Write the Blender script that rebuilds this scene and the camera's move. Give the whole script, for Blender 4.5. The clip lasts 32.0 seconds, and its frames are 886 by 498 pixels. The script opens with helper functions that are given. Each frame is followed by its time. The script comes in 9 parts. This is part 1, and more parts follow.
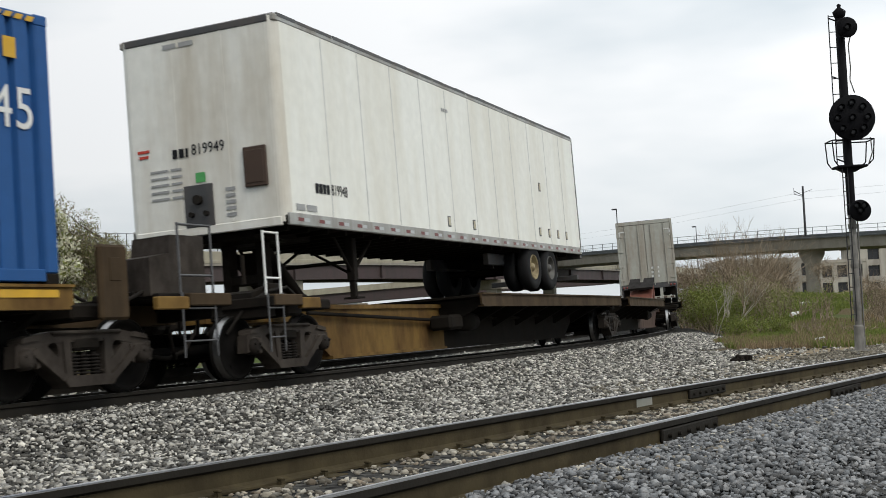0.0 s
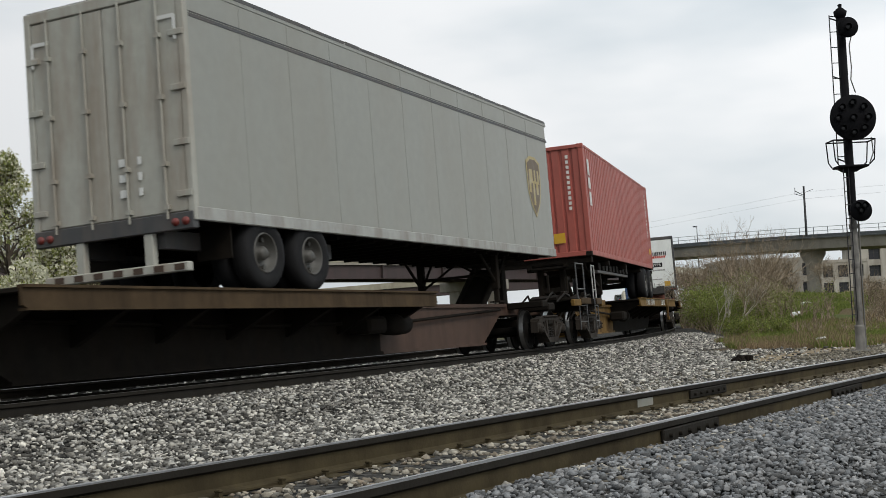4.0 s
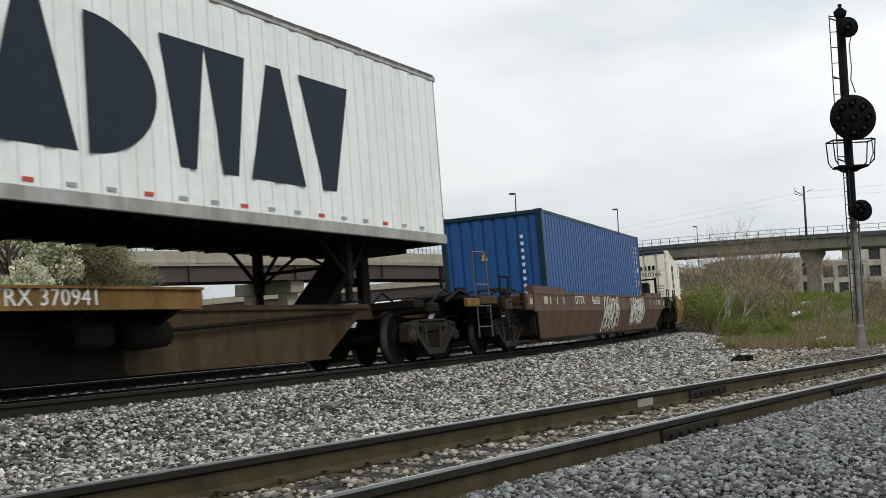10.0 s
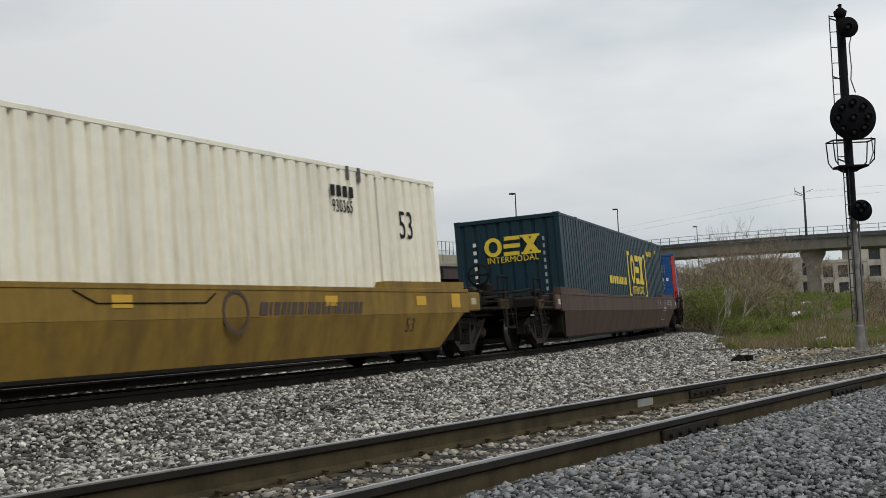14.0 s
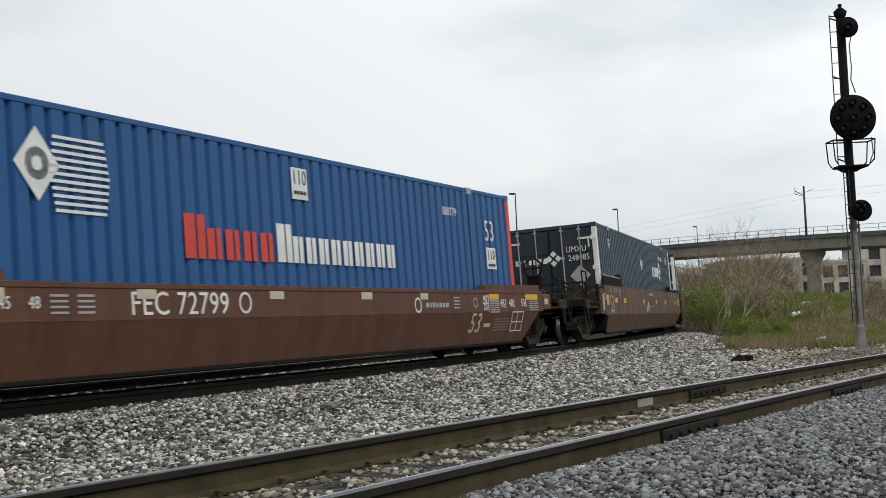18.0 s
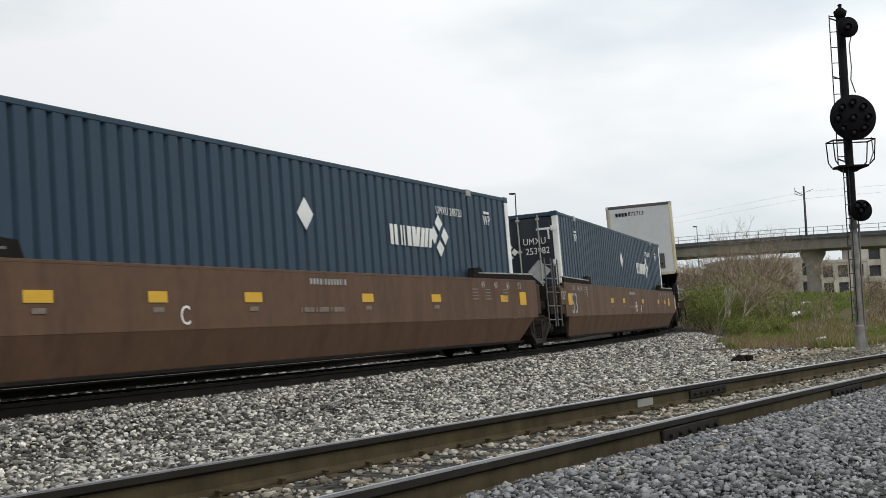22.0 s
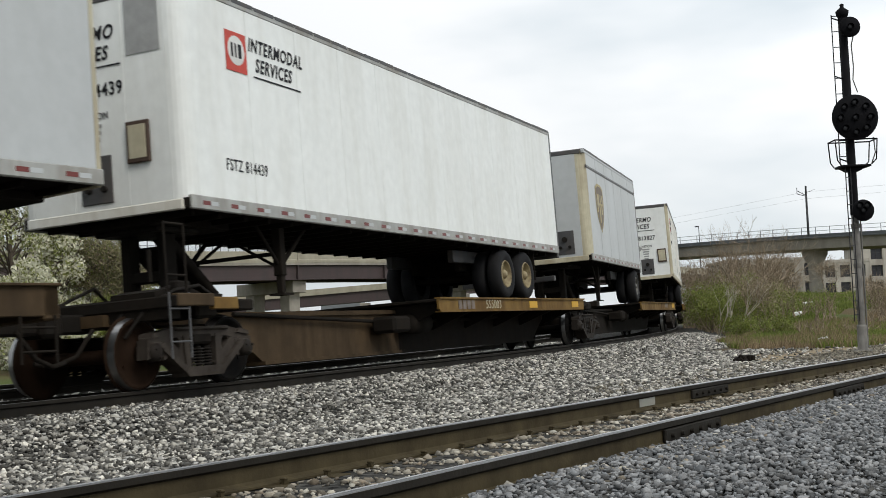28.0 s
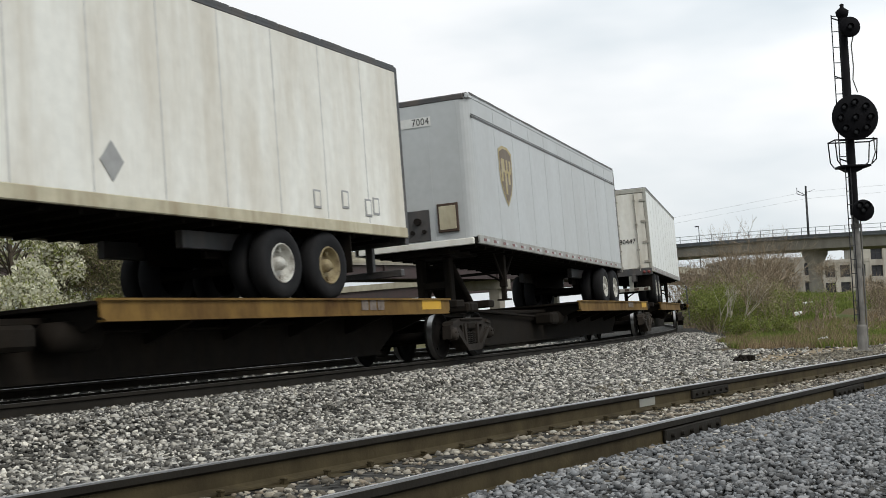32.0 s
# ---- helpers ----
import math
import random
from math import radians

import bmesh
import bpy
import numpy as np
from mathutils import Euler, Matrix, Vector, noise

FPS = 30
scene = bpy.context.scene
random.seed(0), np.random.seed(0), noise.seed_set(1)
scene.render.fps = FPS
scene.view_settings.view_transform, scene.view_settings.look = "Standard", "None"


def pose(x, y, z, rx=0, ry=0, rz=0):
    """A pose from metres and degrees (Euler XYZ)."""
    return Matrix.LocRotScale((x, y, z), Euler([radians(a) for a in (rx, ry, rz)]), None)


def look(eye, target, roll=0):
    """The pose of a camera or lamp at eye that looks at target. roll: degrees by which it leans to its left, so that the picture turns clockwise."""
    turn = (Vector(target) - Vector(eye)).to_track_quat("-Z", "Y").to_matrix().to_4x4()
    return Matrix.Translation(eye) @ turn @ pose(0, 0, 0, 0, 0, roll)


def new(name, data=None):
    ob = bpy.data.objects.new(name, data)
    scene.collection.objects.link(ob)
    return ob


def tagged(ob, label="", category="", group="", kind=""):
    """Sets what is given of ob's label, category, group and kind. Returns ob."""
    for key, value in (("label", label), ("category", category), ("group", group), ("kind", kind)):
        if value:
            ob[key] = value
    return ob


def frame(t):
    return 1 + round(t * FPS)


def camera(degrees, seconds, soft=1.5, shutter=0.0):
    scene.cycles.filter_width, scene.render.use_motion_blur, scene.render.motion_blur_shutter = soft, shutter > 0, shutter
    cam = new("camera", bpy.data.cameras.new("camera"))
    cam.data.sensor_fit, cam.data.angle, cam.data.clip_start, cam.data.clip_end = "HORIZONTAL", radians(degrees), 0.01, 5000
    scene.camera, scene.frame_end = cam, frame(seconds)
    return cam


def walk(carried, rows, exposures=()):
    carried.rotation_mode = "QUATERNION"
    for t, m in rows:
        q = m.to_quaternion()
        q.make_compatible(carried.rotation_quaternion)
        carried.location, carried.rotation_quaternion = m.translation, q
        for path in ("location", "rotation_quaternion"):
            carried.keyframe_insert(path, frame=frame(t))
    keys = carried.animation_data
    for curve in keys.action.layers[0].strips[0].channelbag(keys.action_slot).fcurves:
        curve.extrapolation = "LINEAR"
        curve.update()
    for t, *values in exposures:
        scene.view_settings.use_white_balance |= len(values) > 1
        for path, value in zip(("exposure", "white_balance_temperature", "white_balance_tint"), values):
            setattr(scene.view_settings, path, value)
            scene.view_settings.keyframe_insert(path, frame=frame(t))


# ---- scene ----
# ---------------------------------------------------------------- camera
cam = camera(40.415, 32.0, soft=0.55, shutter=0.12)
EYE = (0.0, 0.0, 0.664)


def cam_pose(turn):
    """The camera's pose, turned by so many degrees to its left."""
    a = radians(turn)
    far = 100.0
    tilt = math.tan(0.062286) * far
    return look(EYE, (-math.sin(a) * far, math.cos(a) * far, EYE[2] + tilt), -2.386)


walk(cam, [(0.0, cam_pose(-0.04)), (0.4, cam_pose(0.0)), (10.0, cam_pose(0.0)), (23.0, cam_pose(0.0)), (23.4, cam_pose(0.088)),
           (28.0, cam_pose(0.088)), (32.0, cam_pose(0.088))],
     exposures=[(0.0, 0.04), (1.0, 0.0), (2.0, -0.14), (3.0, -0.14), (6.0, 0.08), (7.0, -0.02), (8.0, -0.13), (9.0, -0.13), (10.0, -0.04), (11.0, 0.02), (12.0, -0.04),
                (13.0, -0.22), (14.0, -0.30), (17.0, -0.05), (19.0, -0.05), (22.0, 0.03), (26.0, 0.08), (32.0, 0.06)])

# ---------------------------------------------------------------- world and sun
SUN_AZ, SUN_EL = radians(142), radians(46)      # behind the camera and to its right
world = bpy.data.worlds.new("overcast_sky")
scene.world = world
world.use_nodes = True
wn = world.node_tree.nodes
wl = world.node_tree.links
wn.clear()
w_out = wn.new("ShaderNodeOutputWorld")
w_bg = wn.new("ShaderNodeBackground")
w_sky = wn.new("ShaderNodeTexSky")
w_sky.sky_type = "NISHITA"
w_sky.sun_disc = False
w_sky.sun_elevation, w_sky.sun_rotation = SUN_EL, SUN_AZ
w_tc = wn.new("ShaderNodeTexCoord")
w_map = wn.new("ShaderNodeMapping")
w_map.inputs["Scale"].default_value = (1.0, 1.0, 3.2)
w_noise = wn.new("ShaderNodeTexNoise")
w_noise.inputs["Scale"].default_value = 1.7
w_noise.inputs["Detail"].default_value = 5.0
w_noise.inputs["Roughness"].default_value = 0.48
w_ramp = wn.new("ShaderNodeValToRGB")
w_ramp.color_ramp.elements[0].position = 0.37
w_ramp.color_ramp.elements[0].color = (4.9, 6.0, 6.7, 1)
w_ramp.color_ramp.elements[1].position = 0.62
w_ramp.color_ramp.elements[1].color = (10.3, 10.45, 10.55, 1)
w_mix = wn.new("ShaderNodeMix")
w_mix.data_type = "RGBA"
w_mix.inputs["Factor"].default_value = 0.93
wl.new(w_tc.outputs["Generated"], w_map.inputs["Vector"])
wl.new(w_map.outputs["Vector"], w_noise.inputs["Vector"])
wl.new(w_noise.outputs["Fac"], w_ramp.inputs["Fac"])
wl.new(w_sky.outputs["Color"], w_mix.inputs["A"])
wl.new(w_ramp.outputs["Color"], w_mix.inputs["B"])
w_sep = wn.new("ShaderNodeSeparateXYZ")
wl.new(w_tc.outputs["Generated"], w_sep.inputs["Vector"])
w_up = wn.new("ShaderNodeMath")          # an overcast sky is brighter overhead
w_up.operation = "MULTIPLY_ADD"
w_up.use_clamp = False
w_up.inputs[1].default_value, w_up.inputs[2].default_value = 0.60, 0.82
wl.new(w_sep.outputs["Z"], w_up.inputs[0])
w_side = wn.new("ShaderNodeMath")        # and towards the hidden sun
w_side.operation = "MULTIPLY_ADD"
w_side.inputs[1].default_value = 0.28
wl.new(w_sep.outputs["X"], w_side.inputs[0])
wl.new(w_up.outputs[0], w_side.inputs[2])
w_low = wn.new("ShaderNodeMath")
w_low.operation = "MAXIMUM"
w_low.inputs[1].default_value = 0.35
wl.new(w_side.outputs[0], w_low.inputs[0])
w_gain = wn.new("ShaderNodeVectorMath")
w_gain.operation = "SCALE"
wl.new(w_mix.outputs["Result"], w_gain.inputs[0])
wl.new(w_low.outputs[0], w_gain.inputs["Scale"])
wl.new(w_gain.outputs["Vector"], w_bg.inputs["Color"])
w_bg.inputs["Strength"].default_value = 0.1
wl.new(w_bg.outputs["Background"], w_out.inputs["Surface"])

sun_data = bpy.data.lights.new("sun", "SUN")
sun_data.energy = 1.45
sun_data.angle = radians(25)
sun_data.color = (1.0, 0.95, 0.88)
sun = new("sun", sun_data)
SUN_WAY = Vector((math.sin(SUN_AZ) * math.cos(SUN_EL), math.cos(SUN_AZ) * math.cos(SUN_EL), math.sin(SUN_EL)))
sun.matrix_world = look(SUN_WAY * 200, (0, 0, 0))

# ---------------------------------------------------------------- tracks and the train's way
SPEED = 10.831
CANT = 0.0431
_ds = 0.5
_s = np.arange(-460, 460 + _ds, _ds)


def curvature(s):
    k = -0.005906 + 2.7e-5 * s
    k = np.where(s > 42, k * np.clip(1 - (s - 42) / 14, 0, 1), k)
    return np.where(s < -50, k * np.clip(1 + (s + 50) / 15, 0, 1), k)


_k = curvature(_s + _ds / 2)
_h = np.concatenate([[0], np.cumsum(_k)[:-1] * _ds])
_i0 = int(np.argmin(np.abs(_s)))
_h = _h - _h[_i0] + 0.39152
_hm = _h + _k * _ds / 2
_x = np.concatenate([[0], np.cumsum(np.sin(_hm))[:-1] * _ds])
_y = np.concatenate([[0], np.cumsum(np.cos(_hm))[:-1] * _ds])
_x, _y = _x - _x[_i0], _y - _y[_i0] + 24.143


def way(s):
    """The point and heading of the train's track, s metres on from where it crosses the camera's line of sight."""
    return float(np.interp(s, _s, _x)), float(np.interp(s, _s, _y)), float(np.interp(s, _s, _h))


def near_way(s):
    """The same for the empty track in the foreground; heights fall gently along it."""
    a = 0.56141 + 0.001413 * s / 2
    return math.sin(a) * s, 7.4993 + math.cos(a) * s, 0.56141 + 0.001413 * s, -0.0624 - 0.005222 * s


def travelled(t):
    """How far the train has run by t seconds; it slows a little towards the end."""
    return SPEED * t - float(np.interp(t, [0, 17, 20, 23, 27, 32], [0, 0, 0.2, 0.2, 0.35, 0.35]))


def chord(u, half, t):
    """The pose at t seconds of a car whose two pivots are half metres from its middle, u metres behind the way's origin at 0 s."""
    s = u - travelled(t)
    ax, ay, _ = way(s - half)
    bx, by, _ = way(s + half)
    yaw = math.atan2(by - ay, bx - ax)
    return Matrix.Translation(((ax + bx) / 2, (ay + by) / 2, 0)) @ Matrix.Rotation(yaw, 4, "Z") @ Matrix.Rotation(-CANT, 4, "X")


# ---------------------------------------------------------------- materials
def material(name, rgb, rough=0.6, metal=0.0, grain=0.12, grain_size=6.0, stain=None, stain_amount=0.35, stain_size=1.2,
             streak=1.0, bump=0.1, bump_size=40.0, island=0.0, random_tone=0.0, spec=0.4, hues=()):
    """A worn surface: two scales of tone, a stain colour that runs down in streaks, and fine relief."""
    m = bpy.data.materials.new(name)
    m.use_nodes = True
    n, l = m.node_tree.nodes, m.node_tree.links
    b = n["Principled BSDF"]
    b.inputs["Roughness"].default_value = rough
    b.inputs["Metallic"].default_value = metal
    b.inputs["Specular IOR Level"].default_value = spec
    tc = n.new("ShaderNodeTexCoord")
    fine = n.new("ShaderNodeTexNoise")
    fine.inputs["Scale"].default_value = grain_size
    fine.inputs["Detail"].default_value = 6.0
    l.new(tc.outputs["Object"], fine.inputs["Vector"])
    tone = n.new("ShaderNodeMapRange")
    tone.inputs["To Min"].default_value = 1.0 - grain
    tone.inputs["To Max"].default_value = 1.0 + grain
    tone.inputs["From Min"].default_value, tone.inputs["From Max"].default_value = 0.25, 0.75
    l.new(fine.outputs["Fac"], tone.inputs["Value"])
    value = tone.outputs["Result"]
    for amount, kind in ((island, "ISL"), (random_tone, "OBJ")):
        if amount:
            src = n.new("ShaderNodeNewGeometry") if kind == "ISL" else n.new("ShaderNodeObjectInfo")
            out = src.outputs["Random Per Island"] if kind == "ISL" else src.outputs["Random"]
            r = n.new("ShaderNodeMapRange")
            r.inputs["To Min"].default_value, r.inputs["To Max"].default_value = 1.0 - amount, 1.0 + amount
            if amount > 0.7:             # broken stone: mostly dull, a few pieces pale
                pw = n.new("ShaderNodeMath")
                pw.operation = "POWER"
                pw.inputs[1].default_value = 1.9
                l.new(out, pw.inputs[0])
                out = pw.outputs[0]
                r.inputs["To Max"].default_value = 1.0 + 2.1 * amount
            l.new(out, r.inputs["Value"])
            mul = n.new("ShaderNodeMath")
            mul.operation = "MULTIPLY"
            l.new(value, mul.inputs[0])
            l.new(r.outputs["Result"], mul.inputs[1])
            value = mul.outputs[0]
    scale = n.new("ShaderNodeVectorMath")
    scale.operation = "SCALE"
    scale.inputs[0].default_value = rgb
    l.new(value, scale.inputs["Scale"])
    if hues:                             # each piece takes one of a few stone colours
        geo, wrap, pick = n.new("ShaderNodeNewGeometry"), n.new("ShaderNodeMath"), n.new("ShaderNodeValToRGB")
        wrap.operation = "WRAP"
        many = n.new("ShaderNodeMath")
        many.operation = "MULTIPLY"
        many.inputs[1].default_value = 37.7
        l.new(geo.outputs["Random Per Island"], many.inputs[0])
        l.new(many.outputs[0], wrap.inputs[0])
        wrap.inputs[1].default_value, wrap.inputs[2].default_value = 1.0, 0.0
        l.new(wrap.outputs[0], pick.inputs["Fac"])
        for k, h in enumerate(hues):
            e = pick.color_ramp.elements[k] if k < 2 else pick.color_ramp.elements.new(0.5)
            e.position, e.color = k / (len(hues) - 1), (*h, 1)
        l.new(pick.outputs["Color"], scale.inputs[0])
    colour = scale.outputs["Vector"]
    if stain is not None:
        mp = n.new("ShaderNodeMapping")
        mp.inputs["Scale"].default_value = (1.0, 1.0, 1.0 / (1.0 + 5.0 * streak))
        l.new(tc.outputs["Object"], mp.inputs["Vector"])
        big = n.new("ShaderNodeTexNoise")
        big.inputs["Scale"].default_value = stain_size * 2.2
        big.inputs["Detail"].default_value = 7.0
        big.inputs["Roughness"].default_value = 0.62
        l.new(mp.outputs["Vector"], big.inputs["Vector"])
        rg = n.new("ShaderNodeMapRange")
        rg.inputs["From Min"].default_value, rg.inputs["From Max"].default_value = 0.42, 0.75
        rg.inputs["To Max"].default_value = stain_amount
        l.new(big.outputs["Fac"], rg.inputs["Value"])
        mx = n.new("ShaderNodeMix")
        mx.data_type = "RGBA"
        l.new(rg.outputs["Result"], mx.inputs["Factor"])
        l.new(colour, mx.inputs["A"])
        mx.inputs["B"].default_value = (*stain, 1)
        colour = mx.outputs["Result"]
        rr = n.new("ShaderNodeMapRange")
        rr.inputs["To Min"].default_value, rr.inputs["To Max"].default_value = rough, min(1.0, rough + 0.25)
        l.new(rg.outputs["Result"], rr.inputs["Value"])
        l.new(rr.outputs["Result"], b.inputs["Roughness"])
    l.new(colour, b.inputs["Base Color"])
    if bump:
        bn = n.new("ShaderNodeTexNoise")
        bn.inputs["Scale"].default_value = bump_size
        bn.inputs["Detail"].default_value = 4.0
        l.new(tc.outputs["Object"], bn.inputs["Vector"])
        bp = n.new("ShaderNodeBump")
        bp.inputs["Strength"].default_value = bump
        bp.inputs["Distance"].default_value = 0.02
        l.new(bn.outputs["Fac"], bp.inputs["Height"])
        l.new(bp.outputs["Normal"], b.inputs["Normal"])
    return m


RUST = (0.12, 0.055, 0.03)
GRIME = (0.05, 0.043, 0.036)
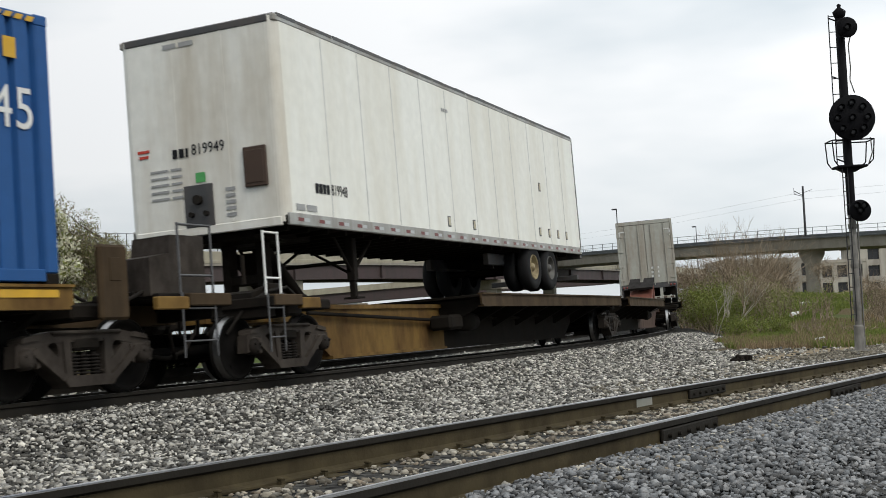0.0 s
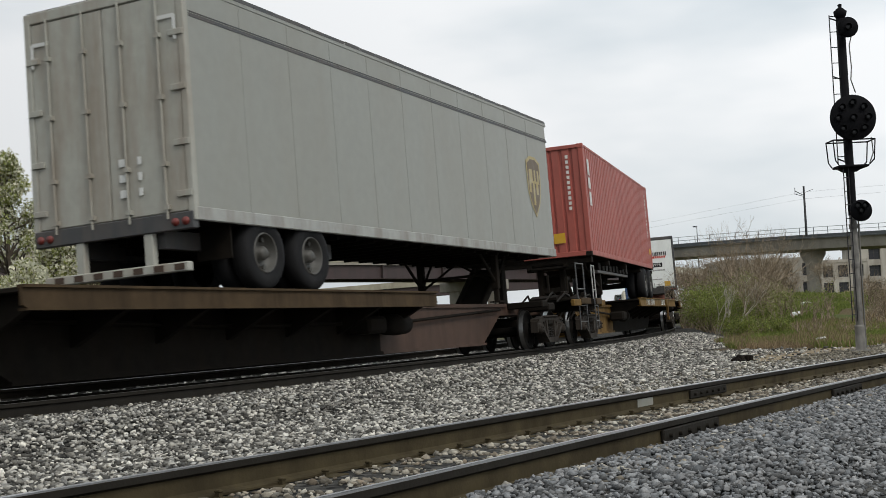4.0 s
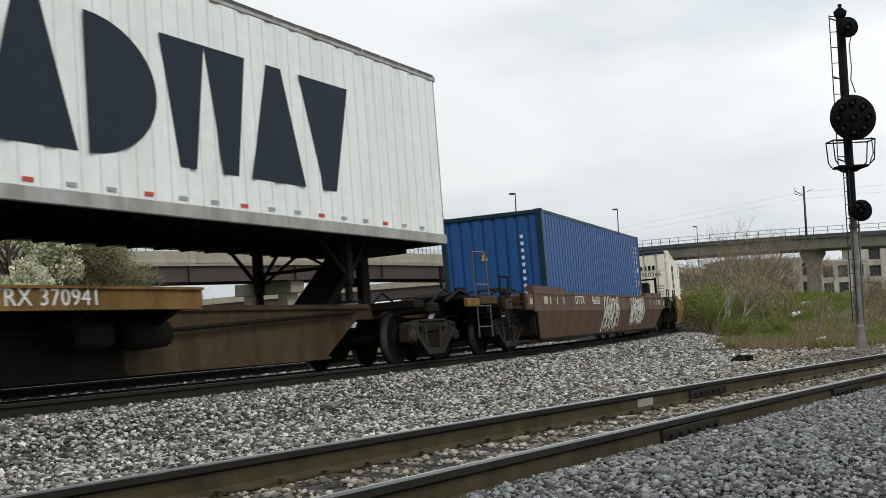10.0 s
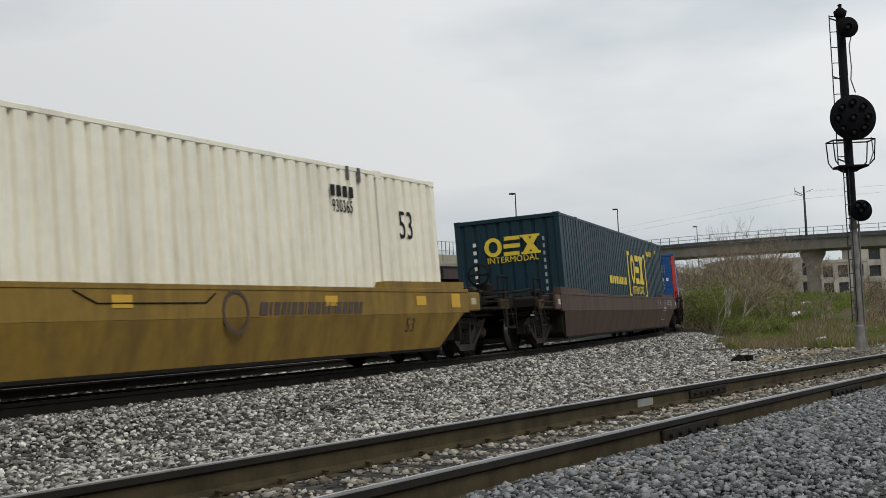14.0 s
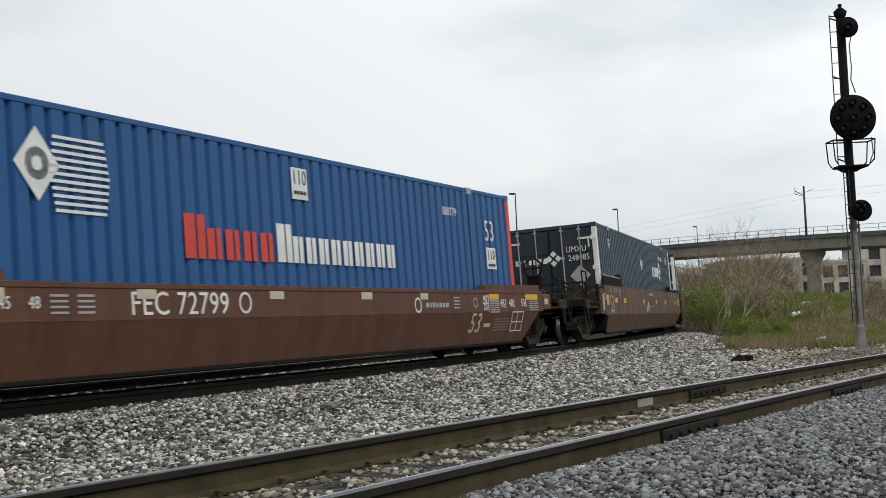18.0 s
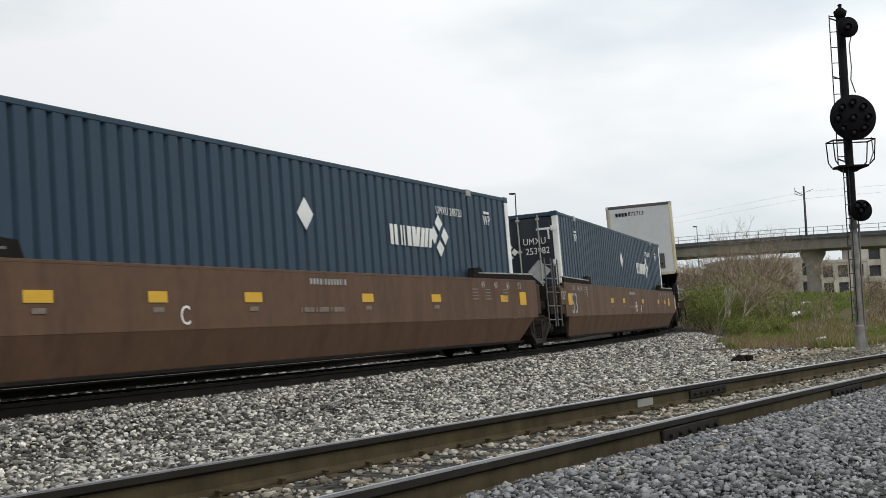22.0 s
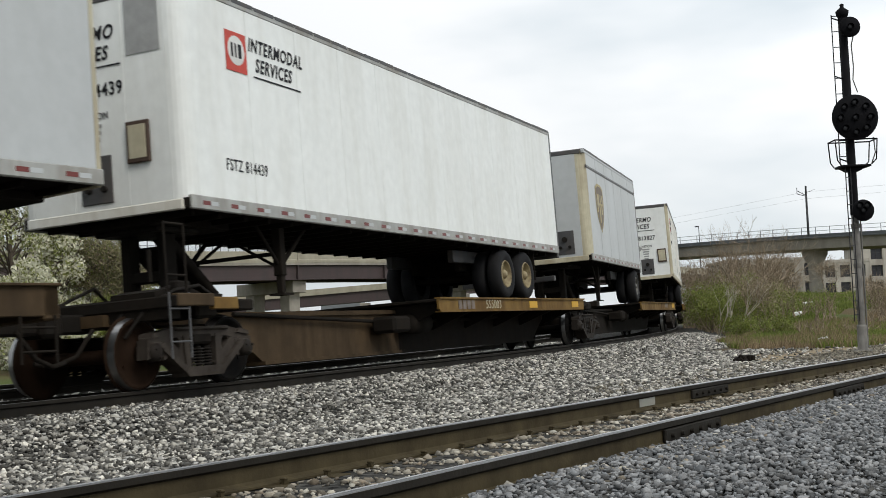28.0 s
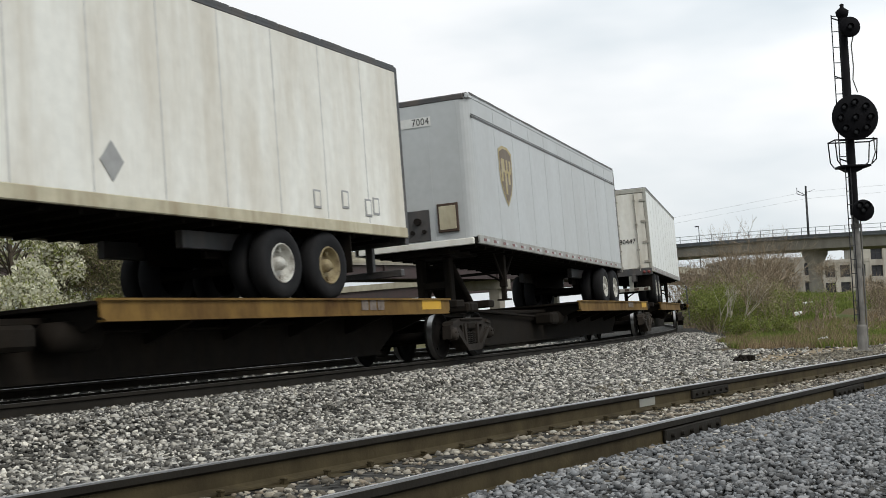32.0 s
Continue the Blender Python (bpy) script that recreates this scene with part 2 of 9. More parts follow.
M = {
    "white_paint": material("weathered_white_paint", (0.76, 0.77, 0.74), 0.42, stain=(0.46, 0.44, 0.37), stain_amount=0.28, grain=0.05, bump=0.03),
    "stained_white": material("cream_stained_white_paint", (0.77, 0.765, 0.70), 0.45, stain=(0.50, 0.44, 0.31), stain_amount=0.42, stain_size=0.5, grain=0.05, bump=0.03),
    "dirty_white": material("dirty_white_paint", (0.74, 0.73, 0.67), 0.48, stain=(0.34, 0.26, 0.15), stain_amount=0.6, stain_size=0.55, grain=0.06, bump=0.03),
    "box_white": material("cream_white_paint", (0.80, 0.755, 0.615), 0.5, stain=(0.42, 0.37, 0.28), stain_amount=0.4, grain=0.05, bump=0.03),
    "grey_paint": material("dull_grey_paint", (0.455, 0.47, 0.468), 0.42, stain=(0.30, 0.29, 0.27), stain_amount=0.28, streak=0.35, stain_size=0.35, grain=0.05, bump=0.03),
    "grey_door": material("dirty_grey_door_paint", (0.36, 0.355, 0.31), 0.5, stain=(0.20, 0.13, 0.08), stain_amount=0.6, grain=0.08, bump=0.04),
    "cream_trim": material("yellowed_corner_paint", (0.46, 0.42, 0.30), 0.5, stain=(0.22, 0.16, 0.09), stain_amount=0.7, bump=0.03),
    "dark_trim": material("dark_grey_trim", (0.055, 0.055, 0.056), 0.5, stain=(0.16, 0.12, 0.09), stain_amount=0.4),
    "alu_rail": material("dull_aluminium_rail", (0.36, 0.355, 0.33), 0.5, 0.3, stain=(0.17, 0.14, 0.10), stain_amount=0.7, bump=0.04),
    "red_box": material("red_oxide_container_paint", (0.34, 0.085, 0.065), 0.5, stain=(0.16, 0.06, 0.045), stain_amount=0.5, grain=0.08, bump=0.04),
    "blue_box": material("bright_blue_container_paint", (0.014, 0.074, 0.225), 0.45, spec=0.25, stain=(0.025, 0.07, 0.18), stain_amount=0.4, grain=0.06, bump=0.03),
    "pale_blue_box": material("sea_blue_container_paint", (0.016, 0.078, 0.215), 0.48, spec=0.25, stain=(0.035, 0.08, 0.16), stain_amount=0.4, grain=0.06, bump=0.03),
    "teal_box": material("dark_teal_container_paint", (0.008, 0.028, 0.040), 0.45, spec=0.2, stain=(0.02, 0.045, 0.05), stain_amount=0.4, grain=0.06, bump=0.03),
    "navy_box": material("slate_navy_container_paint", (0.023, 0.044, 0.066), 0.5, stain=(0.035, 0.045, 0.055), stain_amount=0.3, spec=0.25, grain=0.06, bump=0.03),
    "black_door": material("black_blue_door_paint", (0.012, 0.017, 0.024), 0.4, stain=(0.05, 0.05, 0.05), stain_amount=0.35),
    "tan_car": material("tan_yellow_car_paint", (0.225, 0.138, 0.027), 0.6, stain=(0.085, 0.055, 0.025), stain_amount=0.7, grain=0.12, bump=0.06, spec=0.2),
    "brown_car": material("brown_car_paint", (0.0990, 0.0550, 0.0319), 0.6, stain=(0.04, 0.026, 0.02), stain_amount=0.5, grain=0.12, bump=0.06, spec=0.2),
    "red_brown_car": material("red_brown_car_paint", (0.098, 0.045, 0.028), 0.58, stain=(0.05, 0.027, 0.021), stain_amount=0.55, grain=0.1, bump=0.06, spec=0.2),
    "plum_car": material("plum_brown_car_paint", (0.074, 0.044, 0.031), 0.6, stain=(0.04, 0.027, 0.024), stain_amount=0.5, grain=0.1, bump=0.06, spec=0.2),
    "rust_car": material("rusty_car_steel", (0.060, 0.039, 0.020), 0.75, stain=(0.025, 0.018, 0.012), stain_amount=0.8, grain=0.2, bump=0.1, spec=0.15),
    # soot, taken down to near black to carry the shade under cars too
    "soot_shade": material("sooty_shaded_underframe", (0.013, 0.011, 0.009), 0.85, stain=(0.022, 0.016, 0.011), stain_amount=0.5, grain=0.25, bump=0.12, spec=0.08),
    "grimy_steel": material("grimy_cast_steel", (0.016, 0.0135, 0.011), 0.62, 0.0, stain=(0.010, 0.008, 0.007), stain_amount=0.8, stain_size=2.2, streak=0.2, grain=0.3, bump=0.12, spec=0.10),
    "truck_cast": material("dusty_cast_truck_frame", (0.033, 0.027, 0.022), 0.7, 0.0, stain=(0.014, 0.011, 0.009), stain_amount=0.8, stain_size=2.2, streak=0.2, grain=0.3, bump=0.15, spec=0.12, random_tone=0.5),
    "wheel_steel": material("dark_wheel_steel", (0.006, 0.0055, 0.005), 0.8, 0.0, stain=(0.012, 0.009, 0.007), stain_amount=0.5, grain=0.15, spec=0.06),
    "tread_steel": material("polished_wheel_tread", (0.34, 0.335, 0.33), 0.34, 1.0, grain=0.1, bump=0.02),
    "rail_head": material("worn_rail_head", (0.50, 0.49, 0.50), 0.36, 0.9, grain=0.15, bump=0.03),
    "dull_head": material("oily_rail_head", (0.07, 0.065, 0.06), 0.5, 0.3, grain=0.2, bump=0.05),
    "rail_web": material("rusty_rail_web", (0.060, 0.047, 0.025), 0.8, 0.0, stain=(0.016, 0.012, 0.008), stain_amount=0.7, grain=0.2, streak=0.1, bump=0.15, spec=0.12),
    "rail_dark": material("oily_rail_side", (0.017, 0.0145, 0.011), 0.75, 0.0, stain=(0.012, 0.010, 0.008), stain_amount=0.6, grain=0.2, streak=0.1, bump=0.15, spec=0.15),
    "tie_wood": material("weathered_tie_wood", (0.05, 0.039, 0.028), 0.9, stain=(0.12, 0.10, 0.075), stain_amount=0.5, grain=0.3, grain_size=14, bump=0.4, bump_size=25, random_tone=0.25, spec=0.1),
    "rubber": material("black_tyre_rubber", (0.012, 0.012, 0.013), 0.8, stain=(0.035, 0.033, 0.03), stain_amount=0.4, grain=0.2, bump=0.1, spec=0.15),
    "rim_white": material("white_wheel_rim", (0.50, 0.49, 0.44), 0.5, stain=(0.10, 0.08, 0.06), stain_amount=0.9, stain_size=3.0, streak=0.0),
    "rim_grey": material("grey_wheel_rim", (0.075, 0.072, 0.064), 0.5, 0.1, stain=(0.06, 0.05, 0.04), stain_amount=0.5),
    "rim_yellow": material("rusty_yellow_rim", (0.26, 0.21, 0.11), 0.6, stain=(0.08, 0.05, 0.03), stain_amount=0.9, stain_size=3.0, streak=0.0),
    "faint_mark": material("faint_stencil_paint", (0.17, 0.135, 0.11), 0.6, stain=(0.06, 0.045, 0.035), stain_amount=0.8, stain_size=3.0, streak=0.0),
    # grey of wall seams; on ribbed walls it paints the shade of the grooves
    "seam_rib_shade": material("grey_seam_and_rib_shade", (0.50, 0.49, 0.46), 0.6, stain=(0.6, 0.6, 0.57), stain_amount=0.8, stain_size=2.0, grain=0.2),
    "yellow_mark": material("yellow_marking_paint", (0.56, 0.32, 0.02), 0.55, stain=(0.3, 0.2, 0.06), stain_amount=0.4),
    "yellow_sill": material("faded_yellow_sill_paint", (0.165, 0.097, 0.026), 0.65, stain=(0.05, 0.024, 0.012), stain_amount=1.0, stain_size=0.8, streak=0.3, spec=0.15, grain=0.15, bump=0.06),
    "white_mark": material("white_marking_paint", (0.66, 0.66, 0.63), 0.55, stain=(0.35, 0.33, 0.3), stain_amount=0.5),
    "navy_mark": material("navy_lettering_paint", (0.016, 0.026, 0.06), 0.6, grain=0.1, spec=0.15),
    "slate_mark": material("slate_blue_lettering_paint", (0.016, 0.024, 0.036), 0.6, grain=0.1, spec=0.15),
    "black_mark": material("black_lettering_paint", (0.012, 0.012, 0.014), 0.6, grain=0.1, spec=0.15),
    "red_mark": material("red_marking_paint", (0.48, 0.045, 0.025), 0.5, grain=0.1),
    "old_gold": material("faded_gold_marking_paint", (0.38, 0.30, 0.13), 0.55, stain=(0.44, 0.44, 0.42), stain_amount=0.6, stain_size=1.5),
    "old_brown": material("faded_brown_marking_paint", (0.13, 0.095, 0.065), 0.55, stain=(0.26, 0.24, 0.2), stain_amount=0.6, stain_size=1.5),
    "gold_mark": material("gold_marking_paint", (0.68, 0.50, 0.04), 0.5, grain=0.1),
    "brown_mark": material("brown_marking_paint", (0.055, 0.032, 0.02), 0.5, grain=0.1),
    "grey_mark": material("faded_grey_marking_paint", (0.30, 0.30, 0.29), 0.6, grain=0.15),
    "green_mark": material("green_marking_paint", (0.08, 0.34, 0.10), 0.6),
    "tail_red": material("red_lamp_lens", (0.15, 0.028, 0.022), 0.4),
    "concrete": material("weathered_concrete", (0.32, 0.295, 0.225), 0.85, stain=(0.20, 0.17, 0.13), stain_amount=0.6, stain_size=0.25, grain=0.1, grain_size=1.5, bump=0.1, bump_size=4),
    "pier_concrete": material("grey_pier_concrete", (0.29, 0.265, 0.225), 0.9, stain=(0.14, 0.12, 0.10), stain_amount=0.6, stain_size=0.25, grain=0.12, grain_size=1.5, bump=0.1, bump_size=4),
    "girder": material("plum_brown_girder_paint", (0.055, 0.036, 0.035), 0.6, stain=(0.035, 0.038, 0.035), stain_amount=0.5, stain_size=0.3, grain=0.1),
    "fence_steel": material("dull_fence_steel", (0.16, 0.17, 0.18), 0.6, 0.3, grain=0.1),
    "pole_steel": material("dark_lamp_pole_steel", (0.018, 0.018, 0.02), 0.5, 0.2, grain=0.1),
    "mast_black": material("black_signal_paint", (0.004, 0.004, 0.005), 0.75, stain=(0.012, 0.010, 0.012), stain_amount=0.3, grain=0.15, spec=0.1),
    "mast_silver": material("faded_silver_mast_paint", (0.16, 0.15, 0.135), 0.65, 0.1, stain=(0.045, 0.045, 0.04), stain_amount=0.8, stain_size=2.5, streak=0.3, grain=0.12),
    "lens": material("dark_signal_lens", (0.008, 0.008, 0.009), 0.45, grain=0.05, bump=0),
    "building": material("pale_building_render", (0.42, 0.39, 0.335), 0.9, stain=(0.13, 0.11, 0.09), stain_amount=0.8, stain_size=0.16, grain=0.1, grain_size=0.8),
    "dark_window": material("dark_window_opening", (0.03, 0.03, 0.034), 0.3, grain=0.1, bump=0),
    "bark": material("grey_brown_bark", (0.085, 0.068, 0.052), 0.9, grain=0.25, grain_size=20, bump=0.3),
    "twig": material("brown_grey_twigs", (0.245, 0.190, 0.130), 0.9, grain=0.2, grain_size=3, island=0.35, bump=0),
    "leaf": material("fresh_green_leaves", (0.255, 0.275, 0.092), 0.6, grain=0.25, grain_size=2, island=0.4, bump=0),
    "shrub_leaf": material("spring_shrub_leaves", (0.17, 0.195, 0.042), 0.6, grain=0.25, grain_size=2, island=0.45, bump=0),
    "blossom": material("white_blossom", (0.66, 0.64, 0.50), 0.7, grain=0.15, grain_size=3, island=0.25, bump=0),
    "ivy": material("dull_brown_green_vines", (0.190, 0.180, 0.090), 0.8, grain=0.3, grain_size=3, island=0.5, bump=0),
    "grass_blade": material("spring_grass_blades", (0.145, 0.178, 0.036), 0.7, grain=0.3, grain_size=0.8, island=0.35, bump=0),
    "dry_grass": material("dry_brown_grass", (0.225, 0.165, 0.095), 0.8, grain=0.25, grain_size=1, island=0.35, bump=0),
    "stone_pale": material("pale_grey_ballast", (0.22, 0.21, 0.19), 0.85, grain=0.3, grain_size=30, island=0.77, bump=0.2, spec=0.15,
                           hues=((0.226, 0.211, 0.181), (0.172, 0.167, 0.156), (0.276, 0.260, 0.228), (0.188, 0.174, 0.158), (0.238, 0.225, 0.200))),
    "stone_dark": material("blue_grey_ballast", (0.155, 0.155, 0.155), 0.8, grain=0.3, grain_size=30, island=0.66, bump=0.2, spec=0.2,
                           hues=((0.150, 0.151, 0.153), (0.176, 0.173, 0.170), (0.132, 0.136, 0.140), (0.172, 0.166, 0.160), (0.210, 0.207, 0.203))),
    "stone_tan": material("tan_ballast_chips", (0.165, 0.150, 0.12), 0.85, grain=0.3, grain_size=30, island=0.6, bump=0.2, spec=0.15,
                          hues=((0.165, 0.148, 0.115), (0.125, 0.110, 0.085), (0.215, 0.195, 0.155))),
    "stone_cream": material("cream_ballast_chips", (0.3, 0.27, 0.2), 0.85, grain=0.3, grain_size=30, island=0.6, bump=0.2, spec=0.15,
                            hues=((0.30, 0.27, 0.215), (0.13, 0.105, 0.078), (0.38, 0.355, 0.30))),
    "old_grey": material("old_beige_grey_paint", (0.255, 0.255, 0.225), 0.36, stain=(0.24, 0.22, 0.18), stain_amount=0.35, stain_size=0.5, streak=0.6, grain=0.05, bump=0.03),
    "rail_crown": material("dull_rail_crown", (0.10, 0.098, 0.098), 0.38, 0.5, grain=0.2, bump=0.05),
    "viaduct_edge": material("blue_grey_viaduct_edge", (0.085, 0.092, 0.095), 0.8, stain=(0.05, 0.05, 0.045), stain_amount=0.5, stain_size=0.25, grain=0.1),
    "pale_rail": material("pale_railing_paint", (0.40, 0.43, 0.44), 0.6, grain=0.1),
    "pale_twig": material("pale_dead_branches", (0.40, 0.36, 0.29), 0.9, grain=0.2, grain_size=3, island=0.2, bump=0),
    "hitch_red": material("rust_red_hitch_paint", (0.12, 0.036, 0.022), 0.65, stain=(0.12, 0.06, 0.04), stain_amount=0.6, grain=0.12),
}


def ground_material():
    """Gravel by the tracks, darkened as shade between laid stones, tan sand past them, grass beyond; each follows the
    lie of the land.
    """
    m = bpy.data.materials.new("trackside_ground")
    m.use_nodes = True
    n, l = m.node_tree.nodes, m.node_tree.links
    b = n["Principled BSDF"]
    b.inputs["Roughness"].default_value = 0.92
    b.inputs["Specular IOR Level"].default_value = 0.1
    tc = n.new("ShaderNodeTexCoord")
    at = n.new("ShaderNodeAttribute")
    at.attribute_name = "cover"
    stones = n.new("ShaderNodeTexVoronoi")
    stones.inputs["Scale"].default_value = 17.0
    l.new(tc.outputs["Object"], stones.inputs["Vector"])
    # far darker than the stones: gap shade between them painted into the ground
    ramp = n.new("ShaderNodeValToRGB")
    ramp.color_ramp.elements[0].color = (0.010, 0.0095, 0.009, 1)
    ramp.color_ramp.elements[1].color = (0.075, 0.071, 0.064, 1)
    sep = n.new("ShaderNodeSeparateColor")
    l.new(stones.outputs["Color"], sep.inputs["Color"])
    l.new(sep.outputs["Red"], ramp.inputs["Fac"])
    patch = n.new("ShaderNodeTexNoise")
    patch.inputs["Scale"].default_value = 0.22
    patch.inputs["Detail"].default_value = 8.0
    patch.inputs["Roughness"].default_value = 0.65
    l.new(tc.outputs["Object"], patch.inputs["Vector"])
    grass = n.new("ShaderNodeValToRGB")
    grass.color_ramp.elements[0].position, grass.color_ramp.elements[1].position = 0.40, 0.58
    grass.color_ramp.elements[0].color = (0.10, 0.075, 0.042, 1)
    grass.color_ramp.elements[1].color = (0.06, 0.082, 0.02, 1)
    l.new(patch.outputs["Fac"], grass.inputs["Fac"])
    sand = n.new("ShaderNodeValToRGB")
    sand.color_ramp.elements[0].color = (0.16, 0.125, 0.08, 1)
    sand.color_ramp.elements[1].color = (0.31, 0.245, 0.16, 1)
    grit = n.new("ShaderNodeTexNoise")
    grit.inputs["Scale"].default_value = 9.0
    grit.inputs["Detail"].default_value = 8.0
    l.new(tc.outputs["Object"], grit.inputs["Vector"])
    l.new(grit.outputs["Fac"], sand.inputs["Fac"])
    sp = n.new("ShaderNodeSeparateColor")
    l.new(at.outputs["Color"], sp.inputs["Color"])
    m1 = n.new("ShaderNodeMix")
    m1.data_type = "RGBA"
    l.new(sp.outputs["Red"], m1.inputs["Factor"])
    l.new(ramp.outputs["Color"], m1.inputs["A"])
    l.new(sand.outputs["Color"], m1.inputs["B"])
    m2 = n.new("ShaderNodeMix")
    m2.data_type = "RGBA"
    l.new(sp.outputs["Green"], m2.inputs["Factor"])
    l.new(m1.outputs["Result"], m2.inputs["A"])
    l.new(grass.outputs["Color"], m2.inputs["B"])
    l.new(m2.outputs["Result"], b.inputs["Base Color"])
    bp = n.new("ShaderNodeBump")
    bp.inputs["Strength"].default_value = 0.8
    bp.inputs["Distance"].default_value = 0.03
    l.new(stones.outputs["Distance"], bp.inputs["Height"])
    l.new(bp.outputs["Normal"], b.inputs["Normal"])
    return m


M["ground"] = ground_material()


def rusty_some(m, share, rgb):
    """Gives a share of the objects a rust-coloured face."""
    n, l = m.node_tree.nodes, m.node_tree.links
    b = n["Principled BSDF"]
    old = b.inputs["Base Color"].links[0].from_socket
    info = n.new("ShaderNodeObjectInfo")
    st = n.new("ShaderNodeMath")
    st.operation = "LESS_THAN"
    st.inputs[1].default_value = share
    l.new(info.outputs["Random"], st.inputs[0])
    mx = n.new("ShaderNodeMix")
    mx.data_type = "RGBA"
    l.new(st.outputs[0], mx.inputs["Factor"])
    l.new(old, mx.inputs["A"])
    mx.inputs["B"].default_value = (*rgb, 1)
    l.new(mx.outputs["Result"], b.inputs["Base Color"])


def thin_leaf(m, share):
    """Lets a share of the light through, as thin leaves and petals do."""
    n, l = m.node_tree.nodes, m.node_tree.links
    b, out = n["Principled BSDF"], n["Material Output"]
    tr, mx = n.new("ShaderNodeBsdfTranslucent"), n.new("ShaderNodeMixShader")
    l.new(b.inputs["Base Color"].links[0].from_socket, tr.inputs["Color"])
    mx.inputs["Fac"].default_value = share
    l.new(b.outputs["BSDF"], mx.inputs[1])
    l.new(tr.outputs["BSDF"], mx.inputs[2])
    l.new(mx.outputs["Shader"], out.inputs["Surface"])


for _n, _share in (("leaf", 0.45), ("blossom", 0.45), ("shrub_leaf", 0.4), ("grass_blade", 0.4), ("ivy", 0.3), ("dry_grass", 0.25)):
    thin_leaf(M[_n], _share)
rusty_some(M["wheel_steel"], 0.03, (0.018, 0.010, 0.006))
# ---------------------------------------------------------------- mesh helpers
class Shape:
    """Collects simple solids into one mesh."""

    def __init__(self):
        self.v, self.f, self.smooth, self.many = [], [], [], False

    def add(self, verts, faces, smooth=False):
        o = len(self.v)
        self.v.extend(tuple(p) for p in verts)
        self.f.extend(tuple(i + o for i in q) for q in faces)
        self.smooth.extend([smooth] * len(faces))
        return self

    def box(self, x0, x1, y0, y1, z0, z1, c=0.0, m=None):
        """A box between two corners; c: the width of its chamfered edges."""
        x0, x1, y0, y1, z0, z1 = min(x0, x1), max(x0, x1), min(y0, y1), max(y0, y1), min(z0, z1), max(z0, z1)
        c = min(c, (x1 - x0) * 0.45, (y1 - y0) * 0.45, (z1 - z0) * 0.45)
        if c <= 0:
            vs = [(x, y, z) for x in (x0, x1) for y in (y0, y1) for z in (z0, z1)]
            fs = [(0, 1, 3, 2), (4, 6, 7, 5), (0, 4, 5, 1), (2, 3, 7, 6), (0, 2, 6, 4), (1, 5, 7, 3)]
        else:
            cx, cy, cz = (x0 + x1) / 2, (y0 + y1) / 2, (z0 + z1) / 2
            hx, hy, hz = (x1 - x0) / 2, (y1 - y0) / 2, (z1 - z0) / 2
            vs, idx = [], {}
            for sx in (-1, 1):
                for sy in (-1, 1):
                    for sz in (-1, 1):
                        for ax, d in enumerate(((hx, hy - c, hz - c), (hx - c, hy, hz - c), (hx - c, hy - c, hz))):
                            idx[(sx, sy, sz, ax)] = len(vs)
                            vs.append((cx + sx * d[0], cy + sy * d[1], cz + sz * d[2]))
            fs = []
            for s in (-1, 1):
                q = [idx[(s, a, b, 0)] for a, b in ((-1, -1), (1, -1), (1, 1), (-1, 1))]
                fs.append(q if s > 0 else q[::-1])
                q = [idx[(a, s, b, 1)] for a, b in ((-1, -1), (-1, 1), (1, 1), (1, -1))]
                fs.append(q if s > 0 else q[::-1])
                q = [idx[(a, b, s, 2)] for a, b in ((-1, -1), (1, -1), (1, 1), (-1, 1))]
                fs.append(q if s > 0 else q[::-1])
            for a in (-1, 1):
                for b in (-1, 1):
                    q = [idx[(a, b, -1, 0)], idx[(a, b, -1, 1)], idx[(a, b, 1, 1)], idx[(a, b, 1, 0)]]
                    fs.append(q if a * b > 0 else q[::-1])
                    q = [idx[(a, -1, b, 0)], idx[(a, 1, b, 0)], idx[(a, 1, b, 2)], idx[(a, -1, b, 2)]]
                    fs.append(q if a * b > 0 else q[::-1])
                    q = [idx[(-1, a, b, 1)], idx[(-1, a, b, 2)], idx[(1, a, b, 2)], idx[(1, a, b, 1)]]
                    fs.append(q if a * b > 0 else q[::-1])
                    for d in (-1, 1):
                        q = [idx[(a, b, d, 0)], idx[(a, b, d, 1)], idx[(a, b, d, 2)]]
                        fs.append(q if a * b * d > 0 else q[::-1])
        if m is not None:
            vs = [tuple(m @ Vector(p)) for p in vs]
        return self.add(vs, fs)

    def prism(self, outline, a, b, axis="y", m=None):
        """An outline of (x, z), (y, z) or (x, y) points, counter-clockwise, drawn out along the third axis from a to b."""
        put = {"y": lambda p, d: (p[0], d, p[1]), "x": lambda p, d: (d, p[0], p[1]), "z": lambda p, d: (p[0], p[1], d)}[axis]
        n = len(outline)
        vs = [put(p, a) for p in outline] + [put(p, b) for p in outline]
        if m is not None:
            vs = [tuple(m @ Vector(p)) for p in vs]
        fs = [tuple(range(n))[::-1], tuple(range(n, 2 * n))] + [(i, (i + 1) % n, n + (i + 1) % n, n + i) for i in range(n)]
        return self.add(vs, fs)

    def rod(self, p, q, r, seg=8, r2=None, caps=True):
        """A round bar from p to q."""
        p, q = Vector(p), Vector(q)
        d = (q - p).normalized()
        e = d.orthogonal().normalized()
        g = d.cross(e)
        r2 = r if r2 is None else r2
        vs = []
        for c, rr in ((p, r), (q, r2)):
            vs += [c + (e * math.cos(2 * math.pi * i / seg) + g * math.sin(2 * math.pi * i / seg)) * rr for i in range(seg)]
        self.add(vs, [(i, (i + 1) % seg, seg + (i + 1) % seg, seg + i) for i in range(seg)], True)
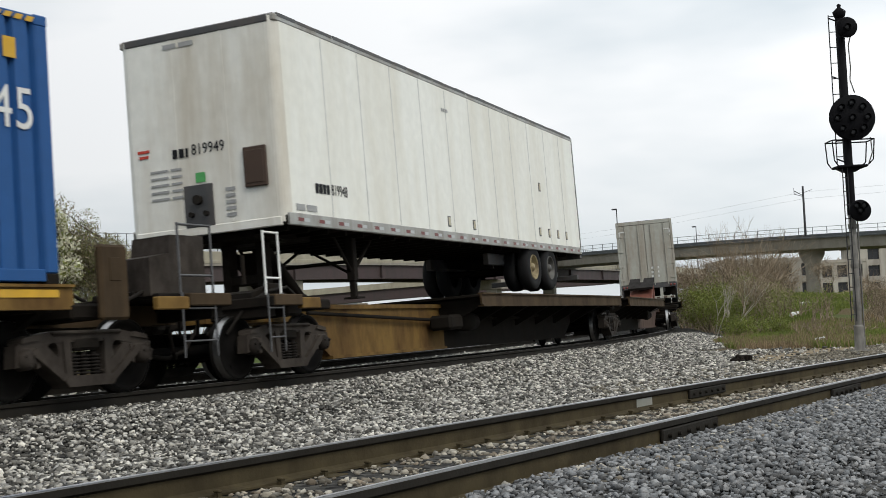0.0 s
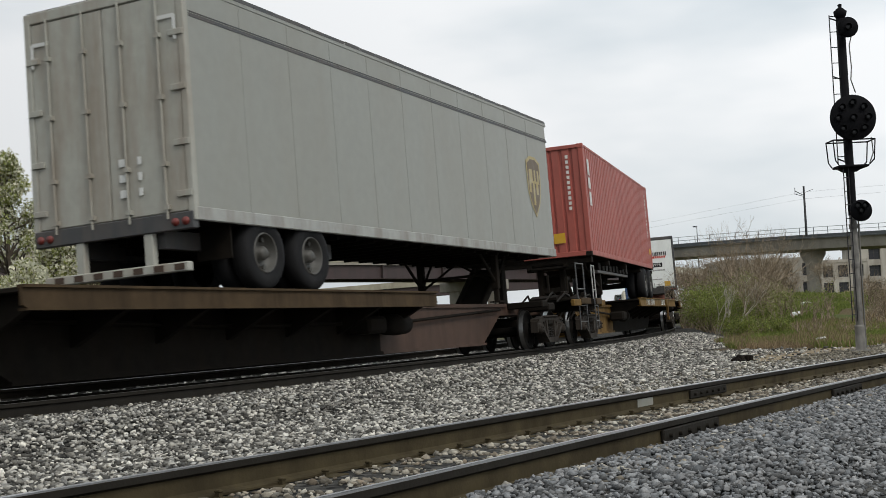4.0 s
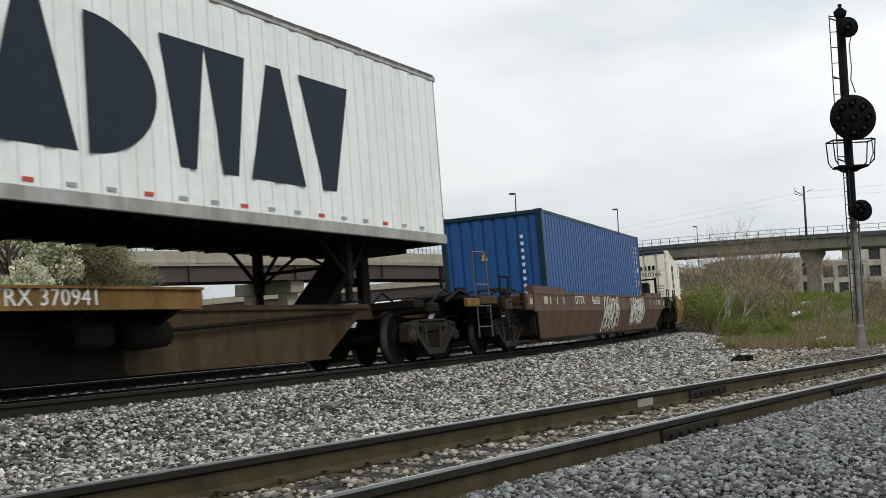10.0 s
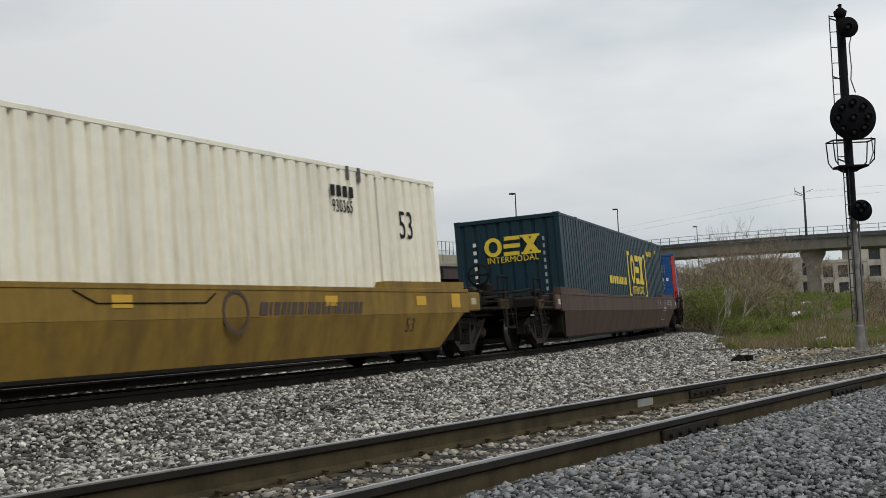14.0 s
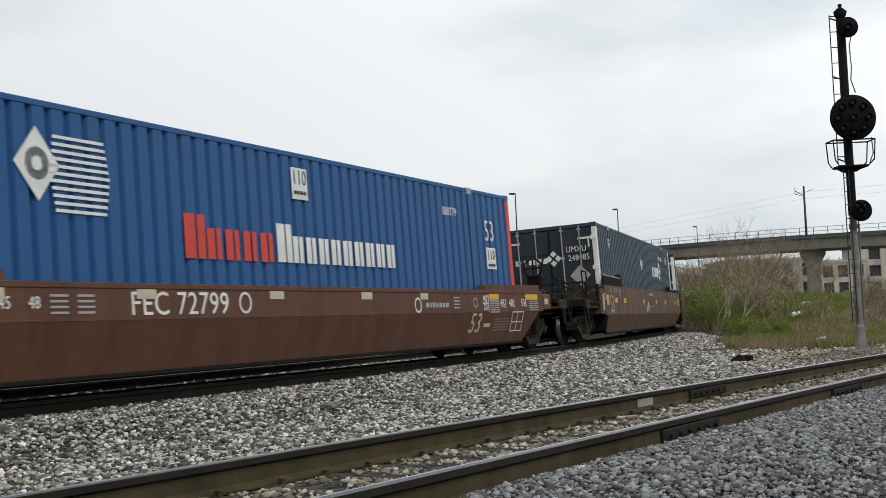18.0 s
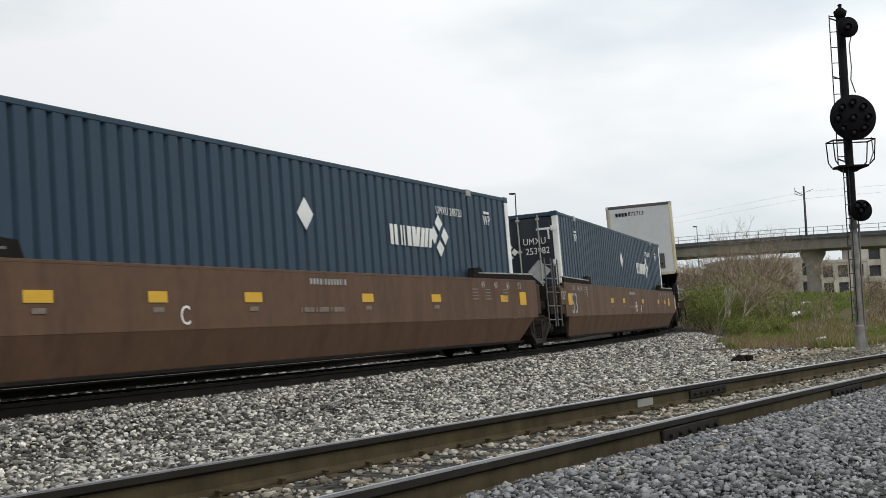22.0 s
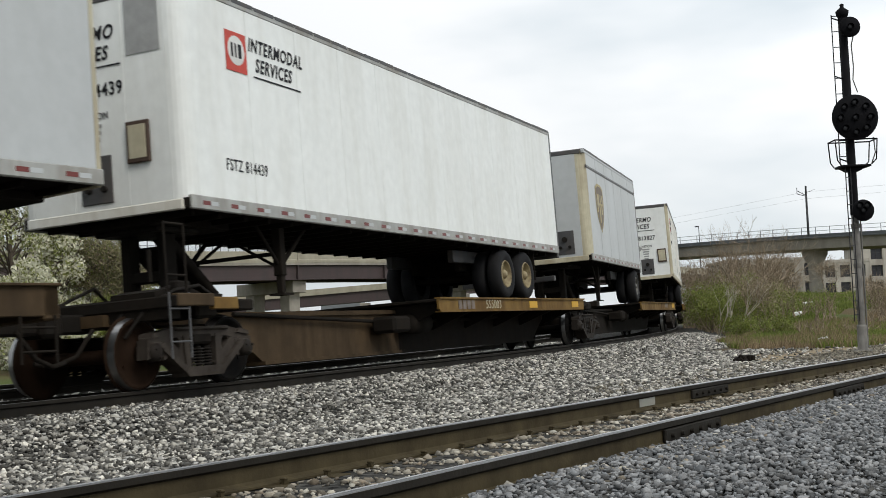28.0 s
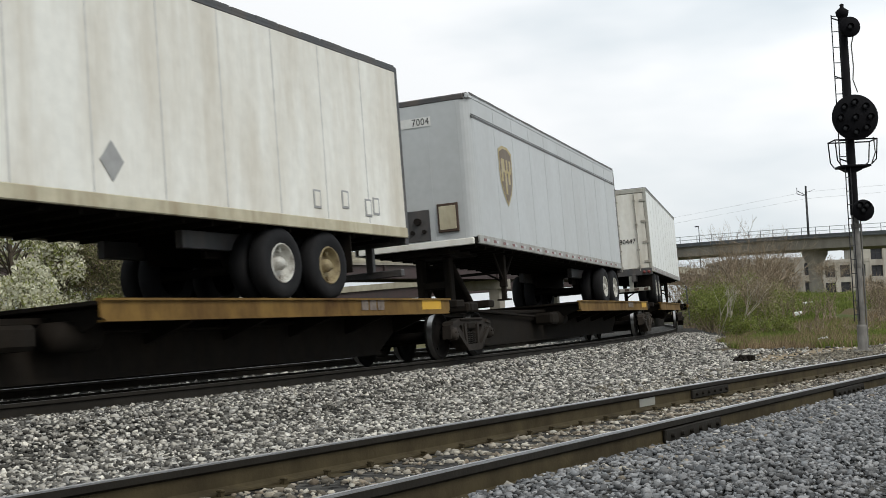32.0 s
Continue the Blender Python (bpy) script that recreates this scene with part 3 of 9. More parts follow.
        if caps:
            self.add(vs, [tuple(range(seg))[::-1], tuple(range(seg, 2 * seg))])
        return self

    def turned(self, profile, seg=24, axis="y", at=(0, 0, 0)):
        """A lathe shape: (radius, height) pairs turned round an axis through at."""
        vs, fs = [], []
        n = len(profile)
        for i in range(seg):
            a = 2 * math.pi * i / seg
            ca, sa = math.cos(a), math.sin(a)
            for r, h in profile:
                if axis == "y":
                    vs.append((at[0] + r * ca, at[1] + h, at[2] + r * sa))
                elif axis == "x":
                    vs.append((at[0] + h, at[1] + r * ca, at[2] + r * sa))
                else:
                    vs.append((at[0] + r * ca, at[1] + r * sa, at[2] + h))
        for i in range(seg):
            j = (i + 1) % seg
            for k in range(n - 1):
                fs.append((i * n + k, j * n + k, j * n + k + 1, i * n + k + 1))
        return self.add(vs, fs, True)

    def tube(self, points, r, seg=6):
        for p, q in zip(points[:-1], points[1:]):
            self.rod(p, q, r, seg)
        return self

    def mesh(self, name):
        me = bpy.data.meshes.new(name)
        me.from_pydata(self.v, [], self.f)
        me.polygons.foreach_set("use_smooth", self.smooth)
        me.update()
        return me


def fixed(shape):
    """Turn all faces of a shape's mesh outward."""
    me = shape.mesh("m")
    bm = bmesh.new()
    bm.from_mesh(me)
    bmesh.ops.recalc_face_normals(bm, faces=bm.faces)
    bm.to_mesh(me)
    bm.free()
    return me


def part(name, shape, mat, parent=None, label="", at=None):
    """Links a shape (or a ready mesh) as ONE mesh object under a thing or a part."""
    me = shape if isinstance(shape, bpy.types.Mesh) else fixed(shape)
    if not me.materials:
        me.materials.append(M[mat])
    ob = new(name, me)
    if parent is not None:
        ob.parent = parent
    if at is not None:
        ob.matrix_basis = at if isinstance(at, Matrix) else Matrix.Translation(at)
    return tagged(ob, label, kind="stuff" if isinstance(shape, Shape) and shape.many else "")


def thing(name, label, category, group="", kind=""):
    """An Empty at a thing's base, to carry its parts."""
    ob = new(name)
    ob.empty_display_size = 0.2
    return tagged(ob, label, category, group, kind)


_texts = {}


def text_mesh(body, height, mat, stretch=1.0, slant=0.0, bold=0.0):
    """Writing as a thin mesh, its middle at the origin, its letters so many metres high."""
    key = (body, height, mat, stretch, slant, bold)
    if key not in _texts:
        cu = bpy.data.curves.new("writing", "FONT")
        cu.body, cu.align_x, cu.align_y, cu.extrude, cu.resolution_u = body, "CENTER", "CENTER", 0.002, 3
        cu.size, cu.shear, cu.space_character = height * 1.38, slant, 1.05 + bold * 4
        cu.offset = bold * height * 1.38
        ob = new("writing", cu)
        me = bpy.data.meshes.new_from_object(ob.evaluated_get(bpy.context.evaluated_depsgraph_get()))
        bpy.data.objects.remove(ob)
        bpy.data.curves.remove(cu)
        me.transform(Matrix.Diagonal((stretch, 1, 1, 1)))
        me.materials.clear()
        me.materials.append(M[mat])
        _texts[key] = me
    return _texts[key]


def on_side(x, y, z):
    """The pose of a flat mark on a side that faces the foreground."""
    return Matrix(((1, 0, 0, x), (0, 0, -1, y), (0, 1, 0, z), (0, 0, 0, 1)))


def on_end(x, y, z):
    """The pose of a flat mark on an end that faces along the train, to its front."""
    return Matrix(((0, 0, -1, x), (-1, 0, 0, y), (0, 1, 0, z), (0, 0, 0, 1)))


def plate(outline, mat_depth=0.004):
    """A thin flat plate from an outline of (x, y) points."""
    return Shape().prism(outline, 0, mat_depth, "z")


def rect(w, h):
    return [(-w / 2, -h / 2), (w / 2, -h / 2), (w / 2, h / 2), (-w / 2, h / 2)]


def bars(widths, height, gap, lean=0.0):
    """A row of plain bars that stands for a line of marks."""
    s, total = Shape(), sum(widths) + gap * (len(widths) - 1)
    s.many = len(widths) > 1
    x = -total / 2
    for i, w in enumerate(widths):
        h = height / 2
        s.prism([(x - lean * h, -h), (x + w - lean * h, -h), (x + w + lean * h, h), (x + lean * h, h)], 0, 0.004, "z")
        x += w + gap
    return s


def ring(r0, r1, seg=20, squash=1.0):
    s = Shape()
    for i in range(seg):
        a, b = 2 * math.pi * i / seg, 2 * math.pi * (i + 1) / seg
        s.prism([(r0 * squash * math.cos(a), r0 * math.sin(a)), (r1 * squash * math.cos(a), r1 * math.sin(a)),
                 (r1 * squash * math.cos(b), r1 * math.sin(b)), (r0 * squash * math.cos(b), r0 * math.sin(b))], 0, 0.004, "z")
    return s


# ---------------------------------------------------------------- the train: what moves
RUNNING = []        # (object, function of t to a pose, seconds between rows)


def running(ob, u, half, dx=0.0, dz=0.0, step=0.5, pitch=0.0):
    off = Matrix.Translation((dx, 0, dz)) @ Matrix.Rotation(pitch, 4, "Y")
    RUNNING.append((ob, lambda t: chord(u, half, t) @ off, step))


WHEELSETS = []      # (object, its place in the truck)


def wheelset_meshes():
    s = Shape()
    s.turned([(0.0, -0.98), (0.075, -0.98), (0.08, -0.80), (0.085, -0.62), (0.085, 0.62), (0.08, 0.80), (0.075, 0.98), (0.0, 0.98)], 12)
    for sy in (-1, 1):
        prof = [(0.09, 0.60), (0.13, 0.62), (0.16, 0.685), (0.34, 0.705), (0.36, 0.685), (0.455, 0.685), (0.46, 0.70), (0.45, 0.715),
                (0.428, 0.725)]
        prof2 = [(0.418, 0.815), (0.37, 0.818), (0.35, 0.775), (0.17, 0.79), (0.14, 0.83), (0.10, 0.83)]
        s.turned([(r, sy * y) for r, y in prof + prof2], 32)
    t = Shape()
    for sy in (-1, 1):
        t.turned([(0.4305, sy * 0.722), (0.4225, sy * 0.80), (0.4195, sy * 0.817)], 32)
    # a casting mark and bolt heads, so that the turn shows
    for sy in (-1, 1):
        for k in range(3):
            a = 2.1 * k
            s.rod((0.26 * math.cos(a), sy * 0.77, 0.26 * math.sin(a)), (0.26 * math.cos(a), sy * 0.80, 0.26 * math.sin(a)), 0.025, 6)
    return fixed(s), fixed(t)


def truck_meshes():
    """Frame, bolster and springs of a two-axle truck; the origin lies on the rail tops at its middle."""
    side = Shape()
    side.prism([(-1.06, 0.56), (-0.84, 0.60), (-0.52, 0.66), (0.52, 0.66), (0.84, 0.60), (1.06, 0.56), (1.04, 0.66), (0.92, 0.73), (0.55, 0.795), (-0.55, 0.795), (-0.92, 0.73), (-1.04, 0.66)], -0.075, 0.075)
    side.box(-0.56, 0.56, -0.115, 0.115, 0.745, 0.80, 0.02)
    side.prism([(-0.36, 0.115), (0.36, 0.115), (0.42, 0.19), (0.36, 0.25), (-0.36, 0.25), (-0.42, 0.19)], -0.125, 0.125)
    for sx in (-1, 1):
        side.prism([(sx * 0.88, 0.56), (sx * 0.66, 0.66), (sx * 0.24, 0.29), (sx * 0.33, 0.13)], -0.07, 0.07)
        side.prism([(sx * 0.90, 0.55), (sx * 0.82, 0.60), (sx * 0.31, 0.20), (sx * 0.34, 0.12)], -0.12, 0.12)      # cast flange
        web = [(0.36, 0.72), (0.36, 0.26), (0.62, 0.40), (0.90, 0.57), (0.64, 0.74)]          # a web with an oval window
        for a in range(18):
            rim = []
            for q in (a, a + 1):
                ca, sa = math.cos(2 * math.pi * q / 18), math.sin(2 * math.pi * q / 18)
                best = 9.0
                for (x0, z0), (x1, z1) in zip(web, web[1:] + web[:1]):
                    den = ca * (z1 - z0) - sa * (x1 - x0)
                    if abs(den) > 1e-6:
                        k = ((x0 - 0.52) * (z1 - z0) - (z0 - 0.56) * (x1 - x0)) / den
                        if 0 < k < best and -0.01 <= ((x0 - 0.52) * sa - (z0 - 0.56) * ca) / den <= 1.01:
                            best = k
                rim.append(((sx * (0.52 + 0.085 * ca), 0.56 + 0.105 * sa), (sx * (0.52 + best * ca), 0.56 + best * sa)))
            side.prism([rim[0][0], rim[0][1], rim[1][1], rim[1][0]], -0.062, 0.062)
        side.prism([(sx * 0.39, 0.69), (sx * 0.28, 0.69), (sx * 0.26, 0.24), (sx * 0.36, 0.24)], -0.09, 0.09)
        side.prism([(sx * 1.08, 0.64), (sx * 1.00, 0.62), (sx * 1.02, 0.40), (sx * 1.10, 0.38)], -0.08, 0.08)
        side.prism([(sx * 0.80, 0.62), (sx * 0.72, 0.60), (sx * 0.73, 0.38), (sx * 0.79, 0.36)], -0.08, 0.08)
        side.box(sx * 1.01, sx * 0.77, -0.11, 0.11, 0.53, 0.61, 0.025)
        side.prism([(sx * 1.0, 0.72), (sx * 0.80, 0.76), (sx * 0.74, 0.70), (sx * 1.02, 0.66)], -0.105, 0.105)
    springs = Shape()
    for sx in (-0.17, 0.0, 0.17):
        for k in range(6):
            springs.turned([(0.045, 0.268 + k * 0.042), (0.075, 0.262 + k * 0.042), (0.08, 0.277 + k * 0.042), (0.075, 0.290 + k * 0.042), (0.045, 0.286 + k * 0.042)], 10, "z", (sx, 0, 0))
        springs.rod((sx, 0, 0.24), (sx, 0, 0.53), 0.045, 8)
    bolster = Shape()
    bolster.box(-0.20, 0.20, -1.08, 1.08, 0.50, 0.64, 0.03)
    bolster.box(-0.24, 0.24, -0.6, 0.6, 0.46, 0.68, 0.03)
    bolster.turned([(0.0, 0.74), (0.2, 0.74), (0.2, 0.60)], 16, "z")
    for sx in (-1, 1):
        bolster.box(sx * 0.36, sx * 0.42, -0.85, 0.85, 0.30, 0.38, 0.01)
        for sy in (-1, 1):
            bolster.box(sx * 0.40, sx * 0.48, sy * 0.70, sy * 0.80, 0.28, 0.54, 0.02)
    cap = Shape()
    for sy in (-1,):
        cap.turned([(0.0, -0.02), (0.07, -0.02), (0.11, 0.02), (0.115, 0.13), (0.09, 0.16)], 14, "y", (0, -0.13, 0))
        for k in range(3):
            a = 2 * math.pi * k / 3 + 0.5
            cap.rod((0.065 * math.cos(a), -0.165, 0.065 * math.sin(a)), (0.065 * math.cos(a), -0.14, 0.065 * math.sin(a)), 0.018, 6)
    for s in (side, springs):
        s.v = [(x * 0.94, y, 0.115 + (z - 0.115) * 0.88) for x, y, z in s.v]
    return fixed(side), fixed(springs), fixed(bolster), fixed(cap)


WHEEL_ME, TREAD_ME = wheelset_meshes()
SIDE_ME, SPRING_ME, BOLSTER_ME, CAP_ME = truck_meshes()
for _me, _mt in ((WHEEL_ME, "wheel_steel"), (TREAD_ME, "tread_steel"), (SIDE_ME, "truck_cast"), (SPRING_ME, "grimy_steel"), (BOLSTER_ME, "soot_shade"), (CAP_ME, "truck_cast")):
    _me.materials.append(M[_mt])
# wheel and tread share one mesh, so that a wheelset is one part
_bm = bmesh.new()
_bm.from_mesh(WHEEL_ME)
for _f in _bm.faces:
    _f.material_index = 0
_n0 = len(_bm.faces)
_bm.from_mesh(TREAD_ME)
_bm.faces.ensure_lookup_table()
for _f in _bm.faces[_n0:]:
    _f.material_index = 1
_bm.to_mesh(WHEEL_ME)
_bm.free()
WHEEL_ME.materials.append(M["tread_steel"])
TRUCKS = []


def add_truck(car, u_car, half, u_truck):
    """A truck under a car: it turns on its pivot as the track bends, and its wheels roll."""
    t = part("truck", BOLSTER_ME, "", car, "grimy cast steel two-axle truck")
    part("side_frame", SIDE_ME, "", t, at=(0, -0.99, 0))
    part("side_frame", SIDE_ME, "", t, at=(0, 0.99, 0))
    part("spring_nest", SPRING_ME, "", t, at=(0, -0.99, 0))
    part("spring_nest", SPRING_ME, "", t, at=(0, 0.99, 0))
    for sx in (-1, 1):
        w = part("wheelset", WHEEL_ME, "", t, "dark wheels with bright worn treads")
        WHEELSETS.append((w, sx * 0.89))
        part("bearing_cap", CAP_ME, "", t, at=(sx * 0.89, -0.99, 0.43))

    def place(tt):
        x, y, h = way(u_truck - travelled(tt))
        world_pose = Matrix.Translation((x, y, 0)) @ Matrix.Rotation(math.pi / 2 - h, 4, "Z") @ Matrix.Rotation(-CANT, 4, "X")
        return chord(u_car, half, tt).inverted() @ world_pose

    RUNNING.append((t, place, 1.0))
    return t


def ladder(name, parent, mat, x, y, z0, z1, width=0.42, rungs=4, along="x", r=0.016):
    s = Shape()
    d = (width, 0) if along == "x" else (0, width)
    for k in (0, 1):
        s.rod((x + d[0] * k, y + d[1] * k, z0), (x + d[0] * k, y + d[1] * k, z1), r, 6)
    for i in range(rungs):
        z = z0 + (z1 - z0) * (i + 0.5) / rungs
        s.rod((x, y, z), (x + d[0], y + d[1], z), r * 0.85, 6)
    return part(name, s, mat, parent)


def coupler(parent, x, out, mat="soot_shade", k=1.0):
    """A drawbar with its knuckle and air hose."""
    out = out * k
    s = Shape()
    s.box(x, x + out * 0.95, -0.10, 0.10, 0.72, 0.95, 0.03)
    s.box(x + out * 0.9, x + out * 1.22, -0.17, 0.14, 0.68, 0.99, 0.05)
    s.tube([(x + out * 0.4, -0.35, 0.75), (x + out * 0.7, -0.3, 0.45), (x + out * 1.0, -0.2, 0.36), (x + out * 1.25, -0.1, 0.40)], 0.028)
    return part("coupler", s, mat, parent)


def hitch(parent, x, up, mat="hitch_red", rev=1):
    """A trailer hitch: a braced stand with a plate on top."""
    s = Shape()
    if up:
        s.box(x - 0.12, x + 0.12, -0.36, -0.22, 0.95, 1.98, 0.02)
        s.box(x - 0.12, x + 0.12, 0.22, 0.36, 0.95, 1.98, 0.02)
        for sy in (-1, 1):
            s.rod((x + rev * 1.25, sy * 0.3, 1.0), (x + rev * 0.1, sy * 0.3, 1.85), 0.07, 8)
        s.box(x - 0.1, x + 0.1, -0.3, 0.3, 1.35, 1.5, 0.02)
        s.prism([(x + rev * 1.30, 0.98), (x + rev * 0.12, 1.84), (x + rev * 0.12, 1.79), (x + rev * 1.22, 0.98)], -0.30, 0.30)
        p = Shape().box(x - 0.45, x + 0.45, -0.5, 0.5, 1.97, 2.05, 0.02)
    else:
        slope = Matrix.Translation((x + rev * 0.62, 0, 1.46)) @ Matrix.Rotation(rev * radians(29), 4, "Y")
        s.box(-0.78, 0.72, -0.40, 0.40, -0.025, 0.025, 0, slope)
        for sy in (-1, 1):
            s.box(-0.78, 0.72, sy * 0.40, sy * 0.46, -0.16, 0.04, 0.01, slope)
            s.prism([(x - rev * 0.16, 0.96), (x + rev * 0.16, 0.96), (x + rev * 0.06, 1.88), (x - rev * 0.10, 1.88)], sy * 0.48, sy * 0.38)
            s.prism([(x + rev * 0.16, 1.0), (x + rev * 0.66, 1.0), (x + rev * 0.10, 1.62)], sy * 0.40, sy * 0.36)
        s.box(x - 0.05, x + 0.05, -0.40, 0.40, 1.02, 1.70, 0.01)
        s.box(x + rev * 0.9, x + rev * 1.5, -0.5, 0.5, 1.02, 1.14, 0.03)
        tilt = Matrix.Translation((x + rev * 0.16, 0, 1.98)) @ Matrix.Rotation(rev * radians(24), 4, "Y")
        p = Shape()
        for y0, y1 in ((-0.50, -0.08), (0.08, 0.50)):
            p.prism([(-0.52, y0), (0.50, y0), (0.50, y1), (-0.52, y1)], -0.05, 0.04, "z", tilt)
        p.box(-0.52, 0.10, -0.08, 0.08, -0.05, 0.035, 0, tilt).box(-0.2, 0.2, -0.3, 0.3, -0.16, -0.05, 0.02, tilt)
    h = part("hitch_stand", s, mat, parent, "braced steel trailer hitch stand")
    part("hitch_plate", p, "grimy_steel", h)
    return h


def spine_unit(u0, u1, sill, plat, plat_mat, hitch_x, hitch_up, hitch_rev=1, ends=(False, False), lead_truck=True, rails="soot_shade", low=0.0, tail=0.88,
               label="weathered articulated spine car platform"):
    """One platform of a spine car between truck centres u0 and u1; plat: its deck for trailer wheels, from and to along the car, low: how much deeper it lies; tail: how far the rear end sill lies past its truck."""
    half, u = (u1 - u0) / 2, (u0 + u1) / 2
    car = thing("spine_car", label, "rail car", "train")
    e0 = -half - (1.1 if ends[0] else 0.25)
    e1 = half + (tail + 0.22 if ends[1] else 0.25)
    b = half - 1.55
    def under(x):
        """The height of the sill's underside."""
        return float(np.interp(x, [e0, -b - 0.15, -b + 0.85, b - 0.85, b + 0.15, e1], [0.78, 0.78, 0.20, 0.20, 0.78, 0.78]))

    cuts = sorted([e0, plat[0] + 0.35, plat[1] - 0.35, e1])
    for xa, xb in zip(cuts[:-1], cuts[1:]):
        if xb - xa < 0.05:
            continue
        xs = [xa] + [x for x in (-b - 0.15, -b + 0.85, b - 0.85, b + 0.15) if xa < x < xb] + [xb]
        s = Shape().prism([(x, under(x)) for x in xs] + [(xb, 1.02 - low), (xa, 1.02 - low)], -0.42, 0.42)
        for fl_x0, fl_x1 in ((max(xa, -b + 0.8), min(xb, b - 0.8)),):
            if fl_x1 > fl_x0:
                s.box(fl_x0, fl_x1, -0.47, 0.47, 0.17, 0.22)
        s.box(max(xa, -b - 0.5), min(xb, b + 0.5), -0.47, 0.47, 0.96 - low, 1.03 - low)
        # sill pieces under the deck get the near-black colour as painted shade
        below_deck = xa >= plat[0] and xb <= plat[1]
        part("centre_sill", s, "soot_shade" if below_deck else sill, car)
    d = Shape()
    x0, x1 = plat
    d.box(x0, x1, -1.36, 1.36, 1.10 - low, 1.155 - low, 0.01)
    part("deck", d, "soot_shade", car)
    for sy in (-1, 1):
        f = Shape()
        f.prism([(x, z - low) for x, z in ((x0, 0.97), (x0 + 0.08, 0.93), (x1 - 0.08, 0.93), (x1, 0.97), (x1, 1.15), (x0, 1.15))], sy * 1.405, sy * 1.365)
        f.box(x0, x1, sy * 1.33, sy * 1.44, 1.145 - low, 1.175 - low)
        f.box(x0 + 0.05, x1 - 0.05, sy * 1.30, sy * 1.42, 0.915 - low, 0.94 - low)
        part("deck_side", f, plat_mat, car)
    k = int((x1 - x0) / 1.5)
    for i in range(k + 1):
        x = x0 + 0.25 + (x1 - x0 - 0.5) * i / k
        part("cross_bearer", Shape().prism([(-1.34, 1.08 - low), (-1.34, 0.97 - low), (-0.45, 0.55), (0.45, 0.55), (1.34, 0.97 - low), (1.34, 1.08 - low)], x - 0.05, x + 0.05, "x"), "soot_shade", car)
    # bolsters, steps and small platforms over the trucks
    for sx, end in ((-1, ends[0]), (1, ends[1])):
        a = Shape().box(sx * half - 0.22, sx * half + 0.22, -1.15, 1.15, 0.82, 1.00, 0.03)
        a.box(sx * half - sx * 0.9, sx * half - sx * 0.55, -1.25, 1.25, 0.90, 1.04, 0.02)
        part("bolster_arm", a, "soot_shade", car)
        if end:
            x = sx * (half + (tail if sx > 0 else 0.88))
            part("end_sill", Shape().box(x - 0.14, x + 0.14, -1.42, 1.42, 0.93, 1.07, 0.015).box(x - 0.10, x + 0.10, -1.3, 1.3, 0.80, 0.94, 0.01), "soot_shade", car)
            part("sill_plate", Shape().box(x + sx * 0.12, x - sx * 0.62, -1.435, -1.34, 0.94, 1.09, 0.012), "rust_car", car)
            part("sill_cover", Shape().box(x - sx * 0.62, x - sx * 1.15, -1.425, -1.34, 0.90, 1.05, 0.012), "yellow_sill", car)
            part("end_platform", Shape().box(x - sx * 0.16, x - sx * 1.0, -1.30, 1.30, 1.05, 1.10, 0.01), "soot_shade", car)
            g = Shape()
            ga, gb = (x - 0.25, x + 0.13) if sx < 0 else (x - 0.72, x - 0.15)
            for gx in (ga, gb):
                g.rod((gx, -1.38, 1.08), (gx, -1.38, 1.92), 0.017, 6)
            for z in (1.30, 1.90):
                g.rod((ga, -1.38, z), (gb, -1.38, z), 0.016, 6)
            part("grab_rail", g, rails if sx < 0 else "rail_crown", car)
            ladder("step_ladder", car, "rail_crown", ga, -1.40, 0.34, 1.10, gb - ga, 2, r=0.014)
            for j, y0 in enumerate((-1.05, -0.75, 0.55)):
                hs = Shape().tube([(x - sx * 1.3, y0, 1.02), (x - sx * 0.8, y0 - 0.04, 1.22 + 0.05 * j), (x - sx * 0.35, y0, 1.16), (x + sx * 0.05, y0 + 0.1, 0.98), (x + sx * 0.25, y0 + 0.3, 0.62)], 0.024, 6)
                part("air_hose", hs, "grimy_steel", car)
            q = Shape().prism([(x - sx * 0.10, 1.08), (x - sx * 1.05, 1.08), (x - sx * 1.05, 1.14), (x - sx * 0.85, 1.20), (x - sx * 0.40, 1.20), (x - sx * 0.10, 1.15)], -0.95, -0.3)
            q.box(x - sx * 0.4, x - sx * 0.7, -1.05, -0.94, 1.10, 1.28, 0.02).rod((x - sx * 0.5, -0.6, 1.3), (x - sx * 0.5, -0.6, 1.7), 0.03, 6)
            part("brake_box", q, "soot_shade", car)
            coupler(car, x - sx * 0.03, sx, "soot_shade", 0.85 if tail < 1 or sx < 0 else 0.45)
    hitch(car, hitch_x, hitch_up, "hitch_red" if not hitch_up else "soot_shade", hitch_rev)
    if lead_truck:
        add_truck(car, u, half, u0)
    add_truck(car, u, half, u1)
    pipe = Shape().tube([(-b, -0.5, 0.9), (-b * 0.3, -0.52, 0.72), (b * 0.4, -0.52, 0.72), (b, -0.5, 0.9)], 0.03)
    part("brake_pipe", pipe, "soot_shade", car)
    v = Shape().box(-1.0 + hitch_x * 0.2, -0.35 + hitch_x * 0.2, -0.95, -0.5, 0.52, 0.80, 0.05)
    v.turned([(0, -0.4), (0.17, -0.38), (0.19, 0), (0.17, 0.38), (0, 0.4)], 14, "x", (0.35 + hitch_x * 0.2, -0.72, 0.66))
    part("brake_reservoir", v, "soot_shade", car)
    running(car, u, half)
    return car, u, half


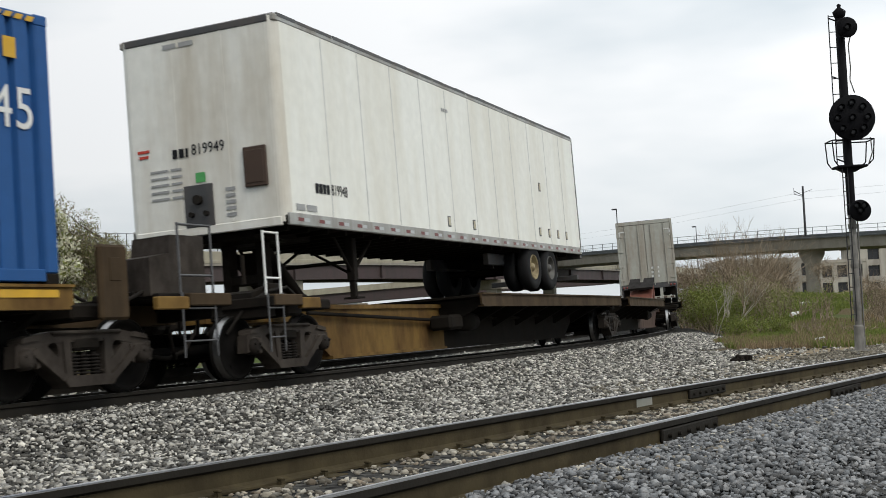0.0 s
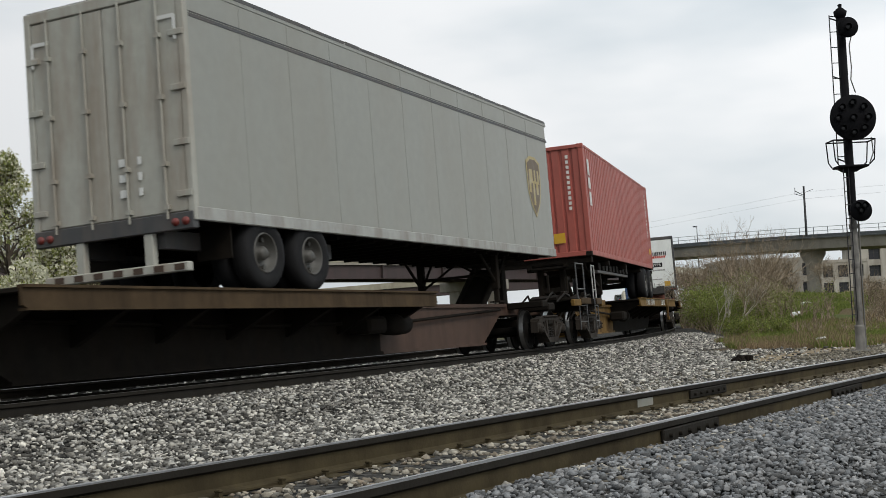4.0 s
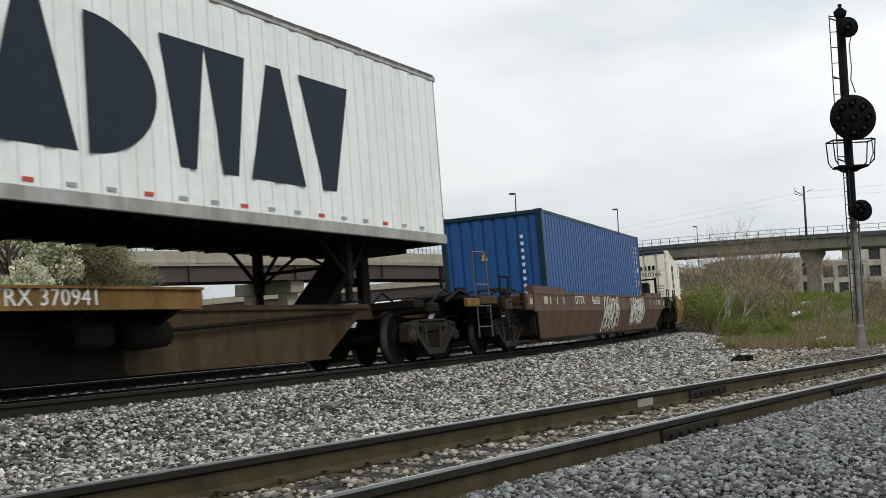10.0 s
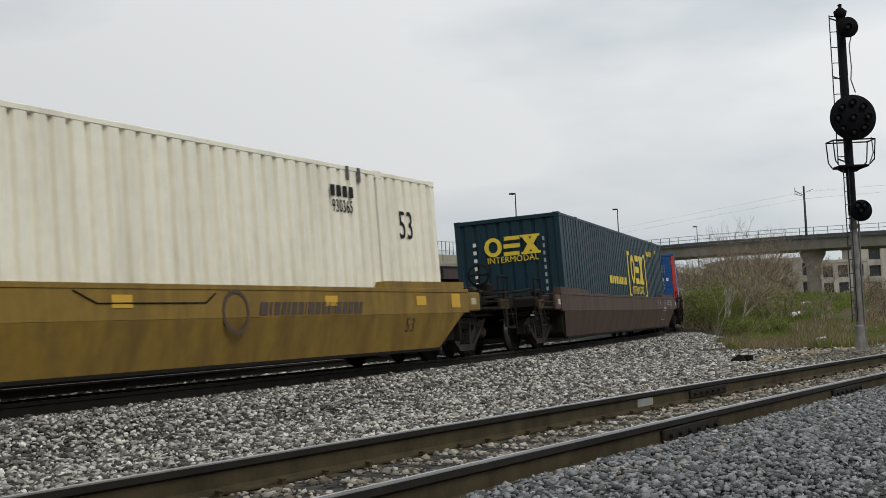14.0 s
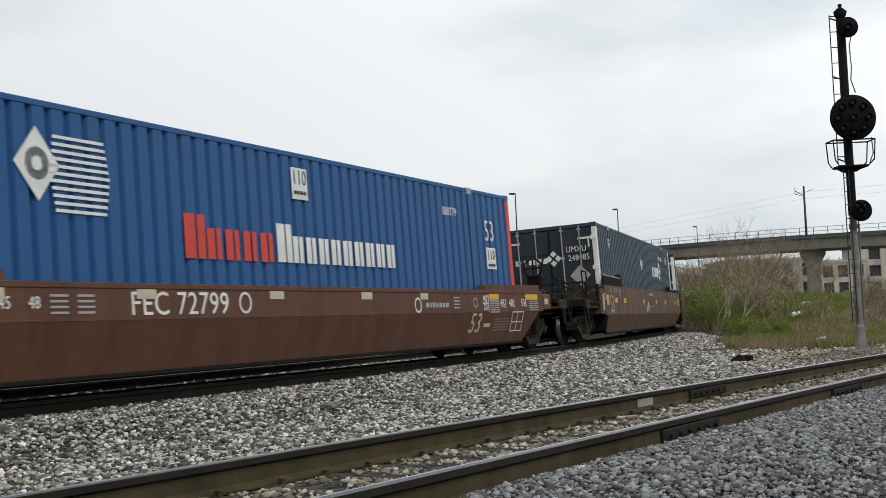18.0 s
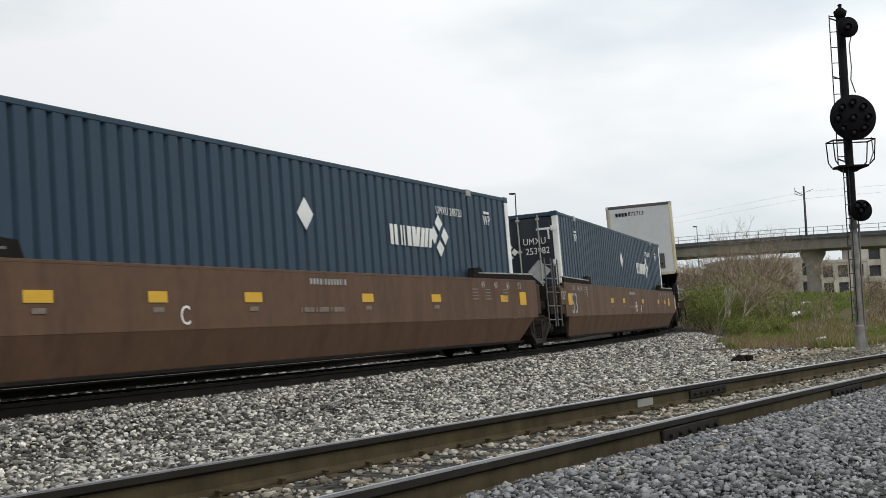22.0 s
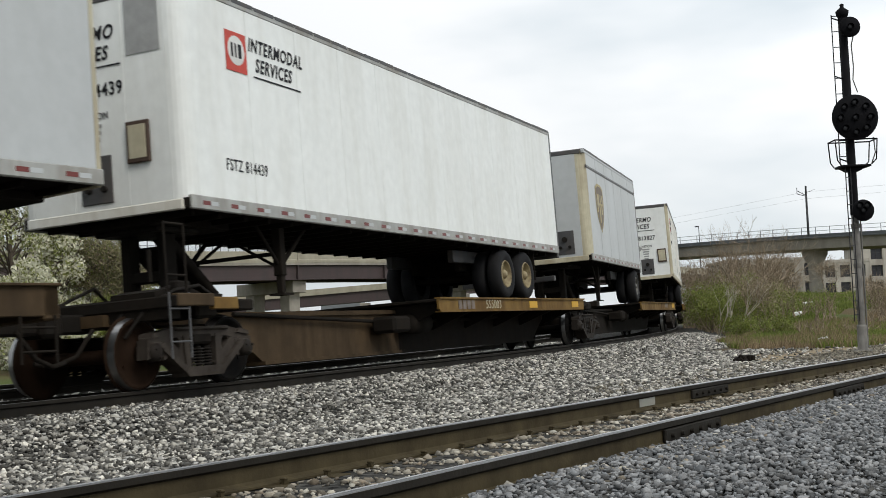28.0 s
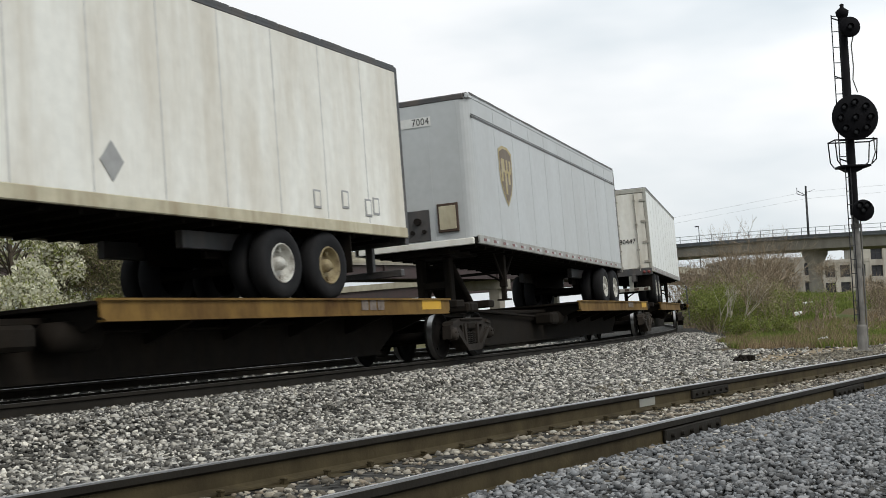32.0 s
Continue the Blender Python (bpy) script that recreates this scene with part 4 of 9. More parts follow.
def well_car(u0, u1, mat, zt, label, ends=(True, True), lead_truck=True, tall=False, brake_end=0, ext=(0.0, 0.0), valve_box=False):
    """A well car between truck centres u0 and u1: deep sides that slope under, with the well between them."""
    half, u = (u1 - u0) / 2, (u0 + u1) / 2
    car = thing("well_car", label, "rail car", "train")
    L = half - 0.55 if not tall else half - 1.0
    Lx = {-1: L + ext[0], 1: L + ext[1]}         # how far the sides reach at either end
    fold = 0.79 if not tall else 0.66
    for sy in (-1, 1):
        s = Shape()
        yo, yi = sy * 1.50, sy * 1.455
        s.prism([(-Lx[-1], fold), (Lx[1], fold), (Lx[1], zt), (-Lx[-1], zt)], yo, yi)
        part("upper_side", s, mat, car)
        lo = Shape()
        cut = 0.95 if not tall else 0.75
        A0, A1, B0, B1 = Lx[-1] - 0.22, Lx[1] - 0.22, Lx[-1] - cut, Lx[1] - cut
        yb, t = sy * 1.32, sy * 0.045
        q = [(-A0, yo, fold - 0.004), (A1, yo, fold - 0.004), (B1, yb, 0.20), (-B0, yb, 0.20)]
        lo.add(q + [(x, y - t, z) for x, y, z in q], [(0, 1, 2, 3), (7, 6, 5, 4), (0, 4, 5, 1), (1, 5, 6, 2), (2, 6, 7, 3), (3, 7, 4, 0)])
        part("lower_side", lo, mat, car)
        part("top_chord", Shape().box(-Lx[-1], Lx[1], yo + sy * (0.003 if tall else 0.012), yi - sy * 0.05, zt - 0.03, zt + (0.012 if tall else 0.035), 0.006), mat, car)
        part("bottom_chord", Shape().box(-B0, B1, yb - sy * 0.06, yb + sy * 0.03, 0.16, 0.215, 0.01), "soot_shade", car)
        for sx in (-1, 1):
            w = Shape()
            if tall:
                gh = 0.27 if sx < 0 and ends[0] else 0.13
                w.prism([(sx * (Lx[sx] - 0.1), zt + 0.013), (sx * (Lx[sx] - 3.0), zt + 0.013), (sx * (Lx[sx] - 2.95), zt + gh - 0.03), (sx * (Lx[sx] - 0.1), zt + gh)], yo * 0.985, yo * 0.96)
                part("guide_edge", Shape().prism([(sx * (Lx[sx] - 0.1), zt + gh), (sx * (Lx[sx] - 2.95), zt + gh - 0.03), (sx * (Lx[sx] - 2.95), zt + gh - 0.005), (sx * (Lx[sx] - 0.1), zt + gh + 0.025)], yo * 0.99, yo * 0.93), "alu_rail", car)
                w.prism([(sx * (Lx[sx] - 2.5), zt), (sx * (Lx[sx] - 3.2), zt), (sx * (Lx[sx] - 3.12), zt + gh + 0.07), (sx * (Lx[sx] - 2.85), zt + gh + 0.09)], yo * 0.99, yi * 0.93)
                part("container_guide", w, "soot_shade", car)
            else:
                w.prism([(sx * (Lx[sx] - 0.1), zt + 0.035), (sx * (Lx[sx] - 3.0), zt + 0.035), (sx * (Lx[sx] - 2.95), zt + 0.14), (sx * (Lx[sx] - 0.1), zt + 0.16)], yo * 0.985, yi * 0.90)
                part("container_guide", w, mat, car)
            part("end_liner", Shape().prism([(sx * (Lx[sx] - 0.20), fold), (sx * (Lx[sx] - 0.20), 0.32), (sx * (Lx[sx] - 1.4), 0.32), (sx * (Lx[sx] - 1.4), fold)], sy * 1.308, sy * 1.299), "soot_shade", car)
            e = Shape()
            e.box(sx * Lx[sx], sx * (Lx[sx] + 0.30), sy * 1.18, sy * 1.47, fold + 0.05, zt - 0.06, 0.03)
            part("corner_post", e, "rust_car", car)
    floor = Shape()
    for i in range(9):
        x = -L + 1.2 + (2 * L - 2.4) * i / 8
        floor.box(x - 0.14, x + 0.14, -1.3, 1.3, 0.20, 0.30)
    floor.box(-L + 1.0, L - 1.0, -0.2, 0.2, 0.19, 0.25)
    part("well_floor", floor, "soot_shade", car)
    for sx, end, k in ((-1, ends[0], 0), (1, ends[1], 1)):
        part("bulkhead", Shape().box(sx * (Lx[sx] - 0.30), sx * (Lx[sx] - 0.22), -1.42, 1.42, 0.30, zt - 0.02), "soot_shade", car)
        x_out = sx * (half + (1.5 if end else 0.3))
        d = Shape().box(sx * (Lx[sx] - 0.2), x_out, -0.38, 0.38, 0.78, 1.06, 0.03)
        d.box(sx * half - 0.25, sx * half + 0.25, -1.2, 1.2, 0.84, 1.02, 0.03)
        d.box(sx * Lx[sx], x_out, -0.95, 0.95, 1.06, 1.10)
        part("draft_sill", d, "soot_shade", car)
        if end:
            part("end_sill", Shape().box(x_out - 0.09, x_out + 0.09, -1.45, 1.45, 0.88, 1.07, 0.02), "soot_shade", car)
            part("sill_plate", Shape().box(x_out - sx * 0.12, x_out - sx * 0.55, -1.46, -1.40, 0.84, 1.04, 0.01), "rust_car", car)
            fr = Shape().prism([(sx * (Lx[sx] + 0.02), 0.90), (x_out - sx * 0.1, 0.96), (x_out - sx * 0.1, 1.08), (sx * (half + 0.1), zt - 0.08), (sx * (Lx[sx] + 0.02), zt - 0.04)], -1.15, 1.15)
            part("end_frame", fr, "soot_shade", car)
            xe, wd = sx * (Lx[sx] + 0.006), 0.52
            ze = min(zt - 0.02, 1.30)
            eb = part("end_box", Shape().box(xe, xe + sx * wd, -1.488, -1.12, fold + 0.03, ze, 0.02), mat, car)
            part("cover_plate", Shape().box(xe + sx * 0.05, xe + sx * (wd - 0.05), -1.496, -1.48, fold + 0.08, ze - 0.05, 0.004), mat, eb)
            part("placard", Shape().box(xe + sx * 0.12, xe + sx * 0.32, -1.501, -1.49, fold + 0.14, ze - 0.10, 0.003), "cream_trim", eb)
            g = Shape()
            for gx in (x_out - 0.05, x_out - sx * 0.50):
                g.rod((gx, -1.42, 1.08), (gx, -1.42, zt + 0.32), 0.017, 6)
            g.rod((x_out - 0.05, -1.42, zt + 0.30), (x_out - sx * 0.5, -1.42, zt + 0.30), 0.02, 6)
            g.rod((x_out - 0.05, -1.42, zt), (x_out - sx * 0.5, -1.42, zt), 0.02, 6)
            g.rod((x_out, -1.42, zt + 0.05), (x_out, 1.42, zt + 0.05), 0.014, 6)
            g.rod((x_out, 1.42, 1.08), (x_out, 1.42, zt + 0.2), 0.022, 6)
            part("grab_rail", g, "soot_shade", car)
            ladder("step_ladder", car, "soot_shade", x_out - 0.22, -1.44, 0.34, 0.88, 0.42, 2)
            coupler(car, x_out - sx * 0.1, sx, "soot_shade", 0.75)
            # ironwork between the end sill and the well: uprights, handholds, pipes, a cross walk
            xm = sx * (Lx[sx] + 0.62)
            up = Shape().box(xm - 0.035, xm + 0.035, -1.46, -1.38, 0.86, zt + 0.04, 0.01)
            part("upright", up, "grimy_steel", car)
            up = Shape().box(x_out - sx * 0.28 - 0.03, x_out - sx * 0.28 + 0.03, -1.46, -1.40, 0.50, zt + 0.06, 0.01)
            part("upright", up, "grimy_steel", car)
            hh = Shape()
            for z0 in (0.98, zt - 0.02):
                hh.tube([(xm, -1.47, z0), (xm + sx * 0.02, -1.52, z0), (x_out - sx * 0.30, -1.52, z0), (x_out - sx * 0.28, -1.47, z0)], 0.013, 5)
            hh.tube([(x_out - sx * 0.05, -1.45, 0.88), (x_out - sx * 0.05, -1.50, 0.50), (x_out - sx * 0.45, -1.50, 0.50), (x_out - sx * 0.45, -1.45, 0.88)], 0.014, 5)
            part("handhold", hh, "grimy_steel", car)
            pp = Shape()
            for j, (y0, z0) in enumerate(((-1.10, zt + 0.06), (-0.85, zt + 0.10), (-0.62, zt - 0.02))):
                pp.tube([(sx * (Lx[sx] - 0.1), y0, z0), (sx * (half - 0.1), y0 - 0.05, z0 + 0.05), (x_out - sx * (0.55 - 0.1 * j), y0, z0 - 0.02), (x_out - sx * 0.3, y0 + 0.1, 1.0), (x_out - sx * 0.1, y0 + 0.2, 0.84)], 0.022, 6)
            pp.tube([(sx * (Lx[sx] + 0.1), -1.2, 0.78), (sx * (Lx[sx] + 0.7), -1.25, 0.74), (x_out - sx * 0.4, -1.2, 0.76), (x_out, -0.6, 0.66)], 0.02, 6)
            part("brake_pipe", pp, "grimy_steel", car)
            wk = Shape()
            for j in range(5):
                wk.box(x_out - sx * (0.14 + 0.075 * j), x_out - sx * (0.19 + 0.075 * j), -1.38, 1.38, 1.075, 1.11)
            part("cross_walk", wk, "girder", car)
            part("valve", Shape().box(xm + sx * 0.08, xm + sx * 0.36, -1.30, -1.05, 0.92, 1.06, 0.03).turned([(0, -0.14), (0.085, -0.13), (0.09, 0.13), (0, 0.14)], 12, "x", (xm + sx * 0.25, -1.15, 1.20)), "grimy_steel", car)
            part("side_step", Shape().box(sx * (Lx[sx] + 0.1), x_out, -1.44, -1.05, 0.84, 0.89, 0.01), "grimy_steel", car)
            if k == brake_end:
                b = Shape().box(x_out - sx * 0.45, x_out - sx * 0.10, -0.80 if valve_box else -0.42, -0.05, zt + 0.12 if valve_box else 1.10, zt + (0.62 if valve_box else 0.30), 0.04)
                if valve_box:
                    b.box(x_out - sx * 0.36, x_out - sx * 0.20, -0.62, -0.46, 1.08, zt + 0.13).box(x_out - sx * 0.36, x_out - sx * 0.20, -0.24, -0.10, 1.08, zt + 0.13)
                    b.box(x_out - 0.04, x_out + 0.04, -1.02, -0.94, 1.06, zt + 0.78, 0.01).box(x_out - 0.03, x_out + 0.03, -1.02, -0.30, zt + 0.70, zt + 0.76, 0.01)
                br = part("brake_stand", b, "soot_shade", car)
                part("brake_wheel", Shape().turned([(0.20, -0.02), (0.235, -0.015), (0.245, 0.0), (0.235, 0.015), (0.20, 0.02), (0.20, -0.02)], 20, "x", (x_out + sx * 0.02, -0.25, zt + 0.48))
                     .rod((x_out, -0.47, zt + 0.48), (x_out, -0.03, zt + 0.48), 0.02, 6).rod((x_out, -0.25, zt + 0.26), (x_out, -0.25, zt + 0.70), 0.02, 6), "soot_shade", br)
        else:
            ladder("corner_ladder", car, "rail_crown", sx * (half - 0.25), -1.46, 0.45, zt + 0.52, 0.4, 5)
    if lead_truck:
        add_truck(car, u, half, u0)
    add_truck(car, u, half, u1)
    running(car, u, half)
    return car, u, half
# ---------------------------------------------------------------- containers
def corrugated(x0, x1, z0, z1, y, pitch=0.28, depth=0.036, sy=-1, along="x"):
    """A sheet with trapezoid ribs that run upright."""
    s = Shape()
    n = max(2, int(round((x1 - x0) / pitch)))
    p = (x1 - x0) / n
    line = []
    for i in range(n):
        a = x0 + i * p
        line += [(a, y), (a + p * 0.60, y), (a + p * 0.66, y - sy * depth), (a + p * 0.86, y - sy * depth), (a + p * 0.97, y)]
    line.append((x1, y))
    vs = [(a, b, z) if along == "x" else (b, a, z) for z in (z0, z1) for a, b in line]
    vs += [(a, b - sy * 0.012, z) if along == "x" else (b - sy * 0.012, a, z) for z in (z0, z1) for a, b in line]
    k = len(line)
    fs = [(i, i + 1, k + i + 1, k + i) for i in range(k - 1)] + [(2 * k + i, 3 * k + i, 3 * k + i + 1, 2 * k + i + 1) for i in range(k - 1)]
    s.add(vs, fs)
    return s


def container(name, label, length, width, zb, zt, mat, host, x_mid, doors=True, door_mat=None, post_mat=None, pitch=0.28, inner_posts=False,
              rail_mat=None, door_post=None):
    """A steel box between heights zb and zt over the rails, on a host car; its middle lies x_mid along that car."""
    car, u, half = host
    post_mat, rail_mat, door_mat = post_mat or mat, rail_mat or mat, door_mat or mat
    c = thing(name, label, "container", "train")
    h, hl, hw = zt - zb, length / 2, width / 2
    for sx in (-1, 1):
        for sy in (-1, 1):
            mt = door_post if (door_post and sx == -1) or (door_post and post_mat == "ends") else post_mat
            part("corner_post", Shape().box(sx * hl, sx * (hl - 0.16), sy * hw, sy * (hw - 0.13), 0.12, h - 0.11, 0.012), mt if mt != "ends" else mat, c)
            for z0 in (0.0, h - 0.118):
                part("corner_casting", Shape().box(sx * (hl + 0.004), sx * (hl - 0.178), sy * (hw + 0.004), sy * (hw - 0.16), z0, z0 + 0.118, 0.012), rail_mat if z0 else "soot_shade", c)
    for sy in (-1, 1):
        part("top_rail", Shape().box(-hl + 0.17, hl - 0.17, sy * hw, sy * (hw - 0.06), h - 0.09, h - 0.015, 0.01), rail_mat, c)
        part("bottom_rail", Shape().box(-hl + 0.17, hl - 0.17, sy * hw, sy * (hw - 0.05), 0.03, 0.16, 0.01), mat, c)
        if inner_posts:
            xs = [-hl + 0.16, -6.1, 6.1, hl - 0.16]
            for a, b in zip(xs[:-1], xs[1:]):
                part("side_panel", corrugated(a + 0.02, b - 0.02, 0.15, h - 0.08, sy * (hw - 0.008), pitch, 0.058, sy), mat, c)
            for x in (-6.1, 6.1):
                part("side_post", Shape().box(x - 0.07, x + 0.07, sy * (hw + 0.002), sy * (hw - 0.06), 0.05, h - 0.02, 0.01), mat, c)
                part("corner_casting", Shape().box(x - 0.11, x + 0.11, sy * (hw + 0.006), sy * (hw - 0.15), h - 0.13, h + 0.002, 0.012), "alu_rail" if "navy" in mat or "pale" in mat else mat, c)
        else:
            part("side_panel", corrugated(-hl + 0.16, hl - 0.16, 0.15, h - 0.08, sy * (hw - 0.008), pitch, 0.058, sy), mat, c)
    part("roof", Shape().box(-hl + 0.05, hl - 0.05, -hw + 0.04, hw - 0.04, h - 0.05, h - 0.012), mat, c)
    part("floor", Shape().box(-hl + 0.05, hl - 0.05, -hw + 0.05, hw - 0.05, 0.06, 0.14), "soot_shade", c)
    part("end_panel", corrugated(-hw + 0.13, hw - 0.13, 0.15, h - 0.08, hl - 0.03, 0.28, 0.04, 1, "y"), mat, c)
    for sx in (-1, 1):
        part("end_rail", Shape().box(sx * hl, sx * (hl - 0.06), -hw + 0.14, hw - 0.14, h - 0.11, h - 0.012, 0.01), "navy_mark" if mat == "box_white" and sx < 0 else rail_mat, c)
        part("end_rail", Shape().box(sx * hl, sx * (hl - 0.06), -hw + 0.14, hw - 0.14, 0.02, 0.15, 0.01), mat, c)
    if doors:
        for sy in (-1, 1):
            y0, y1 = (sy * (hw - 0.14), sy * 0.012)
            door = part("door", Shape().box(-hl + 0.045, -hl + 0.02, y0, y1, 0.16, h - 0.12, 0.008), door_mat, c)
            for k in range(4):
                z = 0.20 + (h - 0.36) * k / 4
                part("door_panel", Shape().box(-hl + 0.022, -hl + 0.006, y0 * 0.97, y1 + sy * 0.03, z + 0.035, z + (h - 0.36) / 4 - 0.035, 0.012), door_mat, door)
            for f in (0.30, 0.72):
                y = y1 + (y0 - y1) * f
                r = Shape().rod((-hl - 0.022, y, 0.10), (-hl - 0.022, y, h - 0.06), 0.019, 8)
                for z in (0.16, 0.55, 1.25, 2.0, h - 0.16):
                    r.box(-hl + 0.01, -hl - 0.045, y - 0.045, y + 0.045, z - 0.03, z + 0.03, 0.006)
                r.rod((-hl - 0.035, y, 0.95), (-hl - 0.035, y - sy * 0.34, 0.92), 0.014, 6)
                part("lock_rod", r, {"black_door": "alu_rail", "box_white": "grey_door"}.get(door_mat, door_mat), door)
            for z in (0.4, 1.0, 1.7, h - 0.4):
                part("hinge", Shape().box(-hl - 0.012, -hl + 0.03, sy * (hw - 0.17), sy * (hw + 0.006), z - 0.06, z + 0.06, 0.008), door_post or door_mat, door)
            part("door_seal", Shape().box(-hl + 0.012, -hl + 0.022, y1 - sy * 0.006, y1 + sy * 0.012, 0.16, h - 0.12), "black_mark", door)
    else:
        part("end_panel", corrugated(-hw + 0.13, hw - 0.13, 0.15, h - 0.08, -hl + 0.03, 0.28, 0.04, -1, "y"), mat, c)
    running(c, u, half, x_mid, zb)
    return c, hl, hw, h


def side_mark(parent, box, mat, shape, x, z, name="marking"):
    """A flat mark on the side of a container or trailer: x from its front end, z over its floor."""
    hl, hw = box[0], box[1]
    me = shape if isinstance(shape, bpy.types.Mesh) else shape
    return part(name, me, mat, parent, at=on_side(-hl + x, -hw - 0.006, z))


def end_mark(parent, box, mat, shape, y, z, name="marking"):
    """A flat mark on the front end: y to the right as one faces it."""
    return part(name, shape, mat, parent, at=on_end(-box[0] - 0.008, -y, z))


# ---------------------------------------------------------------- trailers
def tyre_meshes():
    t = Shape()
    for y0 in (0.0, 0.33):
        t.turned([(0.28, y0 + 0.03), (0.36, y0), (0.455, y0 + 0.01), (0.50, y0 + 0.05), (0.505, y0 + 0.14), (0.50, y0 + 0.24), (0.455, y0 + 0.28), (0.36, y0 + 0.29), (0.28, y0 + 0.26)], 28)
    r = Shape()
    r.turned([(0.285, 0.035), (0.27, 0.01), (0.255, 0.03), (0.245, 0.10), (0.17, 0.16), (0.10, 0.17), (0.095, 0.06), (0.06, 0.02), (0.0, 0.02)], 24)
    for k in range(5):
        a = 2 * math.pi * k / 5
        r.rod((0.20 * math.cos(a), 0.10, 0.20 * math.sin(a)), (0.20 * math.cos(a), 0.15, 0.20 * math.sin(a)), 0.035, 8)
    return fixed(t), fixed(r)


TYRE_ME, _rim = tyre_meshes()
TYRE_ME.materials.append(M["rubber"])
RIMS = {}
for _c in ("rim_white", "rim_grey", "rim_yellow"):
    RIMS[_c] = _rim.copy()
    RIMS[_c].materials.append(M[_c])


def running_gear(parent, xs, ground, zb, rims, hw=1.27):
    """Axles with twin tyres, a frame between them, and mud flaps."""
    for x, rim in zip(xs, rims):
        part("axle", Shape().rod((x, -0.9, ground + 0.5), (x, 0.9, ground + 0.5), 0.07, 10), "soot_shade", parent)
        for sy in (-1, 1):
            m = Matrix.Translation((x, sy * hw, ground + 0.505)) @ (Matrix.Rotation(math.pi, 4, "Z") if sy > 0 else Matrix.Identity(4))
            w = part("wheel", TYRE_ME, "", parent, "black rubber twin tyres", m)
            part("rim", RIMS[rim], "", w)
    a, b = min(xs) - 0.75, max(xs) + 0.75
    f = Shape()
    for sy in (-1, 1):
        f.box(a, b, sy * 0.42, sy * 0.52, ground + 0.62, zb, 0.01)
        f.box(a - 0.1, b + 0.1, sy * 0.40, sy * 0.56, zb - 0.14, zb)
    for x in xs:
        f.prism([(x - 0.4, ground + 0.74), (x + 0.4, ground + 0.74), (x + 0.15, ground + 0.45), (x - 0.15, ground + 0.45)], -0.56, -0.40)
    part("bogie_frame", f, "soot_shade", parent)
    return a, b


BEAM_ME = fixed(Shape().box(-0.03, 0.03, -1.12, 1.12, -0.05, 0.03))
BEAM_ME.materials.append(M["soot_shade"])


def trailer(name, label, length, zb, zt, host, x_mid, front, ground=1.175, wall="white_paint", nose="white_paint", corner=None, rail="alu_rail",
            ribs=None, axles=2, rims=("rim_grey", "rim_grey"), stripe=None, tape=True, tandem=None, width=2.59, top="dark_trim", bumper=True,
            round_nose=0.14, leg=True, rods=True, seams=True, rear="dark_trim", rise=(0.0, 0.0)):
    """A semi-trailer on a host car. front: -1 with its nose to the front of the train, 1 with its doors there.
    rise: how far its two ends stand over zb, from the front of the train."""
    car, u, half = host
    t = thing(name, label, "semi-trailer", "train")
    hl, hw, h = length / 2, width / 2, zt - zb
    base = zb
    f = front                        # the nose lies at x = f * hl
    # side walls
    for sy in (-1, 1):
        a, b = -hl + (round_nose if f < 0 else 0.05), hl - (round_nose if f > 0 else 0.05)
        if ribs:
            s = corrugated(a, b, 0.17, h - 0.10, sy * hw, ribs, 0.022, sy)
            part("side_wall", s, wall, t)
            # darker post strips paint in the groove shade that the shallow ribs lack
            seam_rib_shade = Shape()
            for i in range(1, int((b - a) / 0.305)):
                seam_rib_shade.box(a + i * 0.305 - 0.008, a + i * 0.305 + 0.008, sy * (hw + 0.003), sy * (hw - 0.012), 0.18, h - 0.11)
            tagged(part("panel_seam", seam_rib_shade, "seam_rib_shade", t), kind="stuff")
        else:
            n = max(6, int((b - a) / 1.22))
            for i in range(n):
                x0, x1 = a + (b - a) * i / n, a + (b - a) * (i + 1) / n
                part("side_panel", Shape().box(x0 + 0.003, x1 - 0.003, sy * hw, sy * (hw - 0.03), 0.17, h - 0.09, 0.004), wall, t)
            seam_rib_shade = Shape()
            for i in range(1, n if seams else 1):
                x0 = a + (b - a) * i / n
                seam_rib_shade.box(x0 - 0.012, x0 + 0.012, sy * (hw + 0.003), sy * (hw - 0.02), 0.18, h - 0.10)
            if seams:
                part("seam_strip", seam_rib_shade, wall if wall in ("grey_paint", "old_grey") else "seam_rib_shade", t)
        part("top_rail", Shape().box(-hl + 0.02, hl - 0.02, sy * (hw + 0.008), sy * (hw - 0.08), h - 0.10, h, 0.014), (top if rail == "cream_trim" else rail) if not stripe else wall, t)
        part("bottom_rail", Shape().box(-hl + 0.05, hl - 0.05, sy * (hw + 0.01), sy * (hw - 0.05), 0.0, 0.175, 0.012), rail, t)
        if stripe:
            part("side_stripe", Shape().box(-hl + 0.12, hl - 0.06, sy * (hw + 0.006), sy * (hw - 0.01), h - 0.47, h - 0.425), "dark_trim", t)
            part("side_stripe", Shape().box(-hl + 0.12, hl - 0.06, sy * (hw + 0.006), sy * (hw - 0.01), h - 0.41, h - 0.395), "dark_trim", t)
    part("roof", Shape().box(-hl + 0.03, hl - 0.03, -hw + 0.02, hw - 0.02, h - 0.03, h + 0.012, 0.01), top, t)
    edge = Shape()
    rr = random.Random(int(abs(u) * 10))
    for i in range(26):
        x = -hl + 0.1 + (length - 0.2) * i / 26
        edge.box(x, x + (length - 0.2) / 26 * rr.uniform(0.9, 1.0), -hw - 0.011, -hw + 0.06, h - 0.035, h + rr.uniform(0.012, 0.022))
    part("roof_edge", edge, top, t)
